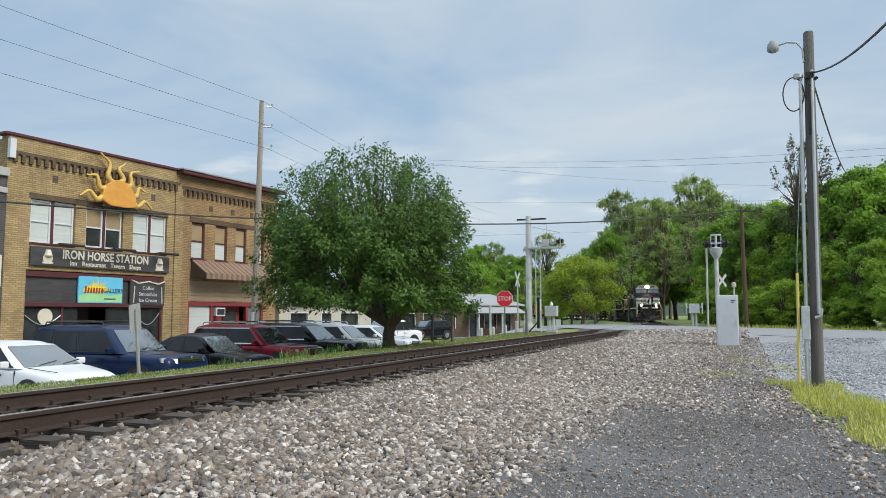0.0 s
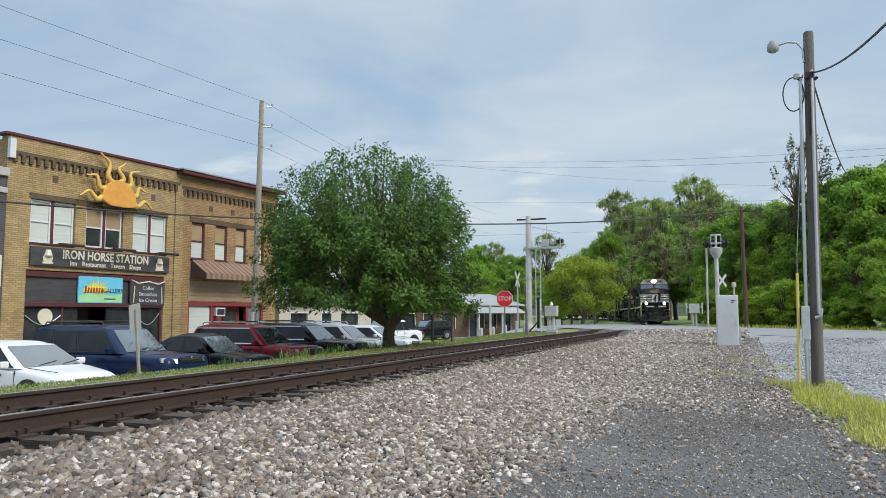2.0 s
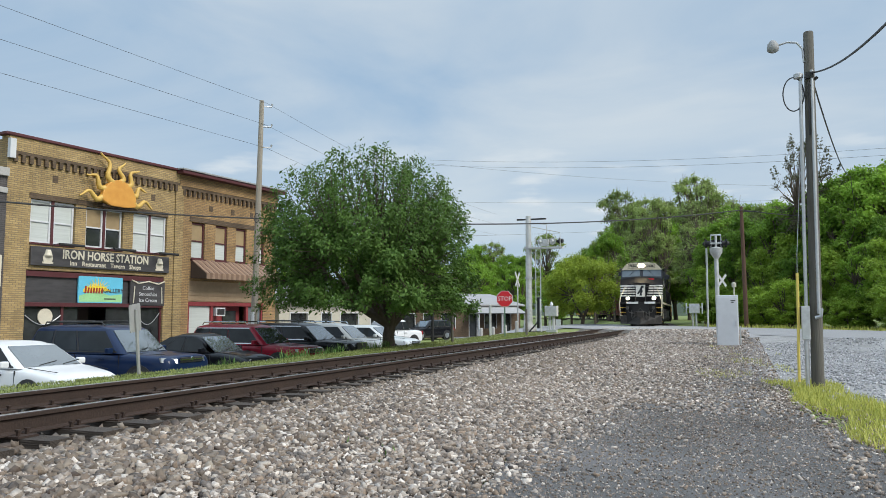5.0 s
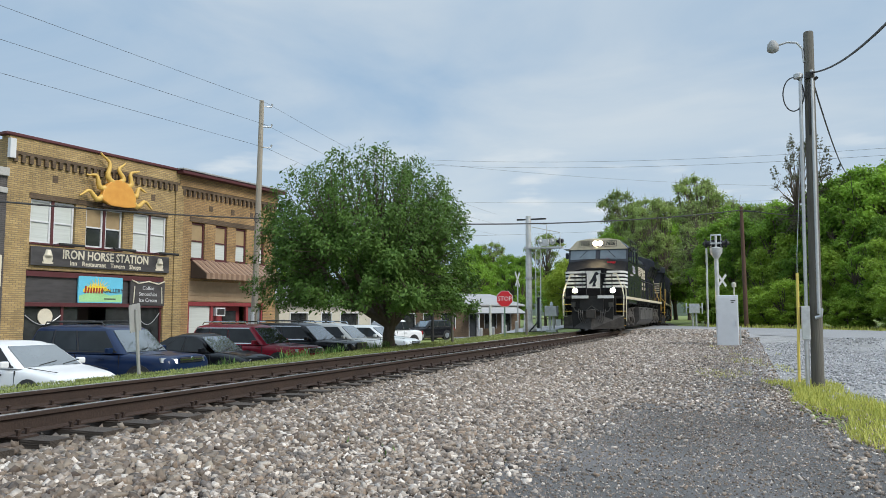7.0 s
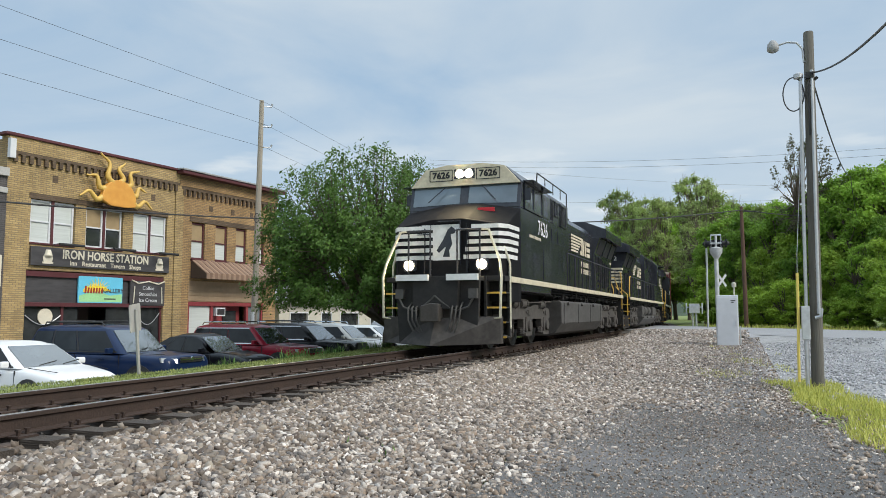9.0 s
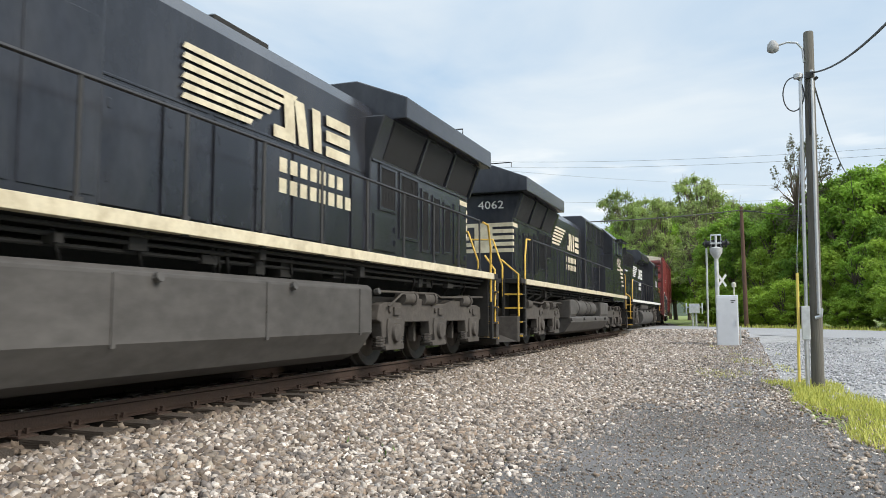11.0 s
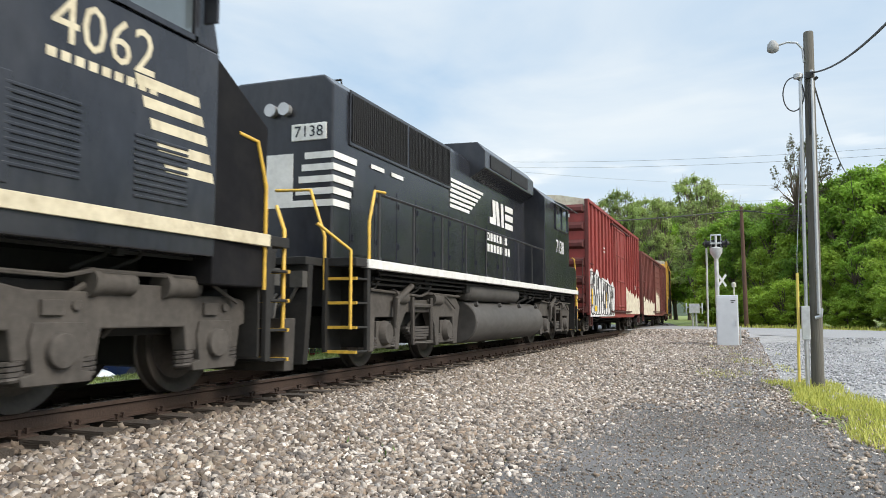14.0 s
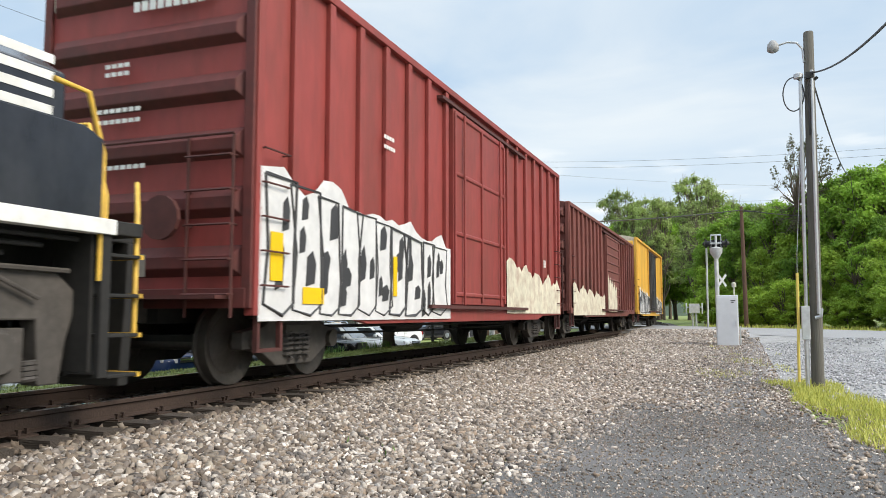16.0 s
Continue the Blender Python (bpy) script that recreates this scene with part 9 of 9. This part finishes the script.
        g = Geo()
        g.box(0, d * (half + 0.4), 0.86, 0.3, 0.9, 0.26)
        g.box(0.02, d * (half + 0.78), 0.86, 0.42, 0.2, 0.4)
        part("coupler", g, M["wheel"], u, bevel=0.02)
        car_truck(u, d * (half - 1.55))
    g = Geo()
    g.span(-0.3, 0.3, -half, half, 0.72, sill + 0.2)
    for y in np.arange(-half + 1, half, 1.4):
        g.span(-w + 0.05, w - 0.05, y - 0.06, y + 0.06, sill + 0.08, sill + 0.24)
    g.tube([(0.7, -2.5, 0.72), (0.7, -1.3, 0.72)], 0.2, 12)
    g.tube([(-0.7, 1.2, 0.75), (-0.7, 1.9, 0.75)], 0.17, 12)
    g.tube([(0.9, -half + 2, 0.66), (0.9, half - 2, 0.62)], 0.025, 6)
    g.tube([(0.75, -half + 2.5, 0.56), (0.4, 0, 0.5), (0.75, half - 2.5, 0.56)], 0.02, 6)
    part("underframe", g, M["frame"], u, "dark underframe with brake rigging")
    return u


lead = ge_loco("lead_locomotive", "black diesel freight locomotive with white nose stripes and lit headlights", "7626", True)
second = ge_loco("second_locomotive", "black diesel locomotive with cream stripes running backwards", "4062", False)
third = gp_loco("third_locomotive", "smaller black four-axle diesel locomotive with yellow handrails", "7138")
RIBS = [-7.0 + 0.86 * k for k in range(7)] + [2.2 + 0.86 * k for k in range(7)]
red_car = boxcar("red_boxcar", "tall red steel boxcar with silver graffiti along its side", M["boxred"], M["boxend_dark"], 7.82, 0.69, 5.0, (-1.6, 1.75), RIBS, 3, M["paintcream"])
brown_car = boxcar("brown_boxcar", "weathered brown boxcar with sprayed patches", M["boxred_old"], M["boxend_dark"], 8.35, 0.74, 4.42, (-1.1, 2.6),
                   [-7.6 + 0.8 * k for k in range(8)] + [3.1 + 0.8 * k for k in range(7)], 4, plug=False)
yellow_car = boxcar("yellow_boxcar", "yellow high-cube boxcar with a dark side door", M["boxyel"], M["boxend_dark"], 7.8, 0.74, 5.0, (-0.9, 2.3),
                    [-7.4, -1.6, 2.9, 7.4], 5, M["paintcream"], door_mat=M["paintblack"])
UNITS = [(lead, 11.15, 0), (second, 33.45, 180), (third, 53.7, 180), (red_car, 71.2, 0), (brown_car, 88.85, 0), (yellow_car, 106.5, 0)]


# ---- paint sprayed on the boxcars ----
def blob(g, x, t, outline):
    g.extrude(outline, "x", x, x + t)


def graffiti(u, y0, y1, z0, z1, seed, back, dark, x=1.582):
    """A sprayed panel with an uneven upper edge, and bulky outlined letter-like shapes on it."""
    r = random.Random(seed)
    n = 26
    g = Geo()
    top = [(y0 + (y1 - y0) * k / n, z1 + 0.09 * math.sin(k * 1.1) + r.uniform(-0.1, 0.12) - (z1 - z0) * 0.28 * k / n) for k in range(n + 1)]
    g.extrude([(y0, z0), (y1, z0)] + top[::-1], "x", x, x + 0.003)
    base = part("sprayed_panel", g, back, u, "pale sprayed graffiti background")
    if dark is None:
        return
    g = Geo()
    k = 0
    y = y0 + 0.08
    while y < y1 - 0.45:
        w = r.uniform(0.5, 0.72)
        zt = z1 - (z1 - z0) * 0.28 * (y - y0) / (y1 - y0) - 0.1
        s = r.uniform(-0.08, 0.1)
        line = [(y + s, zt), (y + w + s, zt - r.uniform(0, 0.08)), (y + w * 0.95, (z0 + zt) / 2 + r.uniform(-0.1, 0.1)), (y + w + r.uniform(-0.05, 0.1), z0 + 0.2), (y + w * 0.6, z0 + 0.06),
                (y, z0 + r.uniform(0.05, 0.2)), (y + 0.08, (z0 + zt) / 2), (y + s, zt)]
        g.tube([(x + 0.004, a, b) for a, b in line], r.uniform(0.014, 0.026), 4)
        for _ in range(3):
            cy, cz = y + w * r.uniform(0.2, 0.75), z0 + (zt - z0) * r.uniform(0.18, 0.85)
            h, ww = r.uniform(0.12, 0.3), r.uniform(0.05, 0.13)
            g.extrude([(cy - ww, cz - h), (cy + ww * 0.7, cz - h * 0.8), (cy + ww, cz + h * 0.3), (cy + ww * 0.3, cz + h), (cy - ww * 0.8, cz + h * 0.6)], "x", x + 0.004, x + 0.008)
        y += w * 0.93
        k += 1
    part("sprayed_outline", g, dark, u, "black graffiti outlines")


def bars(u, plane, rows, mat, label="small pale stencil bars"):
    """Rows of small painted bars. plane 'side': (y, z, n, w, h) on the side wall; 'end': (x, z, n, w, h) on the near end."""
    g = Geo()
    for a, z, n, w, h in rows:
        for k in range(n):
            o = a + k * w * 1.35
            if plane == "side":
                g.span(1.59, 1.594, o, o + w, z, z + h)
            else:
                g.span(o, o + w, -u["end_y"] - 0.1, -u["end_y"] - 0.094, z, z + h)
    part("stencil_bars", g, mat, u, label)


graffiti(red_car, -7.75, -1.72, 0.75, 2.5, 4, M["paintwhite"], M["paintblack"])
graffiti(red_car, 2.0, 7.7, 0.85, 2.0, 5, M["paintcream"], None)
graffiti(brown_car, -7.9, -1.4, 0.8, 1.75, 6, M["paintcream"], None)
graffiti(brown_car, -0.9, 1.6, 0.95, 2.3, 8, M["paintcream"], None, 1.64)
graffiti(yellow_car, -6.9, -1.4, 0.85, 2.3, 7, M["paintwhite"], M["paintblack"])
graffiti(yellow_car, 2.6, 6.9, 0.85, 2.0, 9, M["paintwhite"], M["paintblack"])
for u, e in ((red_car, 7.82), (brown_car, 8.35)):
    u["end_y"] = e
bars(red_car, "side", [(-4.6, 3.3, 5, 0.06, 0.06), (-4.6, 3.45, 4, 0.07, 0.06), (0.5, 3.0, 5, 0.08, 0.07), (0.5, 3.12, 4, 0.08, 0.07), (0.4, 2.6, 3, 0.09, 0.07), (5.6, 2.1, 2, 0.1, 0.2)], M["loco_white"])
bars(red_car, "end", [(-0.1, 4.36, 9, 0.085, 0.12), (-0.5, 3.72, 4, 0.07, 0.05), (-0.5, 3.62, 4, 0.07, 0.05), (-0.6, 3.18, 7, 0.07, 0.05), (-0.6, 3.05, 7, 0.07, 0.05), (-0.6, 2.5, 8, 0.07, 0.05)], M["loco_white"])
bars(brown_car, "end", [(0.6, 3.9, 4, 0.1, 0.14)], M["loco_white"])
g = Geo().span(1.592, 1.6, -7.55, -7.3, 1.2, 1.75).span(1.592, 1.6, -6.85, -6.35, 0.95, 1.15).span(1.592, 1.6, -4.25, -4.12, 1.1, 1.7)
part("reflector_plate", g, M["reflector"], red_car, "bright yellow reflector plates")


# ---- what moves ----
FRONT = [(0.0, 100.3), (1.0, 92.0), (2.0, 83.5), (3.0, 74.6), (4.0, 65.2), (5.0, 56.0), (6.0, 46.6), (7.0, 36.7), (8.0, 26.55), (9.0, 15.95),
         (10.0, 5.5), (11.0, -4.9), (12.0, -15.2), (13.0, -25.6), (14.0, -35.8), (15.0, -46.1), (16.0, -56.4)]


def front_at(t):
    """How far along the track the head of the train stands at t seconds (a smooth curve through FRONT)."""
    i = min(max(int(t), 0), len(FRONT) - 2)
    p = [FRONT[min(max(k, 0), len(FRONT) - 1)][1] for k in range(i - 1, i + 3)]
    if i == 0:
        p[0] = 2 * p[1] - p[2]
    if i == len(FRONT) - 2:
        p[3] = 2 * p[2] - p[1]
    u = t - i
    return 0.5 * (2 * p[1] + (p[2] - p[0]) * u + (2 * p[0] - 5 * p[1] + 4 * p[2] - p[3]) * u * u + (3 * p[1] - p[0] - 3 * p[2] + p[3]) * u ** 3)


def unit_pose(s):
    """A unit whose middle is s metres along the track, standing on its two trucks."""
    a, b = track_at(s - 6.5), track_at(s + 6.5)
    return pose((a[0] + b[0]) / 2, (a[1] + b[1]) / 2, 0, 0, 0, math.degrees(math.atan2(a[0] - b[0], b[1] - a[1])))


def motions():
    for unit, offset, turn in UNITS:
        walk(unit, [(k / 2, unit_pose(front_at(k / 2) + offset) @ pose(0, 0, 0, 0, 0, turn)) for k in range(33)])
    turned = {unit: turn for unit, offset, turn in UNITS}
    for wheel, unit, y, r in WHEELS:
        sign = -1 if turned[unit] else 1
        walk(wheel, [(k / 15, pose(0, y, r, sign * math.degrees((front_at(0) - front_at(k / 15)) / r))) for k in range(241)])


motions()
